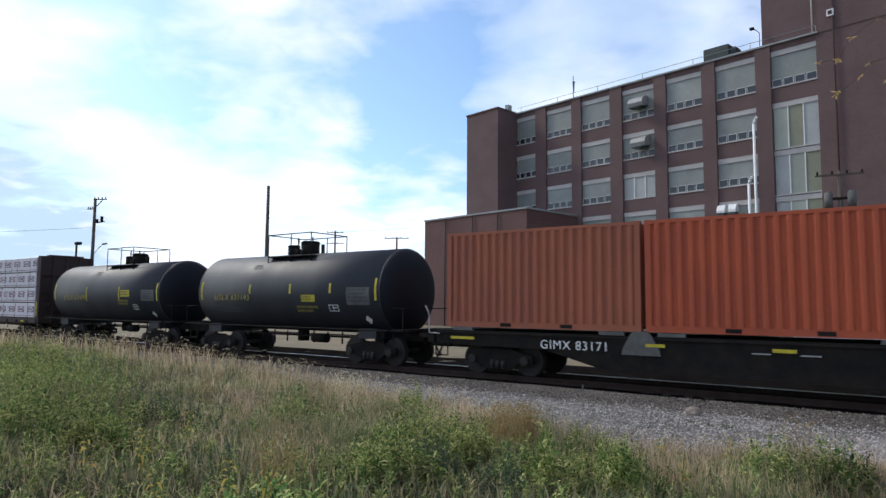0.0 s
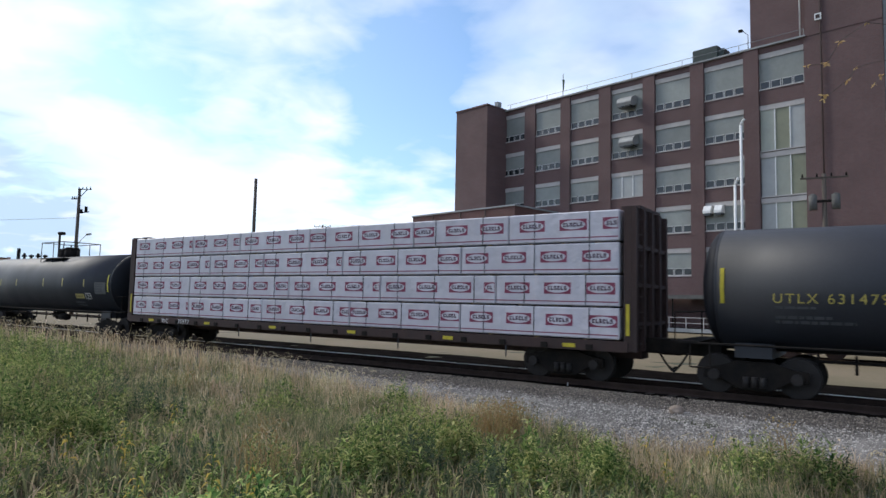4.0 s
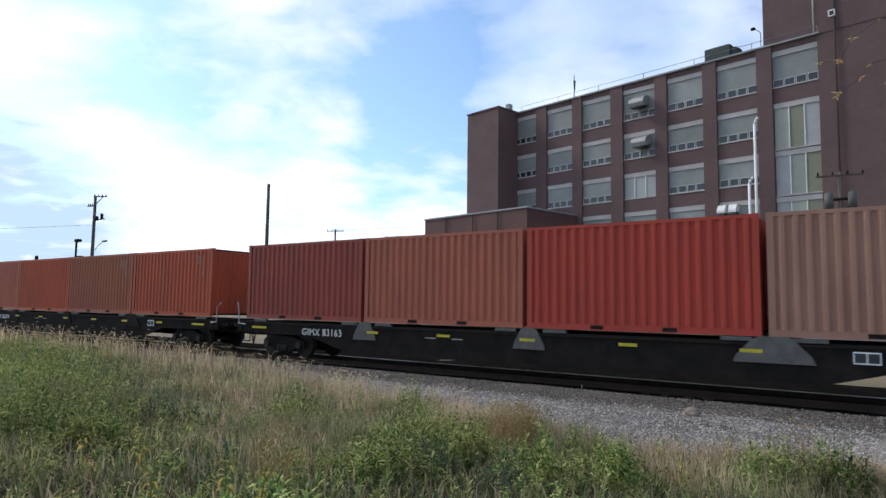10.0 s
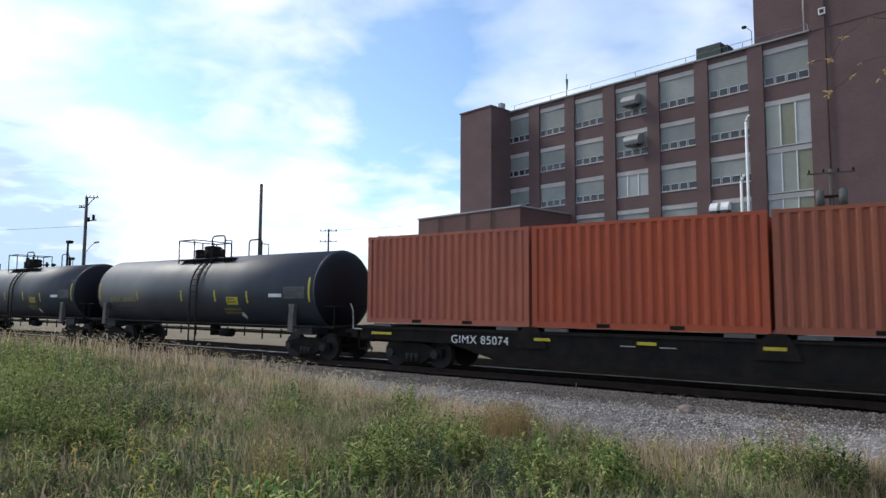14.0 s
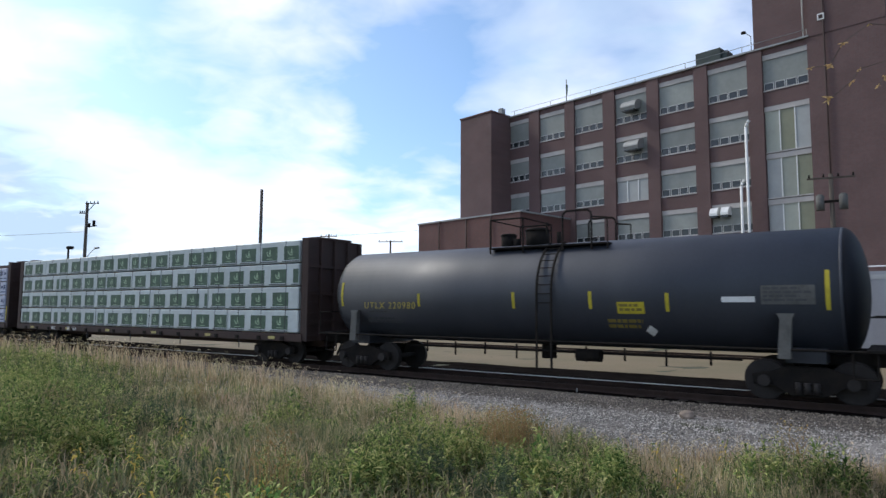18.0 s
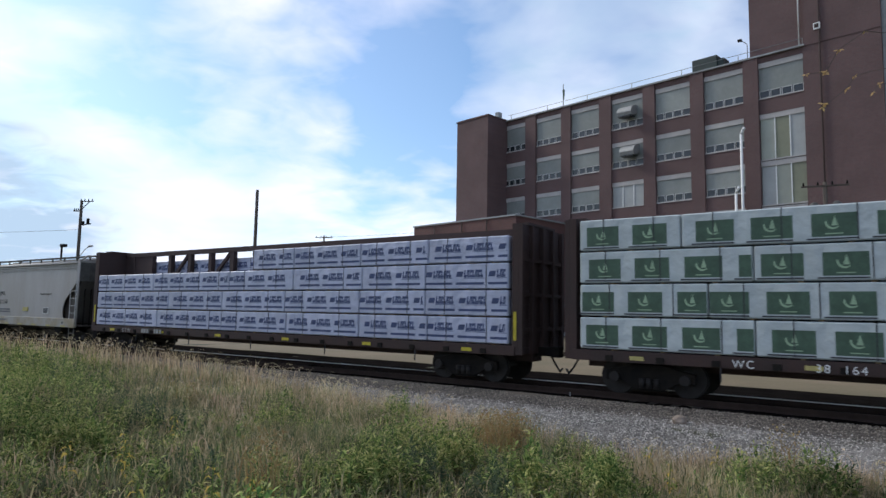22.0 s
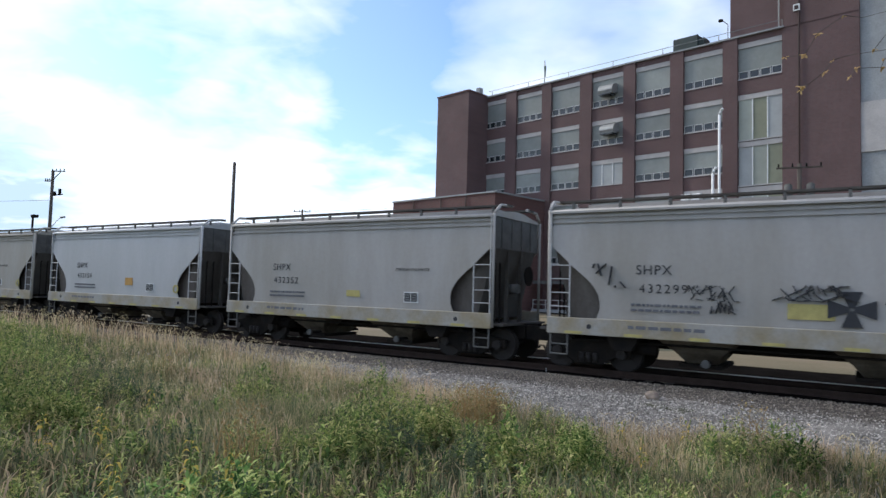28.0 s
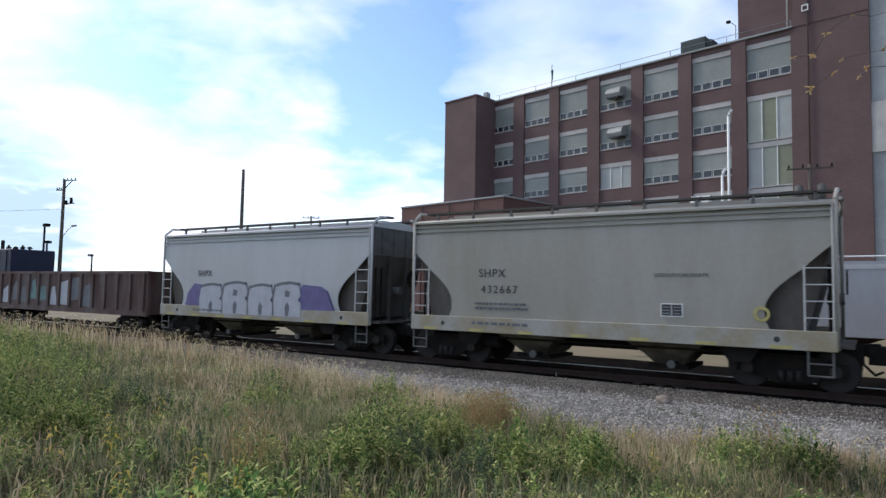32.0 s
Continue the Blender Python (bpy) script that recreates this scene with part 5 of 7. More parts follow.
def hopper_car(xc, paint, label, number, extras=(), stencil=True, art=(), panel=True, panel_x=1.88, stencil_x=2.36, ring=False):
    """Bowed side sheets cut away over the trucks, ribbed eave, curved roof, steep end sheets, two bays."""
    c = thing("covered_hopper", label, "hopper car", "covered hoppers of the train")
    h, w = 5.55, 1.58
    ze, zr = 4.02, 4.22
    m = M[paint]
    top_x = h - 0.02

    def bow(z):
        return w - 0.035 * ((z - 2.5) / 1.4) ** 2

    for s in (-1, 1):
        bm = B()
        outer, inner = [], []
        cols = [[(x, s * bow(z), z) for x in (-h + off, -2.8, 0.0, 2.8, h - off)] for z, off in HOPPER_CUT]
        for d in (0.0, 0.02):
            rows_ = [[bm.verts.new((x, y - s * d, z)) for x, y, z in row] for row in cols]
            for a, b in zip(rows_, rows_[1:]):
                for i in range(4):
                    bm.faces.new((a[i], a[i + 1], b[i + 1], b[i])).smooth = True
        rim = [row[0] for row in cols] + [row[4] for row in reversed(cols)]
        for (xa, ya, za), (xb, yb, zb) in zip(rim, rim[1:] + rim[:1]):
            bm.faces.new([bm.verts.new(q) for q in ((xa, ya, za), (xb, yb, zb), (xb, yb - s * 0.02, zb), (xa, ya - s * 0.02, za))])
        side = part("side_sheet", bm, m, c, "bowed side sheet with curved cut-outs")
        # ribbed band below the eave
        part("eave_band", box(B(), -top_x, top_x, s * (w - 0.085) - 0.01, s * (w - 0.085) + 0.01, 3.54, 3.96), m, side)
        for z0 in (3.55, 3.68, 3.81):
            part("eave_rib", prism(B(), [(-top_x, z0), (top_x, z0), (top_x, z0 + 0.055), (-top_x, z0 + 0.055)], min(s * (w - 0.08), s * (w - 0.03)), max(s * (w - 0.08), s * (w - 0.03))), m, side)
        part("eave_lip", box(B(), -top_x, top_x, s * w - 0.05, s * w + 0.05, 3.93, 3.985), m, side)
        for q in (-1, 1):
            part("recessed_side", prism(B(), [(q * (h - 0.05), 3.20), (q * (h - 0.60), 1.05), (q * (h - 1.7), 1.05), (q * (h - 1.7), 2.3), (q * (h - 0.9), 3.0), (q * (h - 0.3), 3.3)], s * (w - 0.24) - 0.01, s * (w - 0.24) + 0.01), M["recess"], c, "rusty recessed hopper side, colour darkened for shade")
    arc = [(-w - 0.05, ze - 0.045), (-w + 0.05, ze + 0.015), (-w * 0.80, ze + 0.055), (-w * 0.55, ze + 0.105), (-w * 0.28, zr - 0.02), (0, zr)]
    arc += [(-y, z) for y, z in reversed(arc[:-1])]
    bm = B()
    ra, rb_ = [[bm.verts.new((x, y, z)) for y, z in arc] for x in (-top_x, top_x)]
    for i in range(len(arc) - 1):
        bm.faces.new((ra[i], rb_[i], rb_[i + 1], ra[i + 1])).smooth = True
    bm.faces.new(ra)
    bm.faces.new(rb_[::-1])
    part("roof", bm, m, c, "curved pale roof")
    for s in (-1, 1):
        sill = part("side_sill", bevelled(box(B(), -h, h, s * (w + 0.02) - 0.05, s * (w + 0.02) + 0.05, 0.77, 1.20), 0.012), M["sill"], c, "stained pale side sill")
        if s < 0:
            for k in range(7):
                xx = -h + 0.5 + k * 1.55
                part("reflector", box(B(), xx, xx + 0.46, -w - 0.076, -w - 0.07, 0.79, 0.86), M["fade"], sill, "dull yellow reflective strip")
            for q in (-1, 1):
                part("jacking_hole", rod(B(), (q * (h - 1.15), -w - 0.076, 0.99), (q * (h - 1.15), -w - 0.066, 0.99), 0.065, n=12), M["pdark"], sill)
            rg = random.Random(int(-xc))
            xx = -h + 2.15
            while xx < -h + 3.9:
                d = rg.uniform(0.08, 0.26)
                part("stencil_word", box(B(), xx, xx + d, -w - 0.076, -w - 0.07, 0.99, 1.07), M["greysp"], sill)
                xx += d + 0.06
        # end posts with chamfered tops that carry the roof walk
        post = path_rod(B(), [(s * h, -w + 0.02, 0.80), (s * h, -w + 0.02, 4.03), (s * (h + 0.03), -w + 0.36, 4.30), (s * (h + 0.03), -0.5, 4.34)], 0.045, 8)
        part("end_post", post, m, c, "pale end post with a slanted top")
        post = path_rod(B(), [(s * h, w - 0.02, 0.80), (s * h, w - 0.02, 4.03), (s * (h + 0.03), w - 0.36, 4.30), (s * (h + 0.03), 0.5, 4.34)], 0.045, 8)
        part("end_post", post, m, c)
        # end sheet in a darker grey than the body, shade put into its colour
        part("end_sheet", box(B(), s * (h - 0.07) - 0.012, s * (h - 0.07) + 0.012, -w + 0.06, w - 0.06, 3.05, 4.02), M["dustgrey"], c, "upper end sheet in grey darkened for shade")
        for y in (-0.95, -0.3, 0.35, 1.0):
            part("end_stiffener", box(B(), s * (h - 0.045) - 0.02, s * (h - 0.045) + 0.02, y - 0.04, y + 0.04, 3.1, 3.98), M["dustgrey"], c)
        part("slope_sheet", prism(B(), [(s * (h - 0.62), 1.0), (s * (h - 0.06), 3.10), (s * (h - 0.06), 3.22), (s * (h - 0.70), 1.0)], -w + 0.22, w - 0.22), M["slope"], c, "rusty steep slope sheet, colour darkened for shade")
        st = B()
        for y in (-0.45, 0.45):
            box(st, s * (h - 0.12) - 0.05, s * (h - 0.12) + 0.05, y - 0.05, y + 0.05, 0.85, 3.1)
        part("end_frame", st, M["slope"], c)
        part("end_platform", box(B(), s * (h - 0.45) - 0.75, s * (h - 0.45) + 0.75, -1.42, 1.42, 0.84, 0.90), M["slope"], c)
        for y in (-1.15, -0.85):
            part("brake_pipe", path_rod(B(), [(s * (h - 0.15), y, 0.9), (s * (h - 0.15), y, 2.6), (s * (h - 0.3), y + 0.2, 2.8)], 0.028), M["grime"], c)
        lad = B()
        y = -w - 0.03
        for q in (0.06, 0.60):
            rod(lad, (s * (h - q), y, 0.95), (s * (h - q), y, 2.62 if q > 0.1 else 3.95), 0.02, n=6)
        for k in range(5):
            rod(lad, (s * (h - 0.06), y, 1.12 + 0.36 * k), (s * (h - 0.60), y, 1.12 + 0.36 * k), 0.014, n=6)
        part("ladder", lad, M["hopperw"], c, "pale end ladder")
        part("sill_step", path_rod(B(), [(s * (h - 0.08), -w - 0.02, 0.80), (s * (h - 0.08), -w - 0.02, 0.24), (s * (h - 0.55), -w - 0.02, 0.24), (s * (h - 0.55), -w - 0.02, 0.80)], 0.024), M["dustgrey"], c, "grey stirrup step")
        part("step_rung", rod(B(), (s * (h - 0.08), -w - 0.02, 0.50), (s * (h - 0.55), -w - 0.02, 0.50), 0.02, n=6), M["dustgrey"], c)
        part("stub_sill", box(B(), s * h - 1.2, s * h + 0.45, -0.35, 0.35, 0.45, 0.84), M["grime"], c)
        truck(c, s * (h - 0.95))
    part("brake_wheel", lathe_x(B(), [(h + 0.12, 0.30), (h + 0.15, 0.30)], 2.3, 20, 0.5), M["grime"], c, "round hand brake wheel")
    part("brake_cylinder", rod(B(), (h - 0.25, -0.1, 1.9), (h + 0.1, -0.1, 1.9), 0.14, n=14), M["dustgrey"], c)
    rw = B()
    for y in (-0.75, 0.75):
        box(rw, -h - 0.1, h + 0.1, y - 0.16, y + 0.16, 4.305, 4.36)
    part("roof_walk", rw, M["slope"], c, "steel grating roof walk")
    for k in range(9):
        xx = -h + 0.4 + k * (2 * h - 0.8) / 8
        for y in (-0.88, 0.88):
            part("walk_bracket", box(B(), xx - 0.035, xx + 0.035, y - 0.03, y + 0.03, 4.04, 4.33), M["dustgrey"], c)
    part("trough_hatch", box(B(), -h + 0.6, h - 0.6, -0.28, 0.28, 4.17, 4.31), m, c)
    for k in (-1.85, 1.85):
        g = B()
        lo = [g.verts.new((k + a * 0.34, b * 0.62, 0.16)) for a, b in ((-1, -1), (1, -1), (1, 1), (-1, 1))]
        mi = [g.verts.new((k + a * 0.55, b * 1.0, 0.45)) for a, b in ((-1, -1), (1, -1), (1, 1), (-1, 1))]
        hi = [g.verts.new((k + a * 1.25, b * 1.5, 1.0)) for a, b in ((-1, -1), (1, -1), (1, 1), (-1, 1))]
        for u, v in ((lo, mi), (mi, hi)):
            for i in range(4):
                j = (i + 1) % 4
                g.faces.new((u[i], u[j], v[j], v[i]))
        g.faces.new(lo[::-1])
        bay = part("hopper_bay", g, M["bay"], c, "dusty tan discharge bay")
        part("outlet_gate", box(B(), k - 0.5, k + 0.5, -0.85, 0.85, 0.08, 0.17), M["grime"], bay)
        part("gate_shaft", rod(B(), (k + 0.2, -1.25, 0.24), (k + 0.2, 1.25, 0.24), 0.045, n=8), M["grime"], bay)
        part("gate_handle", rod(B(), (k + 0.2, -1.25, 0.24), (k + 0.2, -1.33, 0.24), 0.10, n=10), M["dustgrey"], bay)
    part("centre_sill", box(B(), -h + 0.3, h - 0.3, -0.3, 0.3, 0.45, 0.9), M["grime"], c)
    part("train_line", path_rod(B(), [(-h + 0.6, -1.2, 0.62), (h - 0.6, -1.2, 0.62)], 0.03), M["grime"], c)
    for k in (-3.6, 3.6):
        part("cross_member", prism(B(), [(k - 0.45, 0.80), (k + 0.45, 0.80), (k + 0.22, 0.42), (k - 0.22, 0.42)], -1.45, 1.45), M["grime"], c)
    part("air_reservoir", rod(B(), (-3.4, -0.95, 0.48), (-2.85, -0.95, 0.48), 0.17, n=14), M["grime"], c)
    face = -w - 0.014
    if number:
        a, b = number
        if a:
            lettering("reporting_mark", a, 0.335, M["pdark"], c, pose(-2.80, face, 2.34))
        if b:
            lettering("car_number", b, 0.31, M["pdark"], c, pose(-2.57, face, 1.89), space=1.3)
    rg = random.Random(int(-xc) + 1)
    for k in range(2):
        xx = -3.35
        while xx < -1.75:
            d = rg.uniform(0.05, 0.16)
            part("stencil_word", box(B(), xx, xx + d, face - 0.002, face + 0.03, 1.56 - 0.13 * k, 1.62 - 0.13 * k), M["greysp"], c)
            xx += d + 0.045
    if stencil:
        lettering("stencil", "SODIUM CHLORATE", 0.125, M["pdark"], c, pose(stencil_x, face, 2.36))
    if panel:
        pn = part("data_panel", box(B(), panel_x, panel_x + 0.52, face, face + 0.03, 1.40, 1.72), M["white"], c, "black data panel with a white border")
        for q in (0.025, 0.27):
            part("panel_field", box(B(), panel_x + q, panel_x + q + 0.225, face - 0.004, face, 1.425, 1.695), M["pdark"], pn)
            for i in range(3):
                part("panel_line", box(B(), panel_x + q + 0.03, panel_x + q + 0.19, face - 0.007, face - 0.004, 1.47 + 0.075 * i, 1.49 + 0.075 * i), M["grey"], pn)
    if ring:
        rgm = B()
        rims = [[rgm.verts.new((4.1 + r * math.cos(2 * math.pi * i / 16), y, 1.53 + r * math.sin(2 * math.pi * i / 16))) for i in range(16)] for r, y in ((0.17, face - 0.004), (0.11, face - 0.004), (0.11, face + 0.02), (0.17, face + 0.02))]
        for a, b in zip(rims, rims[1:] + rims[:1]):
            for i in range(16):
                j = (i + 1) % 16
                rgm.faces.new((a[i], a[j], b[j], b[i]))
        part("sprayed_ring", rgm, M["fade"], c, "yellow sprayed inspection ring")
    for nm, xa, xb, za, zb_, mm, lab in extras:
        part(nm, box(B(), xa, xb, face - 0.002, face + 0.03, za, zb_), M[mm], c, lab)
    for nm, pts, mm, lab, lift in art:
        part(nm, prism(B(), pts, face - 0.004 - lift, face + 0.03), M[mm], c, lab)
    couplers(c, h + 0.35)
    riding(c, xc)
    return c


def scrawl(x0, x1, z0, z1, n, seed):
    """Angular strokes of a spray-paint tag, each a thin plate outline."""
    rg = random.Random(seed)
    out = []
    for i in range(n):
        xa = x0 + (x1 - x0) * (i + rg.uniform(0, 0.6)) / n
        za = rg.uniform(z0, z1)
        xb = xa + rg.uniform(-0.2, 0.3) * (x1 - x0)
        zb2 = min(z1, max(z0, za + rg.choice((-1, 1)) * rg.uniform(0.4, 1.0) * (z1 - z0)))
        dx, dz = xb - xa, zb2 - za
        q = math.hypot(dx, dz) or 1
        ox, oz = -dz / q * 0.008, dx / q * 0.008
        out.append([(xa + ox, za + oz), (xa - ox, za - oz), (xb - ox, zb2 - oz), (xb + ox, zb2 + oz)])
    return out


def gondola(x0, x1):
    half, xc = (x1 - x0) / 2, (x0 + x1) / 2
    c = thing("gondola_car", "rusty brown open gondola with faded spray paint", "gondola car")
    for s in (-1, 1):
        part("side_wall", box(B(), -half, half, s * 1.46 - 0.04, s * 1.46 + 0.04, 0.85, 2.5), M["gond"], c)
        part("top_chord", box(B(), -half, half, s * 1.48 - 0.07, s * 1.48 + 0.07, 2.42, 2.56), M["gond"], c)
        part("side_sill", box(B(), -half, half, s * 1.47 - 0.06, s * 1.47 + 0.06, 0.62, 0.88), M["gond"], c)
        part("end_wall", box(B(), s * half - 0.05, s * half + 0.05, -1.45, 1.45, 0.7, 2.54), M["gond"], c)
        n = 16
        for k in range(n + 1):
            xx = -half + 0.3 + k * (2 * half - 0.6) / n
            part("side_post", prism(B(), [(xx - 0.09, 0.85), (xx + 0.09, 0.85), (xx + 0.09, 2.45), (xx - 0.09, 2.45)], s * 1.54 - 0.05, s * 1.54 + 0.05), M["gond"], c)
        truck(c, s * (half - 1.9))
    part("floor", box(B(), -half, half, -1.44, 1.44, 0.84, 0.92), M["gond"], c)
    rg = random.Random(11)
    for k in range(12):
        xx = -half + 0.42 + k * (2 * half - 0.6) / 16
        if rg.random() < 0.8:
            z0 = rg.uniform(0.9, 1.2)
            z1 = rg.uniform(1.7, 2.3)
            part("spray_patch", prism(B(), [(xx, z0), (xx + 0.72, z0 + rg.uniform(-0.05, 0.2)), (xx + rg.uniform(0.4, 0.75), z1), (xx + rg.uniform(0.0, 0.2), z1 - rg.uniform(0, 0.3))], -1.512, -1.495), M[rg.choice(("greysp", "lilac", "greysp", "teal"))], c, "faded spray paint patch")
    couplers(c, half + 0.3)
    return riding(c, xc)


# ---------------------------------------------------------------- the train, front to rear
flat_car(-12.15, 13.4, "black flat car loaded with orange containers", "GIMX 83171", -7.35)
for k, col in enumerate(("rust", "orange", "orange", "red")):
    container(col, "orange corrugated steel container on a flat car", -11.60 + CL / 2 + k * (CL + 0.12))
tank_car(-24.05, -14.15, "black tank car with yellow lettering", "", [("UTLX 631193", -21.9, 2.0, 0.31, "ochrel")],
         [(-14.32, 2.0, 2.75, "yellow"), (-16.43, 2.25, 2.6, "yellow"), (-18.49, 2.25, 2.6, "yellow"), (-20.79, 2.25, 2.6, "yellow"), (-23.88, 2.0, 2.75, "yellow")],
         [("placard", -17.9, -17.2, 1.95, 2.2, "yellow"), ("data_panel", -16.55, -16.1, 1.62, 1.85, "white"), ("test_stencil", -15.65, -14.6, 1.85, 2.45, "dustgrey"), ("diamond", -15.0, -14.75, 1.2, 1.5, "white")], -19.2, "rail")
tank_car(-37.05, -27.1, "black tank car with yellow lettering and placard", "", [("UTLX 631479", -34.75, 2.0, 0.31, "ochrel")],
         [(-27.26, 1.95, 2.75, "yellow"), (-30.47, 1.92, 2.6, "yellow"), (-33.57, 1.93, 2.63, "yellow"), (-36.9, 1.97, 2.8, "yellow")],
         [("placard", -30.33, -29.55, 2.14, 2.45, "yellow"), ("data_panel", -29.37, -28.98, 1.54, 1.78, "white"), ("test_stencil", -28.57, -27.5, 1.95, 2.45, "dustgrey"), ("diamond", -28.05, -27.75, 1.2, 1.5, "white")], -31.5, "rail")
centrebeam_car(-61.58, -39.36, "brown centrebeam car stacked with white lumber packs", "wrapw", "oval",
               [[-61.58, -57.5, -53.0, -48.6, -44.2, -39.36], [-61.58, -57.5, -51.6, -47.3, -43.0, -39.36], [-61.58, -56.2, -53.0, -49.0, -44.2, -39.36], [-61.58, -57.4, -54.4, -50.6, -46.0, -42.6, -39.36]], "WC", True, "first")
tank_car(-78.15, -63.5, "long black tank car with white lettering", "", [("FURX 123584", -76.2, 2.12, 0.29, "white")],
         [(-63.73, 1.95, 2.75, "yellow"), (-74.94, 2.2, 2.55, "fade"), (-73.05, 2.2, 2.55, "fade"), (-70.0, 2.2, 2.6, "fade"), (-68.0, 2.2, 2.6, "fade"), (-65.9, 2.2, 2.55, "fade"), (-78.0, 1.95, 2.75, "fade")],
         [("placard", -66.8, -66.0, 1.62, 1.85, "fade"), ("data_panel", -65.85, -65.35, 1.6, 1.88, "white"), ("test_stencil", -64.9, -63.95, 1.85, 2.4, "dustgrey")], -70.4, "rail")
flat_car(-105.65, -80.1, "black flat car carrying four reddish containers", "GIMX 83163", -101.05)
for k, (col, lab) in enumerate((("brickred", "dull brick-red corrugated container"), ("pink", "faded orange corrugated container"), ("red", "bright red corrugated container"), ("tan", "sun-bleached pinkish tan corrugated container"))):
    container(col, lab + " on a flat car", -105.36 + CL / 2 + k * (CL + 0.155), codes=k == 3)
flat_car(-132.75, -107.2, "black flat car carrying four orange containers", "GIMX 85074", -127.8, "grime")
for k, (col, lab) in enumerate((("pink", "orange corrugated container"), ("orange", "orange corrugated container"), ("rust", "brownish orange corrugated container"), ("orange", "bright orange corrugated container"))):
    container(col, lab + " on a flat car", -132.28 + CL / 2 + k * (CL + 0.1), codes=k >= 2)
for dx, mk in ((17.13, "UTLX 200955"), (0.0, "UTLX 220980")):
    tank_car(-166.4 + dx, -151.7 + dx, "long black tank car with yellow lettering", "", [(mk, -164.2 + dx, 1.88, 0.30, "ochrel")],
             [(-166.25 + dx, 1.95, 2.75, "yellow"), (-163.0 + dx, 1.95, 2.35, "yellow"), (-159.65 + dx, 1.9, 2.36, "yellow"), (-157.36 + dx, 1.9, 2.36, "yellow"), (-155.37 + dx, 1.84, 2.3, "yellow"), (-151.95 + dx, 1.9, 2.77, "yellow")],
             [("placard", -156.64 + dx, -155.94 + dx, 1.78, 2.08, "yellow"), ("stencil", -154.11 + dx, -153.39 + dx, 2.07, 2.2, "white"), ("test_stencil", -153.27 + dx, -152.19 + dx, 2.02, 2.45, "dustgrey"), ("diamond", -155.98 + dx, -155.72 + dx, 1.2, 1.5, "white")], -158.9 + dx, "rail", saddle=1.3, paint="tankgrey")
centrebeam_car(-190.63, -168.45, "brown centrebeam car stacked with pale green lumber packs", "wrapg", "crest",
               [[-190.63, -186.4, -181.8, -177.2, -172.5, -168.45], [-190.63, -187.4, -182.8, -178.0, -173.8, -168.45], [-190.63, -186.4, -181.8, -177.2, -173.8, -168.45], [-190.63, -188.0, -183.6, -179.0, -174.2, -168.45]], "", False, "second")
centrebeam_car(-214.95, -192.77, "brown centrebeam car with stepped load of pale blue packs", "wrapb", "bars",
               [[-214.95, -210.0, -205.6, -201.9, -198.4, -195.6, -192.77], [-214.95, -209.2, -205.6, -202.0, -198.4, -195.7, -192.77], [-214.95, -210.4, -205.2, -201.6, -198.3, -195.7, -192.77], [-203.84, -201.6, -198.4, -195.6, -192.77]], "GTW", True, "third")
hopper_car(-222.15, "hopper", "grey covered hopper with dark lettering", ("SHPX", "432258"), [("faded_panel", -0.1, 0.5, 1.52, 1.72, "fade", "faded yellow panel")], panel_x=2.2)
tags = [("spray_stroke", pts, "pdark", "black spray paint stroke", 0.001 * i) for i, pts in enumerate(scrawl(-1.98, -1.05, 1.75, 2.1, 26, 3) + scrawl(-1.5, -0.95, 1.45, 1.75, 16, 4) + scrawl(-0.05, 1.2, 1.80, 2.15, 30, 5) + scrawl(2.0, 3.0, 1.55, 2.0, 7, 8) + scrawl(-4.4, -3.5, 2.0, 2.6, 6, 6))]
cross = [[(2.70, 1.27), (3.10, 1.27), (2.95, 1.62), (2.85, 1.62)], [(2.70, 2.03), (3.10, 2.03), (2.95, 1.68), (2.85, 1.68)], [(2.46, 1.45), (2.46, 1.85), (2.86, 1.70), (2.86, 1.60)], [(3.34, 1.45), (3.34, 1.85), (2.94, 1.70), (2.94, 1.60)]]
tags += [("spray_cross", pts, "pdark", "black sprayed cross arm", 0.016) for pts in [[(x - 1.6, z) for x, z in pts] for pts in cross]]
hopper_car(-234.97, "hopper", "grey covered hopper with black spray paint tags", ("SHPX", "432299"), [("faded_panel", 0.1, 1.0, 1.40, 1.74, "fade", "faded yellow panel")], art=tags, panel_x=3.1, stencil_x=3.4)
hopper_car(-247.77, "hopper", "grey covered hopper with dark lettering", ("SHPX", "432352"), [("faded_panel", 0.2, 0.75, 1.52, 1.72, "fade", "faded yellow panel")], panel_x=2.5, stencil_x=2.8)
hopper_car(-260.6, "hopperw", "clean pale grey covered hopper with an orange panel", ("SHPX", "433154"), [("orange_panel", 0.62, 1.15, 1.62, 1.94, "orgp", "orange panel")], stencil=False, ring=True, panel_x=2.12)
hopper_car(-273.43, "hopperd", "dusty tan-grey covered hopper", ("SHPX", "432667"), ring=True)
GRAF = ((-3.0, 1.35), (-1.6, 1.4), (-0.15, 1.3), (1.2, 1.35))
GRAF_A = [(-4.0, 0.92), (-2.9, 0.92), (-2.85, 2.0), (-3.35, 2.05), (-3.75, 1.7)]
GRAF_B = [(2.35, 0.92), (3.9, 0.92), (4.05, 1.15), (3.7, 1.85), (3.4, 2.0), (2.6, 2.05), (2.3, 1.6)]
graf = [("graffiti_field", GRAF_A, "purple", "purple spray paint field", 0.050),
        ("graffiti_field", GRAF_B, "purple", "purple spray paint field", 0.050)]
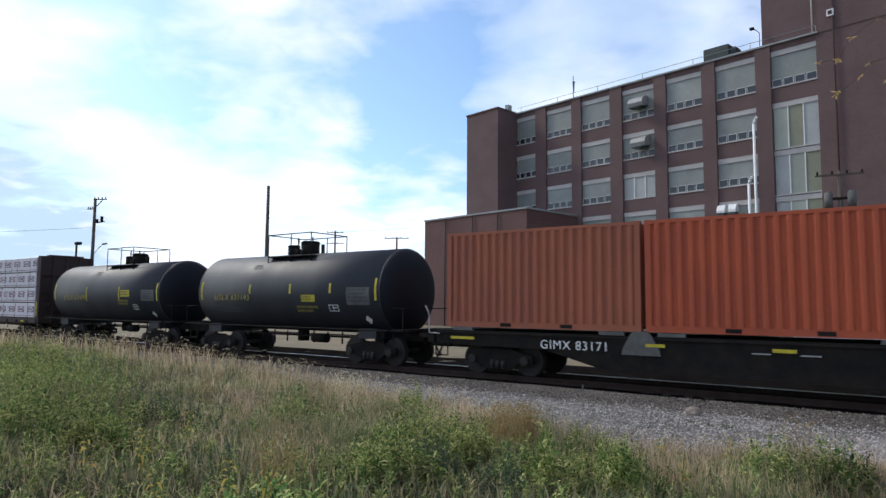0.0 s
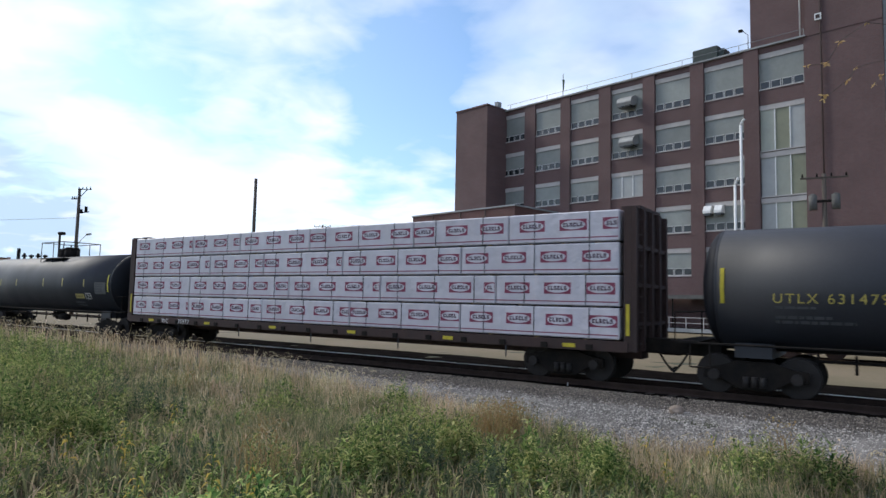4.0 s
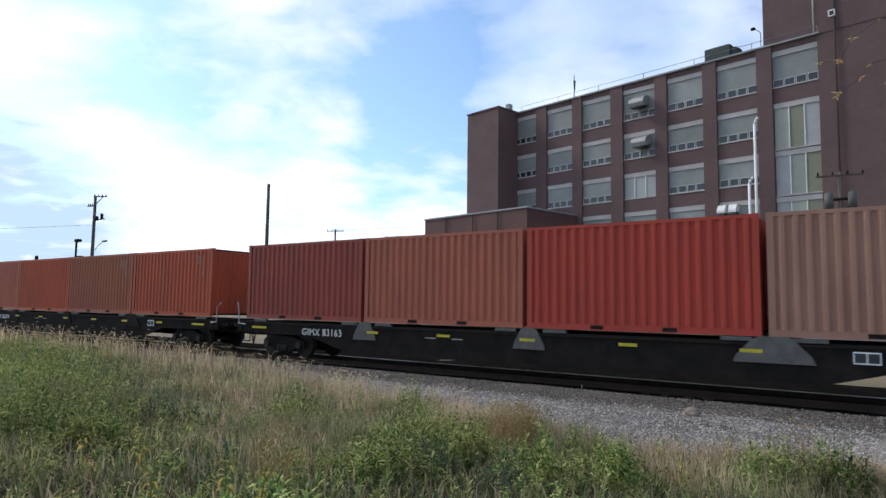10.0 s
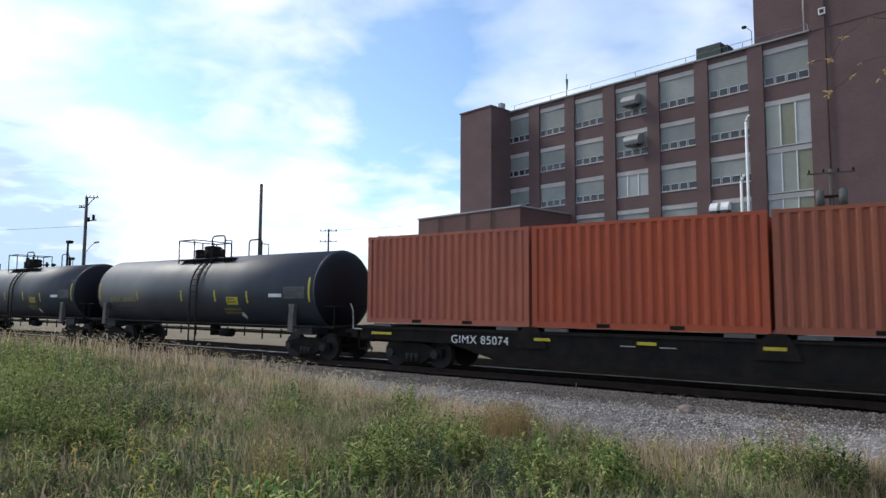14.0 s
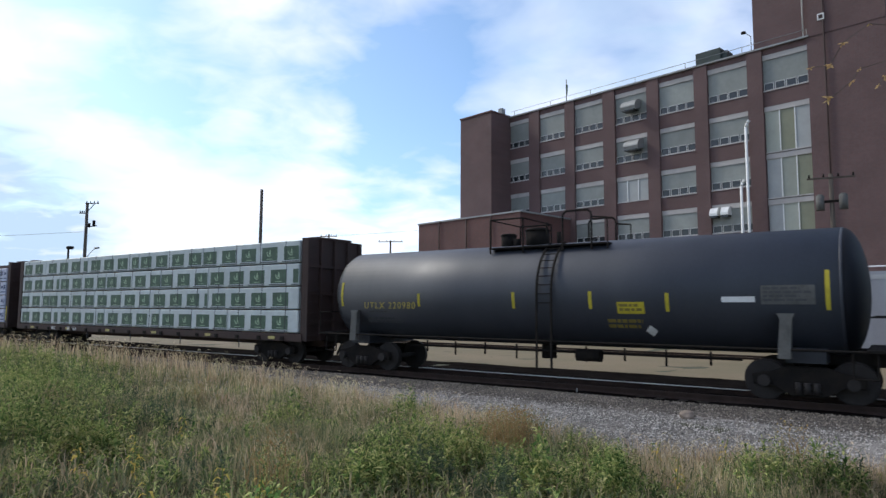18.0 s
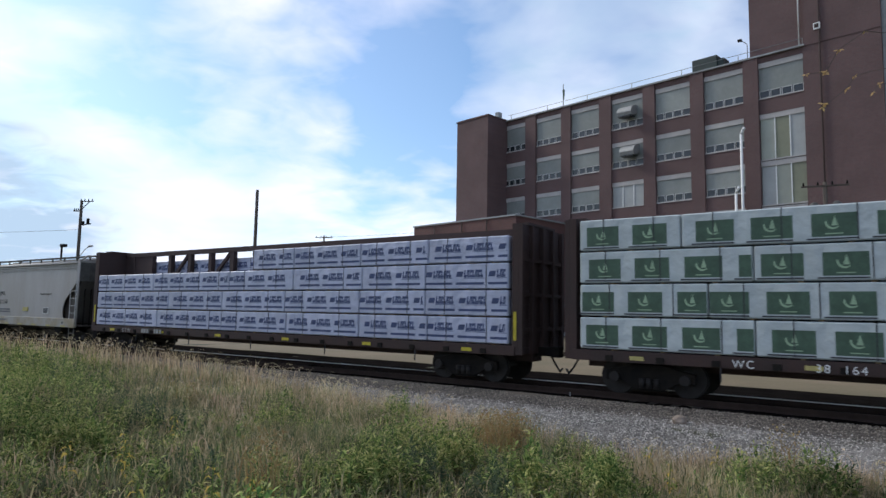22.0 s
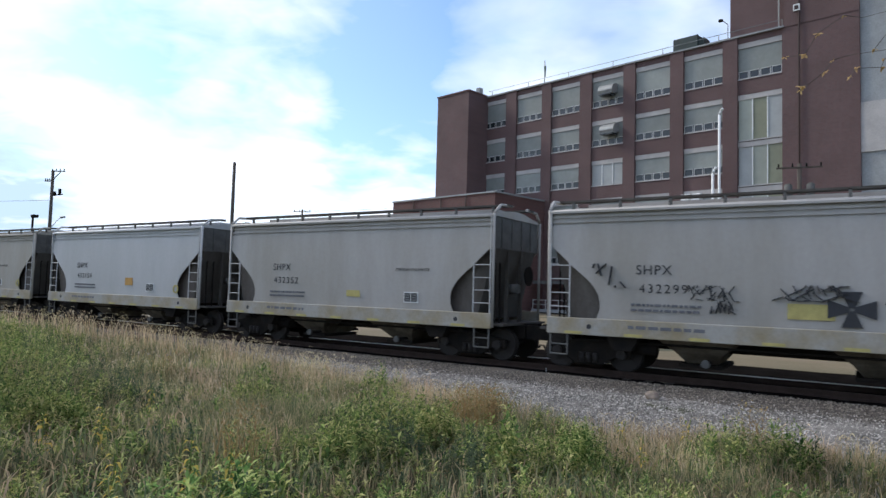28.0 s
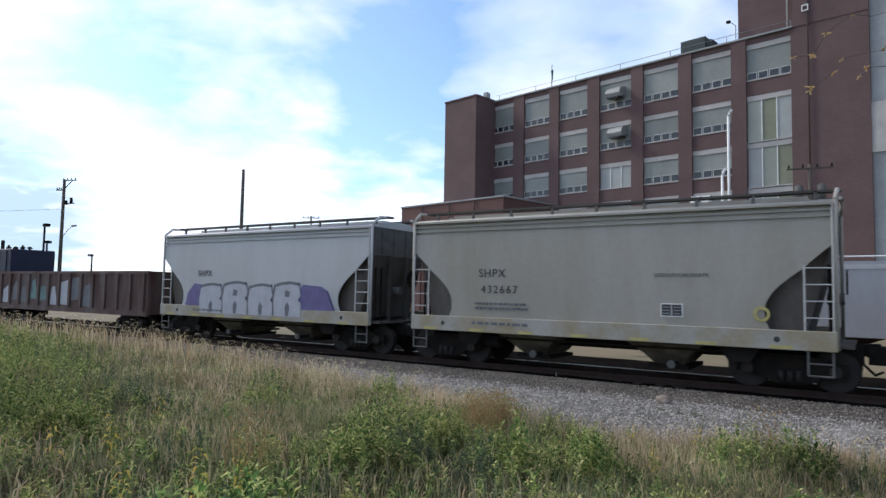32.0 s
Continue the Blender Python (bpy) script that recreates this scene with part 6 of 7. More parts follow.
for k, (xa, w) in enumerate(GRAF):
    h0, h1 = 0.93, 2.02 + 0.08 * (k % 2)
    hh = h1 - h0
    shape = [(0, 0), (1, 0), (1.02, 0.42), (0.9, 0.52), (1.0, 0.66), (0.92, 0.96), (0.6, 1.0), (0.3, 0.97), (0.04, 0.9), (-0.03, 0.5)]
    graf.append(("graffiti_letter", [(xa - 0.07 + w * u, h0 + 0.02 + hh * 1.04 * v) for u, v in shape], "greysp", "dark grey letter shadow", 0.050 + 0.004 * k))
    graf.append(("graffiti_letter", [(xa + 0.02 + w * 0.96 * u, h0 + hh * 0.97 * v) for u, v in shape], "lilac", "pale bubble letter", 0.054 + 0.004 * k))
    if k % 2:
        graf.append(("letter_opening", [(xa + w * u, h0 + hh * v) for u, v in ((0.40, 0.60), (0.56, 0.58), (0.60, 0.74), (0.44, 0.80))], "greysp", "grey letter opening", 0.058 + 0.004 * k))
    graf.append(("letter_opening", [(xa + w * u, h0 + hh * v) for u, v in ((0.44, 0.02), (0.54, 0.02), (0.58, 0.30), (0.50, 0.44), (0.42, 0.28))], "greysp", "grey letter opening", 0.060 + 0.004 * k))
hopper_car(-286.22, "hopperw", "pale grey covered hopper with purple graffiti letters", ("SHPX", ""), stencil=False, art=graf, panel=False)
gondola(-309.6, -292.9)


sb = thing("steel_box", "dark navy steel box standing in the gondola", "box", at=pose(0, 0, 0))
part("shell", bevelled(box(B(), -1.4, 1.4, -1.15, 1.15, 0.0, 2.9), 0.04), M["navy"], sb)
for k in (-0.9, 0.0, 0.9):
    part("rib", box(B(), k - 0.05, k + 0.05, -1.19, -1.15, 0.1, 2.8), M["navy"], sb)
riding(sb, -307.75, 0.0, 0.92)


# ---------------------------------------------------------------- yard behind the train
def parked_hopper():
    c = thing("parked_hopper", "grey parked cement hopper on the far track", "hopper car", at=pose(1.6, 32.9, -0.25))
    h, w = 5.6, 1.5
    m = M["parked"]
    for s in (-1, 1):
        part("side_sheet", prism(B(), [(-h, 0.75), (h, 0.75), (h, 3.35), (h - 0.25, 3.6), (-h + 0.25, 3.6), (-h, 3.35)], s * w - 0.02, s * w + 0.02), m, c)
        part("side_sill", box(B(), -h, h, s * w - 0.06, s * w + 0.06, 0.62, 0.86), m, c)
        part("end_sheet", box(B(), s * h - 0.02, s * h + 0.02, -w + 0.03, w - 0.03, 1.9, 3.6), m, c)
        part("eave_band", box(B(), -h + 0.1, h - 0.1, s * (w + 0.02) - 0.02, s * (w + 0.02) + 0.02, 3.40, 3.58), M["hopperw"], c)
        part("ladder", path_rod(B(), [(s * (h - 0.1), -w - 0.05, 0.8), (s * (h - 0.1), -w - 0.05, 3.6)], 0.02), M["white"], c)
        part("end_frame", box(B(), s * h - 0.3 * s - 0.1, s * h - 0.3 * s + 0.1, -1.3, 1.3, 0.62, 0.86), M["brown"], c)
        for dx in (-0.85, 0.85):
            for y in (-0.78, 0.78):
                part("wheel", rod(B(), (s * (h - 1.3) + dx, y - 0.06, 0.42), (s * (h - 1.3) + dx, y + 0.06, 0.42), 0.42, n=20), M["brown"], c)
        part("side_frame", prism(B(), [(s * (h - 1.3) - 1.1, 0.4), (s * (h - 1.3) - 0.4, 0.75), (s * (h - 1.3) + 0.4, 0.75), (s * (h - 1.3) + 1.1, 0.4), (s * (h - 1.3), 0.18)], -1.06, -0.96), M["brown"], c)
    part("roof", box(B(), -h + 0.25, h - 0.25, -w, w, 3.58, 3.72), m, c)
    part("roof_rail", path_rod(B(), [(-h + 0.3, -0.9, 3.95), (h - 0.3, -0.9, 3.95)], 0.03), M["white"], c)
    for k in range(6):
        part("rail_post", box(B(), -h + 0.4 + k * 2.1, -h + 0.48 + k * 2.1, -0.94, -0.86, 3.7, 3.97), M["white"], c)
    for k in (-2.2, 2.2):
        g = B()
        lo = [g.verts.new((k + a * 0.4, b * 0.5, 0.3)) for a, b in ((-1, -1), (1, -1), (1, 1), (-1, 1))]
        hi = [g.verts.new((k + a * 1.6, b * 1.4, 0.8)) for a, b in ((-1, -1), (1, -1), (1, 1), (-1, 1))]
        for i in range(4):
            g.faces.new((lo[i], lo[(i + 1) % 4], hi[(i + 1) % 4], hi[i]))
        part("hopper_bay", g, M["brown"], c)
    lettering("reporting_mark", "ICMX", 0.42, M["pdark"], c, pose(-4.05, -w - 0.03, 2.15))
    lettering("car_number", "1110", 0.40, M["pdark"], c, pose(-4.05, -w - 0.03, 1.65))
    part("hand_wheel", lathe_x(B(), [(-h - 0.3, 0.3), (-h - 0.27, 0.3)], 1.9, 20, -0.4), M["grime"], c)
    return c


parked_hopper()


def wood_pole(x, y, z1, r, label, arms, name="utility_pole", extra=()):
    p = thing(name, label, "utility pole", "wooden poles", at=pose(x, y, -0.36))
    part("pole", rod(B(), (0, 0, -0.3), (0, 0, z1 + 0.36), r, r * 0.72, 10), M["wood"], p)
    for z, length, turn, off in arms:
        a = part("crossarm", box(B(), -length / 2 + off, length / 2 + off, -0.14, -0.05, z - 0.05, z + 0.05), M["wood"], p, at=pose(0, 0, 0.36, 0, 0, turn))
        for k in range(4):
            xx = -length / 2 + off + 0.12 + k * (length - 0.24) / 3
            part("insulator", rod(B(), (xx, -0.1, z + 0.07), (xx, -0.1, z + 0.27), 0.06, 0.04, 8), M["grime"], a)
    for nm, fn, m in extra:
        part(nm, fn(B()), M[m], p, at=pose(0, 0, 0.36))
    return p


wood_pole(-47.8, 39.1, 12.75, 0.19, "bare tall dark wooden pole", [])
wood_pole(-71.2, 34.9, 13.05, 0.21, "tall utility pole with bracket arms and fittings",
          [(12.95, 1.5, 30, 0.62), (11.9, 0.9, 30, -0.35)], extra=(
              ("brace", lambda b: path_rod(b, [(0, -0.1, 11.9), (0.9, 0.35, 12.9)], 0.05), "wood"),
              ("fitting", lambda b: box(rod(rod(b, (0.4, 0.1, 10.35), (0.4, 0.1, 10.8), 0.14), (1.2, 0.2, 10.5), (1.2, 0.2, 11.05), 0.15), 0, 1.8, 0.14, 0.24, 10.4, 10.5), "grime"),
              ("street_arm", lambda b: path_rod(b, [(0.1, 0, 6.9), (0.7, 0.3, 7.7), (1.15, 0.5, 8.1)], 0.035), "grey"),
              ("street_lamp_head", lambda b: rod(b, (1.1, 0.5, 8.1), (1.55, 0.7, 8.15), 0.13, 0.09), "grey")))
wood_pole(-64.1, 64.2, 12.0, 0.16, "thin utility pole with two crossarms", [(11.7, 2.4, 30, 0), (10.2, 2.4, 30, 0)])
wood_pole(-57.2, 69.2, 11.2, 0.17, "thin utility pole with one crossarm", [(11.0, 3.4, 30, 0)])
wood_pole(-3.05, 46.3, 10.3, 0.17, "utility pole with crossarm and transformers", [(10.05, 2.6, 8, 0)], extra=(
    ("transformer", lambda b: rod(rod(b, (-0.62, -0.1, 8.05), (-0.62, -0.1, 8.95), 0.24, n=14), (-0.62, -0.1, 8.95), (-0.62, -0.1, 9.05), 0.24, 0.1, 14), "dustgrey"),
    ("transformer", lambda b: rod(rod(b, (0.62, -0.1, 8.05), (0.62, -0.1, 8.95), 0.24, n=14), (0.62, -0.1, 8.95), (0.62, -0.1, 9.05), 0.24, 0.1, 14), "dustgrey"),
    ("mount", lambda b: box(b, -0.6, 0.6, -0.16, -0.04, 8.5, 8.65), "grime")))
for x, y, z1, d in ((-62.6, 29.2, 7.35, 0.6), (-66.9, 31.5, 6.1, 0.5), (-85.65, 46.0, 5.95, -0.7)):
    lp = thing("yard_lamp", "dark yard lamp post with a flat square head", "lamp post", "yard lamps", at=pose(x, y, -0.36))
    part("post", rod(B(), (0, 0, 0), (0, 0, z1 + 0.36), 0.11, 0.09, 10), M["grime"], lp)
    part("lamp_head", bevelled(box(B(), min(0, d), max(0, d), -0.22, 0.22, z1 + 0.16, z1 + 0.42), 0.04), M["grime"], lp)
# a rack of pole-top gear far down the line
rk = thing("equipment_rack", "distant rack of pole-top switch gear", "switch gear", at=pose(-77.4, 32.0, -0.36))
part("post", rod(B(), (0, 0, 0), (0, 0, 6.9), 0.22, 0.18), M["grime"], rk)
part("beam", box(B(), -0.2, 3.2, -0.08, 0.08, 5.32, 5.46), M["grime"], rk, at=pose(0, 0, 0, 0, 0, 28))
for k in range(4):
    part("switch", rod(rod(B(), (0.7 + 0.8 * k, 0, 5.5), (0.7 + 0.8 * k, 0, 6.4 - 0.15 * (k % 2)), 0.12), (0.45 + 0.8 * k, 0, 6.1), (0.95 + 0.8 * k, 0, 6.1), 0.1), M["grime"], rk, at=pose(0, 0, 0, 0, 0, 28))


def wire(a, b, sag, r=0.02):
    a, b = Vector(a), Vector(b)
    n = 14
    pts = [a.lerp(b, k / n) - Vector((0, 0, sag * 4 * (k / n) * (1 - k / n))) for k in range(n + 1)]
    w = tagged(link("overhead_wire", path_rod(B(), pts, r, 4), M["cable"]), "thin sagging overhead power wire", "wire", "overhead wires")
    return w


wire((-160, 2, 10.5), (-71.2, 34.9, 9.9), 0.6, 0.018)
wire((-64.1, 64.2, 11.8), (-30, 66, 12.4), 0.4, 0.016)

# loading dock at the foot of the facade
dk = thing("loading_dock", "low concrete loading dock with a canopy and railing", "loading dock", at=FAC @ pose(-17.5, -1.5, 0))
part("platform", box(B(), -9.4, 8.6, -1.5, 1.3, -0.5, 0.05), M["grime"], dk, "dark dock wall")
part("platform_edge", box(B(), -9.4, 8.6, -1.56, -1.5, -0.24, 0.07), M["conc"], dk, "pale concrete dock edge")
part("canopy", box(B(), -9.4, 8.6, -1.3, 1.3, 2.55, 2.78), M["roof"], dk, "dark flat canopy")
part("canopy_edge", box(B(), -9.4, 8.6, -1.36, -1.3, 2.5, 2.82), M["dustgrey"], dk)
for k in range(4):
    part("canopy_post", box(B(), -8.9 + 5.8 * k, -8.8 + 5.8 * k, -1.2, -1.1, 0.05, 2.55), M["grime"], dk)
for zz in (0.5, 0.95):
    part("rail", path_rod(B(), [(-9.3, -1.45, zz), (8.5, -1.45, zz)], 0.03), M["head"], dk)
for k in range(13):
    part("rail_post", box(B(), -9.3 + 1.48 * k, -9.24 + 1.48 * k, -1.48, -1.42, 0.05, 0.97), M["head"], dk)
dd = part("door", box(B(), -1.5, -0.6, 1.22, 1.3, 0.05, 2.1), M["dgreen"], dk, "small dark door in a white frame")
part("door_frame", box(box(box(B(), -1.6, -1.5, 1.18, 1.3, 0.05, 2.2), -0.6, -0.5, 1.18, 1.3, 0.05, 2.2), -1.5, -0.6, 1.18, 1.3, 2.1, 2.2), M["white"], dd)

# tall white flues against the facade
for x, z1, off in ((-9.66, 17.3, 0.75), (-10.2, 12.4, 0.75)):
    fp = thing("white_flue", "tall white flue pipe with a hooked top by the facade", "pipe", "white flues", at=FAC @ pose(x, -off, 0))
    part("pipe", rod(B(), (0, 0, -0.4), (0, 0, z1 - 0.4), 0.11, n=12), M["white"], fp)
    part("hook", path_rod(B(), [(0, 0, z1 - 0.4), (0.12, 0, z1 - 0.1), (0.3, 0, z1 + 0.12)], 0.11, 10), M["white"], fp)
    part("bracket", box(B(), -0.05, 0.05, 0.1, off - 0.2, 8.0, 8.1), M["grey"], fp)
for x in (-12.67, -11.72):
    vh = thing("wall_vent", "small white cowled wall vent on the facade", "vent", "wall vents", at=FAC @ pose(x, -0.02, 9.95))
    cw = B()
    ring = [[cw.verts.new((q * 0.33, y, z)) for y, z in ((0.1, 0.62), (-0.35, 0.55), (-0.62, 0.1), (-0.62, -0.12), (0.1, -0.12))] for q in (-1, 1)]
    for i in range(5):
        cw.faces.new((ring[0][i], ring[1][i], ring[1][(i + 1) % 5], ring[0][(i + 1) % 5]))
    cw.faces.new(ring[0][::-1])
    cw.faces.new(ring[1])
    bmesh.ops.recalc_face_normals(cw, faces=cw.faces[:])
    part("cowl", cw, M["white"], vh)
    part("mouth", box(B(), -0.28, 0.28, -0.57, 0.05, -0.30, -0.12), M["glass"], vh)
sg = thing("wall_sign", "small square pale sign on the brick tower", "sign", at=FAC @ pose(-3.9, -0.24, 24.25))
part("frame", box(B(), -0.24, 0.24, -0.05, 0.05, 0.1, 0.62), M["white"], sg)
part("field", box(B(), -0.15, 0.15, -0.06, -0.05, 0.2, 0.52), M["brown"], sg)
fld = thing("flood_light", "small bracket flood light on the roof edge", "flood light", at=FAC @ pose(-9.4, 0.4, 23.4))
part("bracket", path_rod(B(), [(0, 0, 0), (0, 0, 1.5), (-0.4, -0.2, 1.9)], 0.03), M["grime"], fld)
part("lamp_head", box(B(), -0.68, -0.36, -0.33, -0.08, 1.82, 2.0), M["grime"], fld)


# ---------------------------------------------------------------- foreground plants
def cloud_mesh(name, verts, tris, material, label, category):
    me = bpy.data.meshes.new(name)
    v = np.asarray(verts, np.float32).reshape(-1, 3)
    t = np.asarray(tris, np.int32).reshape(-1, 3)
    me.vertices.add(len(v))
    me.vertices.foreach_set("co", v.ravel())
    me.loops.add(t.size)
    me.loops.foreach_set("vertex_index", t.ravel())
    me.polygons.add(len(t))
    me.polygons.foreach_set("loop_start", np.arange(0, t.size, 3, dtype=np.int32))
    me.update(calc_edges=True)
    me.materials.append(material)
    return tagged(new(name, me), label, category, kind="stuff")


RG = np.random.default_rng(5)


def edge_y(x):
    """How far the plants reach towards the ballast."""
    return np.interp(x, [-60, -24, -17, -13, -9, -6.5, -5, -4, -2.5, 0, 5, 30], [14.9, 14.7, 13.9, 13.1, 12.5, 12.0, 10.9, 10.9, 11.5, 11.9, 12.1, 12.5])


def ground_np(x, y):
    z = 0.25 - 0.87 * np.clip((y - 0.5) / 8.5, 0, 1)
    return z + np.clip((y - 11.8) / 4.3, 0, 1) * 0.26


def spots(n, near=3.2, far=42, a0=-77, a1=8):
    d = near * (far / near) ** RG.random(n)
    a = np.radians(a0 + (a1 - a0) * RG.random(n))
    x, y = d * np.sin(a), d * np.cos(a)
    keep = (y < edge_y(x) + RG.normal(0, 0.25, n)) & (y > 0.9)
    return x[keep], y[keep], d[keep]


def patch(x, y, s, seed):
    return np.array([noise.noise((a * s, b * s, seed)) for a, b in zip(x, y)])


def blades(x, y, z, h, w, lean, top_w=0.55):
    """Tapered bent blades: five vertices and three triangles each."""
    n = len(x)
    th = RG.random(n) * 2 * np.pi
    la = RG.random(n) * 2 * np.pi
    px, py = np.cos(th) * w / 2, np.sin(th) * w / 2
    lx, ly = np.cos(la) * lean * h, np.sin(la) * lean * h
    v = np.empty((n, 5, 3))
    v[:, 0] = np.stack([x - px, y - py, z - 0.03], 1)
    v[:, 1] = np.stack([x + px, y + py, z - 0.03], 1)
    v[:, 2] = np.stack([x - px * top_w + lx * 0.35, y - py * top_w + ly * 0.35, z + h * 0.62], 1)
    v[:, 3] = np.stack([x + px * top_w + lx * 0.35, y + py * top_w + ly * 0.35, z + h * 0.62], 1)
    v[:, 4] = np.stack([x + lx, y + ly, z + h * (1 - 0.3 * lean)], 1)
    t = (np.arange(n) * 5)[:, None, None] + np.array([[0, 1, 2], [1, 3, 2], [2, 3, 4]])
    return v.reshape(-1, 3), t.reshape(-1, 3), v[:, 4]


def leaves(x, y, z, L, W, az, droop):
    """Leaf blades of two folded halves: four vertices and two triangles each."""
    n = len(x)
    ux, uy = np.cos(az), np.sin(az)
    v = np.empty((n, 4, 3))
    cz = np.cos(droop)
    sz = np.sin(droop)
    v[:, 0] = np.stack([x, y, z], 1)
    v[:, 1] = np.stack([x + ux * L * 0.45 * cz - uy * W / 2, y + uy * L * 0.45 * cz + ux * W / 2, z + L * 0.45 * sz + W * 0.15], 1)
    v[:, 2] = np.stack([x + ux * L * 0.45 * cz + uy * W / 2, y + uy * L * 0.45 * cz - ux * W / 2, z + L * 0.45 * sz + W * 0.15], 1)
    v[:, 3] = np.stack([x + ux * L * cz, y + uy * L * cz, z + L * sz - 0.12 * L], 1)
    t = (np.arange(n) * 4)[:, None, None] + np.array([[0, 1, 3], [0, 3, 2]])
    return v.reshape(-1, 3), t.reshape(-1, 3)


def join(sets):
    vs, ts, o = [], [], 0
    for v, t in sets:
        vs.append(v)
        ts.append(t + o)
        o += len(v)
    return np.concatenate(vs), np.concatenate(ts)


def tall(x):
    """Height of the growth along the ballast's edge."""
    return np.interp(x, [-40, -26, -18, -11, -5, 2], [1.12, 1.05, 0.80, 0.60, 0.48, 0.50])


# where the kinds of plant stand thick: x, y, spread
LUSH = ((-15.3, 6.2, 2.2), (-18.5, 7.8, 2.4), (-9.7, 4.1, 0.8), (-8.8, 4.5, 0.6), (-12.2, 5.4, 1.5), (-23.0, 9.3, 2.6), (-28.0, 11.0, 3.0), (-5.2, 6.3, 0.5), (-8.8, 11.4, 0.6), (-9.6, 8.7, 0.7), (-5.4, 8.2, 0.7), (-6.6, 8.7, 0.9), (-3.85, 7.7, 0.5), (-4.3, 10.3, 0.5), (-3.6, 9.0, 0.4), (-1.5, 10.0, 0.5), (-0.9, 10.4, 0.5), (-3.0, 8.2, 0.5))
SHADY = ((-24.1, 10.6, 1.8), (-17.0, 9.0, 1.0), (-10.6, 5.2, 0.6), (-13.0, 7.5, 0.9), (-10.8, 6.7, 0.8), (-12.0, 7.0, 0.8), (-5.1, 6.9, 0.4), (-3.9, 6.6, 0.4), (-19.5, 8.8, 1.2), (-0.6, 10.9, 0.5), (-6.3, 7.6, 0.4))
STRAW = ((-13.3, 9.9, 0.8), (-12.0, 9.8, 0.8), (-10.4, 8.0, 0.6), (-2.8, 9.8, 0.5), (-3.4, 10.9, 0.5), (-2.3, 10.8, 0.6), (-15.3, 9.6, 0.9), (-7.6, 9.6, 0.5), (-7.9, 7.2, 0.5))
RUST = ((-5.6, 10.0, 0.45), (-5.2, 9.7, 0.3), (-14.7, 10.0, 0.5), (-5.5, 4.7, 0.2), (-1.4, 11.4, 0.3))


def thick(x, y, clumps):
    """How thick a kind of plant stands, from none to one."""
    den = np.zeros(len(x))
    for cx, cy, r in clumps:
        den = np.maximum(den, np.exp(-((x - cx) ** 2 + (y - cy) ** 2) / (r * r)))
    return den


# green grass over the whole bank, shorter and darker where it is trodden near the camera
x, y, d = spots(190000)
p = patch(x, y, 0.45, 2.0)
h = (0.16 + 0.28 * RG.random(len(x))) * np.clip(1 + 1.5 * p, 0.3, 2.1) * np.interp(d, [3, 6, 8, 10, 14], [0.24, 0.28, 0.42, 0.85, 1.1])
h *= 1 + 0.5 * thick(x, y, LUSH)
near = d + RG.normal(0, 0.8, len(x)) < 7.6
for pick, nm, mt, lb in ((~near, "bank_grass", "grass", "mixed green and yellowing grass on the bank"), (near, "short_turf", "turf", "short dark olive turf on the bank")):
    v, t, _ = blades(x[pick], y[pick], ground_np(x, y)[pick], h[pick], (0.005 + 0.0009 * d)[pick], 0.25 + 0.5 * RG.random(pick.sum()))
    cloud_mesh(nm, v, t, M[mt], lb, "grass")
gx, gy = RG.uniform(-55, 24, 170000), RG.uniform(-13, 14.5, 170000)
k = gy < edge_y(gx)
gx, gy = gx[k], gy[k]
v, t, _ = blades(gx, gy, ground_np(gx, gy), 0.2 + 0.25 * RG.random(len(gx)), np.full(len(gx), 0.026), 0.3 + 0.4 * RG.random(len(gx)))
cloud_mesh("outer_grass", v, t, M["grass"], "green grass on the outer bank", "grass")

# tan grass with nodding seed heads along the ballast and in patches
x, y, d = spots(120000, near=5)
p = patch(x, y, 0.5, 8.0)
back_d = edge_y(x) - y
dry = 1.6 * np.exp(-((x + 2.5) ** 2 + (y - 9.5) ** 2) / 0.8) + np.exp(-((x + 0.7) ** 2 + (y - 11.0) ** 2) / 0.7) + 0.35 * np.exp(-((x + 8.5) ** 2 + (y - 10.5) ** 2) / 4)
prob = np.where(x < -7, np.clip(1.25 - back_d / 1.5, 0.06, 1), np.clip(0.45 - back_d / 3, 0.12, 1)) + dry + 0.9 * thick(x, y, STRAW) + np.clip(p - 0.05, 0, 1) * 0.4
prob *= np.clip((d - 8.0) / 3.5, 0.04, 1)
k = RG.random(len(x)) < prob * 0.75
x, y, d, back_d = x[k], y[k], d[k], back_d[k]
h = tall(x) * (0.55 + 0.5 * RG.random(len(x))) * np.clip(1.1 - back_d * 0.07, 0.7, 1.1)
v, t, tip = blades(x, y, ground_np(x, y), h, 0.005 + 0.0008 * d, 0.15 + 0.35 * RG.random(len(x)), 0.7)
cloud_mesh("dry_grass", v, t, M["hay"], "tall dry tan grass beside the ballast", "grass")
k = (RG.random(len(x)) < np.where((x < -9) & (back_d < 2.5), 0.5, 0.12)) & (d > 10.5)
tip, dd = tip[k], d[k]
n = len(tip)
az = RG.normal(0.6, 0.9, n)
Lh = 0.08 + 0.07 * RG.random(n)
sets = [leaves(tip[:, 0], tip[:, 1], tip[:, 2] - 0.01, Lh, 0.012 + 0.0012 * dd, az, np.full(n, 0.5)),
        leaves(tip[:, 0] + np.cos(az) * Lh * 0.8, tip[:, 1] + np.sin(az) * Lh * 0.8, tip[:, 2] + Lh * 0.28, Lh * 0.8, 0.012 + 0.0012 * dd, az, np.full(n, -0.7))]
v, t = join(sets)
cloud_mesh("seed_heads", v, t, M["seed"], "pale nodding grass seed heads", "grass")

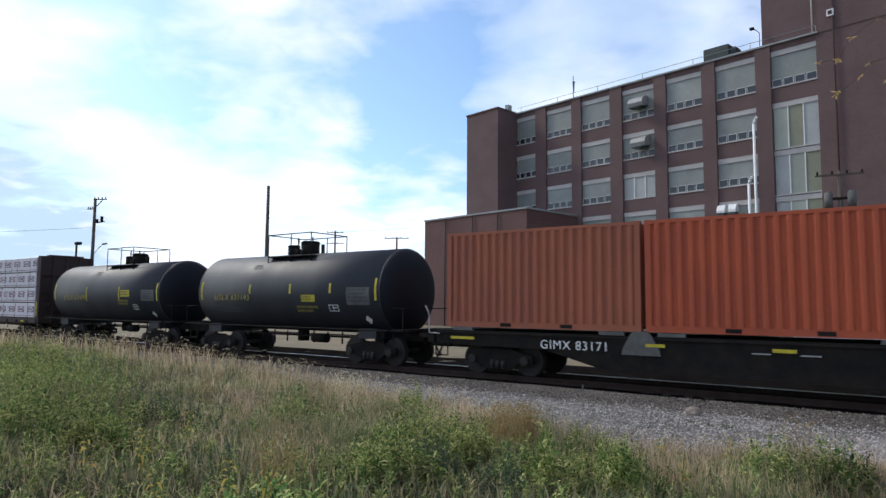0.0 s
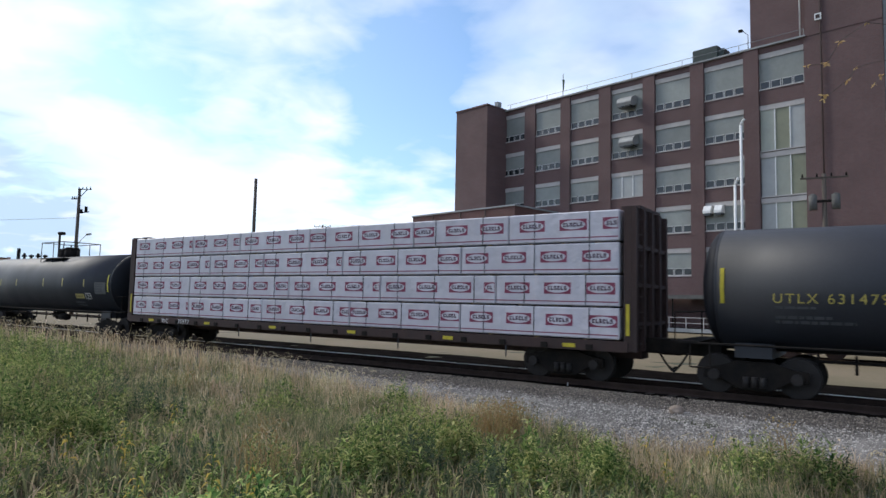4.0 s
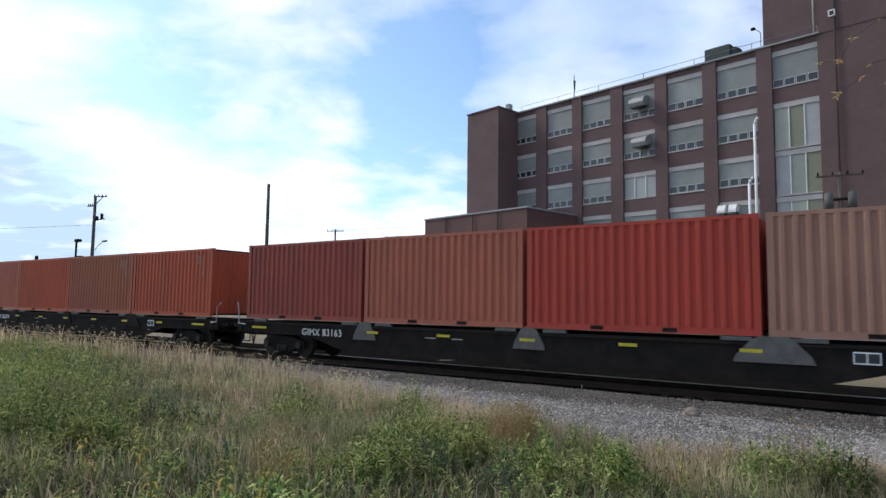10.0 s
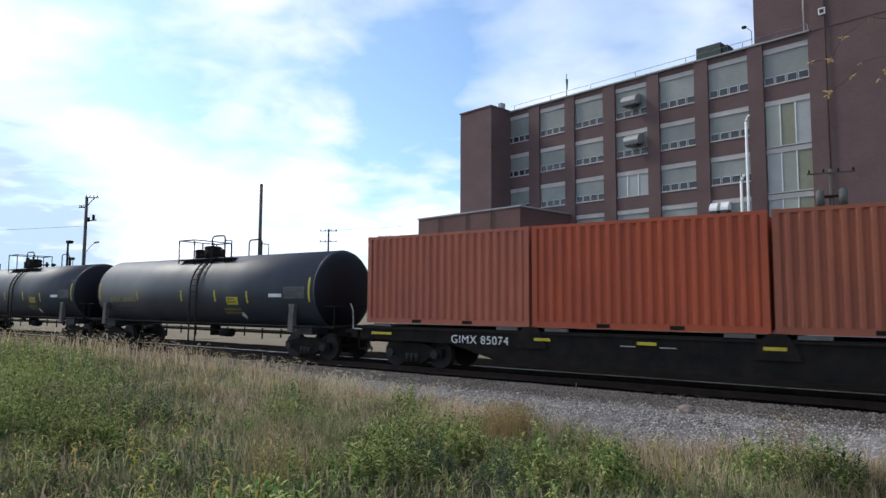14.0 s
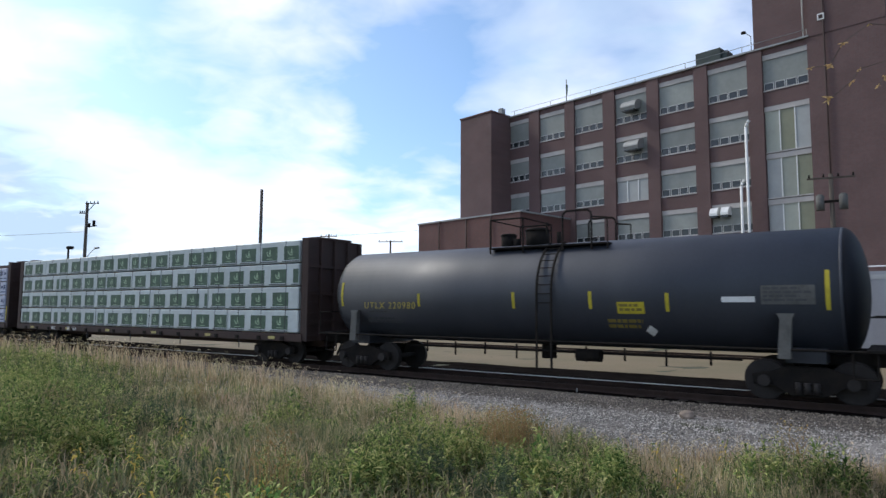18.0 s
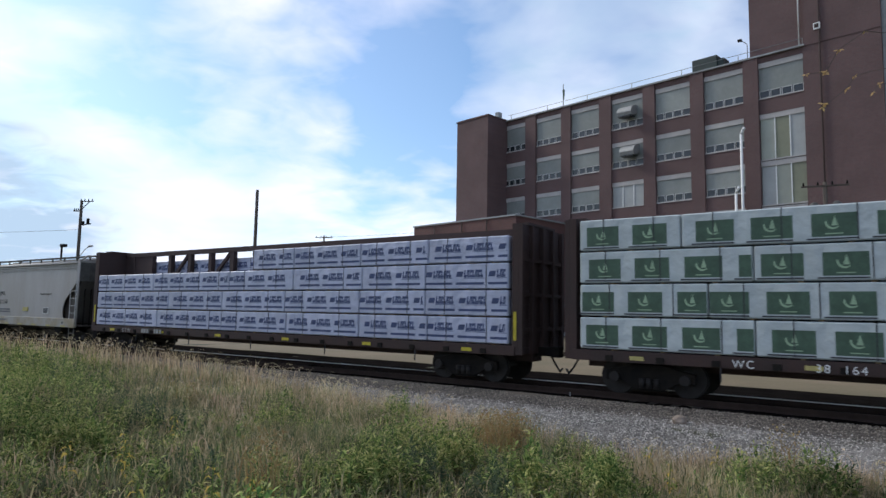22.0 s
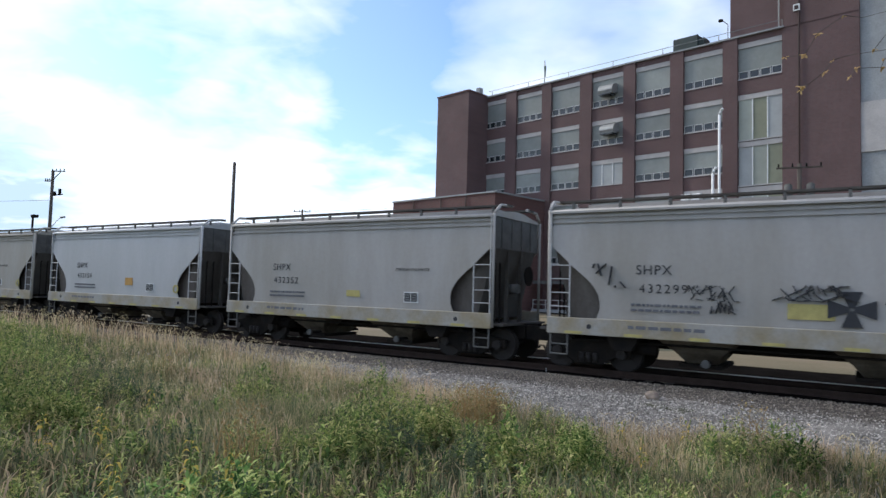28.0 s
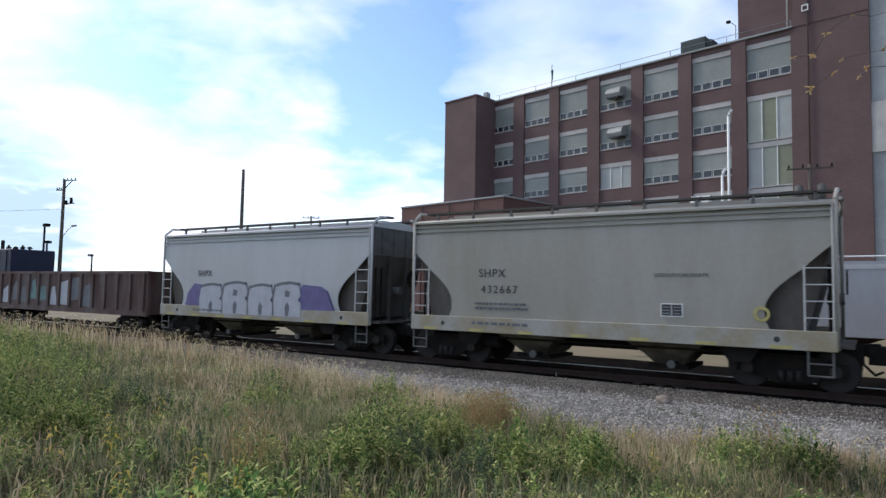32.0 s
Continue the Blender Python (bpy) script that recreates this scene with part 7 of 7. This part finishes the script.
# leafy weeds in clumps
def weeds(name, count, seed, material, label, leafy, size, clumps, base=0.03, broad=0.25):
    x, y, d = spots(count, near=5.4, far=34)
    den = np.clip(thick(x, y, clumps) * 1.1 - 0.1, 0, 1) + base + 0.5 * np.clip(patch(x, y, 0.8, seed) - 0.15, 0, 1)
    den *= np.clip((edge_y(x) - y) / 1.2, 0.1, 1)
    k = RG.random(len(x)) < den
    x, y, d, den = x[k], y[k], d[k], den[k]
    hh = (0.30 + 0.52 * np.clip(den, 0, 1)) * (0.5 + 0.75 * RG.random(len(x))) * np.interp(x, [-25, -10, 0], [1.25, 1.0, 0.8])
    gz = ground_np(x, y)
    v1, t1, _ = blades(x, y, gz, hh * 0.95, 0.004 + 0.0003 * d, 0.2 + 0.2 * RG.random(len(x)))
    m = len(x)
    idx = np.repeat(np.arange(m), leafy)
    f = np.tile((np.arange(leafy) + 0.5) / leafy, m) * 0.85 + 0.15
    az = np.tile(np.arange(leafy) * 2.4, m) + np.repeat(RG.random(m) * 6.3, leafy)
    L = size * (0.7 + 0.7 * RG.random(m * leafy)) * (1.15 - 0.6 * f) * (1 + 0.02 * d[idx])
    v2, t2 = leaves(x[idx] + RG.normal(0, 0.015, m * leafy), y[idx] + RG.normal(0, 0.015, m * leafy), gz[idx] + hh[idx] * f, L, L * (broad - 0.05 + 0.1 * RG.random(m * leafy)), az, RG.normal(0.5, 0.45, m * leafy))
    v, t = join([(v1, t1), (v2, t2)])
    return cloud_mesh(name, v, t, material, label, "weeds")


weeds("broad_weeds", 6500, 14.0, M["weed"], "broad-leaved green weeds on the bank", 20, 0.13, LUSH, 0.015, 0.34)
weeds("leafy_weeds", 24000, 3.0, M["weed"], "dense green narrow-leaved weeds on the bank", 30, 0.085, LUSH, 0.05, 0.22)
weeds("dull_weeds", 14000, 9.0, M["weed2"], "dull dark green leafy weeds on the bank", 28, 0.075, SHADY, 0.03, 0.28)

# rust-brown dock stalks
m = 260
pick = RG.integers(0, len(RUST), m)
pick[:130] = 0
cl = np.array(RUST)[pick]
x = cl[:, 0] + RG.normal(0, 0.6, m) * cl[:, 2]
y = cl[:, 1] + RG.normal(0, 0.6, m) * cl[:, 2]
v1, t1, tip = blades(x, y, ground_np(x, y), 0.55 + 0.3 * RG.random(m), np.full(m, 0.02), 0.2 + 0.2 * RG.random(m))
idx = np.repeat(np.arange(m), 7)
v2, t2 = leaves(x[idx] + RG.normal(0, 0.05, m * 7), y[idx] + RG.normal(0, 0.05, m * 7), ground_np(x, y)[idx] + RG.uniform(0.2, 0.8, m * 7), np.full(m * 7, 0.06), np.full(m * 7, 0.028), RG.random(m * 7) * 6.3, RG.normal(0.6, 0.4, m * 7))
v, t = join([(v1, t1), (v2, t2)])
cloud_mesh("dock_stalks", v, t, M["dock"], "clump of rust-brown dock seed stalks", "weeds")


# single plants with yellowing leaves near the camera
def yellow_weed(x, y, hgt, n, seed):
    rg = random.Random(seed)
    z = float(ground_np(np.array([x]), np.array([y]))[0])
    p = thing("yellow_weed", "weed with limp yellowing leaves on the bank", "weed", "yellowing weeds", at=pose(x, y, z))
    part("stem", path_rod(B(), [(0, 0, -0.04), (0.02, 0.01, hgt * 0.5), (0.03 + rg.uniform(-0.05, 0.05), 0.02, hgt)], 0.006, 5), M["weed"], p)
    for i in range(n):
        f = (i + 0.6) / n
        a = i * 2.4 + rg.uniform(-0.4, 0.4)
        L = rg.uniform(0.07, 0.15) * (1.2 - 0.5 * f)
        W = L * rg.uniform(0.22, 0.34)
        b = B()
        u = Vector((math.cos(a), math.sin(a), 0))
        s = Vector((-u.y, u.x, 0))
        base = Vector((0.02, 0.01, hgt * (0.12 + 0.86 * f)))
        up0 = rg.uniform(0.1, 0.7)
        mid = base + u * L * 0.5 + Vector((0, 0, L * 0.5 * up0))
        tip2 = base + u * L + Vector((0, 0, L * (up0 - 0.75)))
        vs = [b.verts.new(q) for q in (base, mid + s * W / 2, tip2, mid - s * W / 2, mid - Vector((0, 0, W * 0.2)))]
        for fc in ((0, 1, 4), (1, 2, 4), (2, 3, 4), (3, 0, 4)):
            b.faces.new([vs[q] for q in fc])
        part("leaf", b, M["yleaf"] if rg.random() < 0.65 else M["weed"], p)
    return p


for i, (x, y) in enumerate(((-6.48, 2.74), (-7.48, 3.70), (-6.96, 3.83), (-5.70, 3.10), (-7.41, 4.31), (-7.90, 4.98), (-6.64, 4.41), (-4.98, 3.71), (-4.84, 3.75), (-5.26, 4.48), (-4.93, 4.25), (-5.44, 4.80), (-4.45, 4.30), (-5.21, 3.15), (-5.43, 2.91), (-5.12, 2.97), (-9.48, 6.32), (-5.96, 2.81), (-4.89, 3.44), (-4.62, 3.82), (-4.64, 4.78), (-5.94, 2.41), (-2.27, 10.63), (-3.21, 10.41), (-2.56, 9.14))):
    if i % 3 == 1 or i > 21:
        yellow_weed(x, y, 0.42 + 0.04 * (i * 7 % 5), 16, i)

# loose stones over the ballast shoulder
n = 110000
sx = RG.uniform(-32, 5, n)
sy = RG.uniform(10.4, 16.3, n)
sr = RG.uniform(0.010, 0.024, n)
oct_v = np.array([[1, 0, 0], [-1, 0, 0], [0, 1, 0], [0, -1, 0], [0, 0, 1], [0, 0, -1]], float)
oct_t = np.array([[0, 2, 4], [2, 1, 4], [1, 3, 4], [3, 0, 4], [2, 0, 5], [1, 2, 5], [3, 1, 5], [0, 3, 5]])
jit = RG.uniform(0.55, 1.3, (n, 6, 1)) * oct_v[None] * np.array([1.2, 1.0, 0.75])
ca, sa = np.cos(RG.random(n) * 6.3), np.sin(RG.random(n) * 6.3)
vx = (jit[:, :, 0] * ca[:, None] - jit[:, :, 1] * sa[:, None]) * sr[:, None] + sx[:, None]
vy = (jit[:, :, 0] * sa[:, None] + jit[:, :, 1] * ca[:, None]) * sr[:, None] + sy[:, None]
vz = jit[:, :, 2] * sr[:, None] + (ground_np(sx, sy) + 0.04 + sr * 0.3)[:, None]
near_rail = sy + RG.normal(0, 0.25, n) > 14.8
for far_side, nm, mt, lb in ((False, "ballast_stones", "stone", "loose grey crushed stones on the ballast shoulder"), (True, "stained_stones", "dstone", "brown-stained crushed stones beside the rail")):
    pick = near_rail == far_side
    cloud_mesh(nm, np.stack([vx, vy, vz], 2)[pick].reshape(-1, 3), ((np.arange(pick.sum()) * 6)[:, None, None] + oct_t).reshape(-1, 3), M[mt], lb, "stones")

rock = thing("tan_rock", "rounded tan rock lying on the ballast", "rock", at=pose(-3.80, 14.6, -0.37))
bm = B()
bmesh.ops.create_icosphere(bm, subdivisions=3, radius=0.16)
for q in bm.verts:
    q.co *= 1 + 0.25 * noise.noise(q.co * 9)
    q.co.z *= 0.8
M["tanrock"] = mat("tan_sandstone", (0.27, 0.215, 0.17), 0.9, var=0.3, scale=6, fine=30)
part("stone", bm, M["tanrock"], rock)
stk = thing("marker_stake", "small pale grey marker stake beside the rail", "stake", at=pose(-7.16, 16.55, -0.36))
part("shaft", box(B(), -0.012, 0.012, -0.012, 0.012, -0.1, 0.14), M["grey"], stk)


# the tip of a tree's limb reaches in at the upper right; its trunk stands beyond the view
tree = thing("roadside_tree", "tree with a thin limb and sparse yellow leaves", "tree", at=pose(7.2, 8.2, -0.6))
part("trunk", rod(rod(B(), (0, 0, -0.2), (0.1, 0, 2.6), 0.22, 0.16, 12), (0.1, 0, 2.6), (-0.1, 0.1, 6.5), 0.16, 0.07, 12), M["wood"], tree)
limbs = [((0.1, 0, 3.4), (-4.6, -0.8, 4.9), (-7.25, -1.2, 4.75)), ((0.0, 0, 4.4), (-4.8, -1.0, 5.4), (-7.15, -1.3, 5.05)), ((0, 0, 4.2), (2.0, 0.8, 6.0), (3.2, 1.0, 6.6)), ((0, 0, 5.0), (0.4, 2.0, 6.6), (0.6, 3.0, 7.4))]
rg = random.Random(21)
for li, (a, b, c2) in enumerate(limbs):
    lm = part("limb", rod(rod(B(), a, b, 0.035, 0.005, 7), b, c2, 0.005, 0.002, 7), M["wood"], tree)
    for k in range(7 if li < 2 else 10):
        q = Vector(b).lerp(Vector(c2), 0.25 + 0.75 * k / 6)
        e = [q]
        for i in range(4):
            e.append(e[-1] + Vector((rg.uniform(-0.22, 0.02), rg.uniform(-0.12, 0.12), rg.uniform(-0.16, 0.05))))
        tw = part("twig", path_rod(B(), e, 0.003, 5), M["wood"], tree)
        for i in range(20 if li < 2 else 12):
            o = rg.choice(e[1:])
            u = Vector((rg.uniform(-1, 1), rg.uniform(-1, 1), rg.uniform(-1, 0.1))).normalized()
            s2 = u.orthogonal().normalized()
            L = rg.uniform(0.03, 0.058)
            bl = B()
            bl.faces.new([bl.verts.new(w) for w in (o, o + u * L * 0.5 + s2 * L * 0.28, o + u * L, o + u * L * 0.5 - s2 * L * 0.28)])
            part("leaf", bl, M["tleaf"], tw)


# ---------------------------------------------------------------- movement of the train
SHIFT = (0.0, 16.9, 33.71, 50.53, 67.34, 84.14, 100.96, 117.67, 134.24, 150.72, 167.3, 183.85, 200.27, 216.81, 233.56, 250.44, 267.27)


def shift(t):
    k = min(int(t / 2), 15)
    return SHIFT[k] + (SHIFT[k + 1] - SHIFT[k]) * (t - 2 * k) / 2


def motions():
    for ob, x, y, z in TRAIN:
        walk(ob, [(2 * k, pose(x + d, y, z)) for k, d in enumerate(SHIFT)])
    # wheels roll on the rails; alike wheelsets share one action
    n = 32 * 15
    for s, sets in SPIN.items():
        walk(sets[0], [(32 * i / n, pose(s * 0.88, 0, 0.457, 0, math.degrees(shift(32 * i / n) / 0.457), 0)) for i in range(n + 1)])
        src = sets[0].animation_data
        for w in sets[1:]:
            w.rotation_mode = "QUATERNION"
            w.animation_data_create()
            w.animation_data.action = src.action
            w.animation_data.action_slot = src.action_slot


motions()
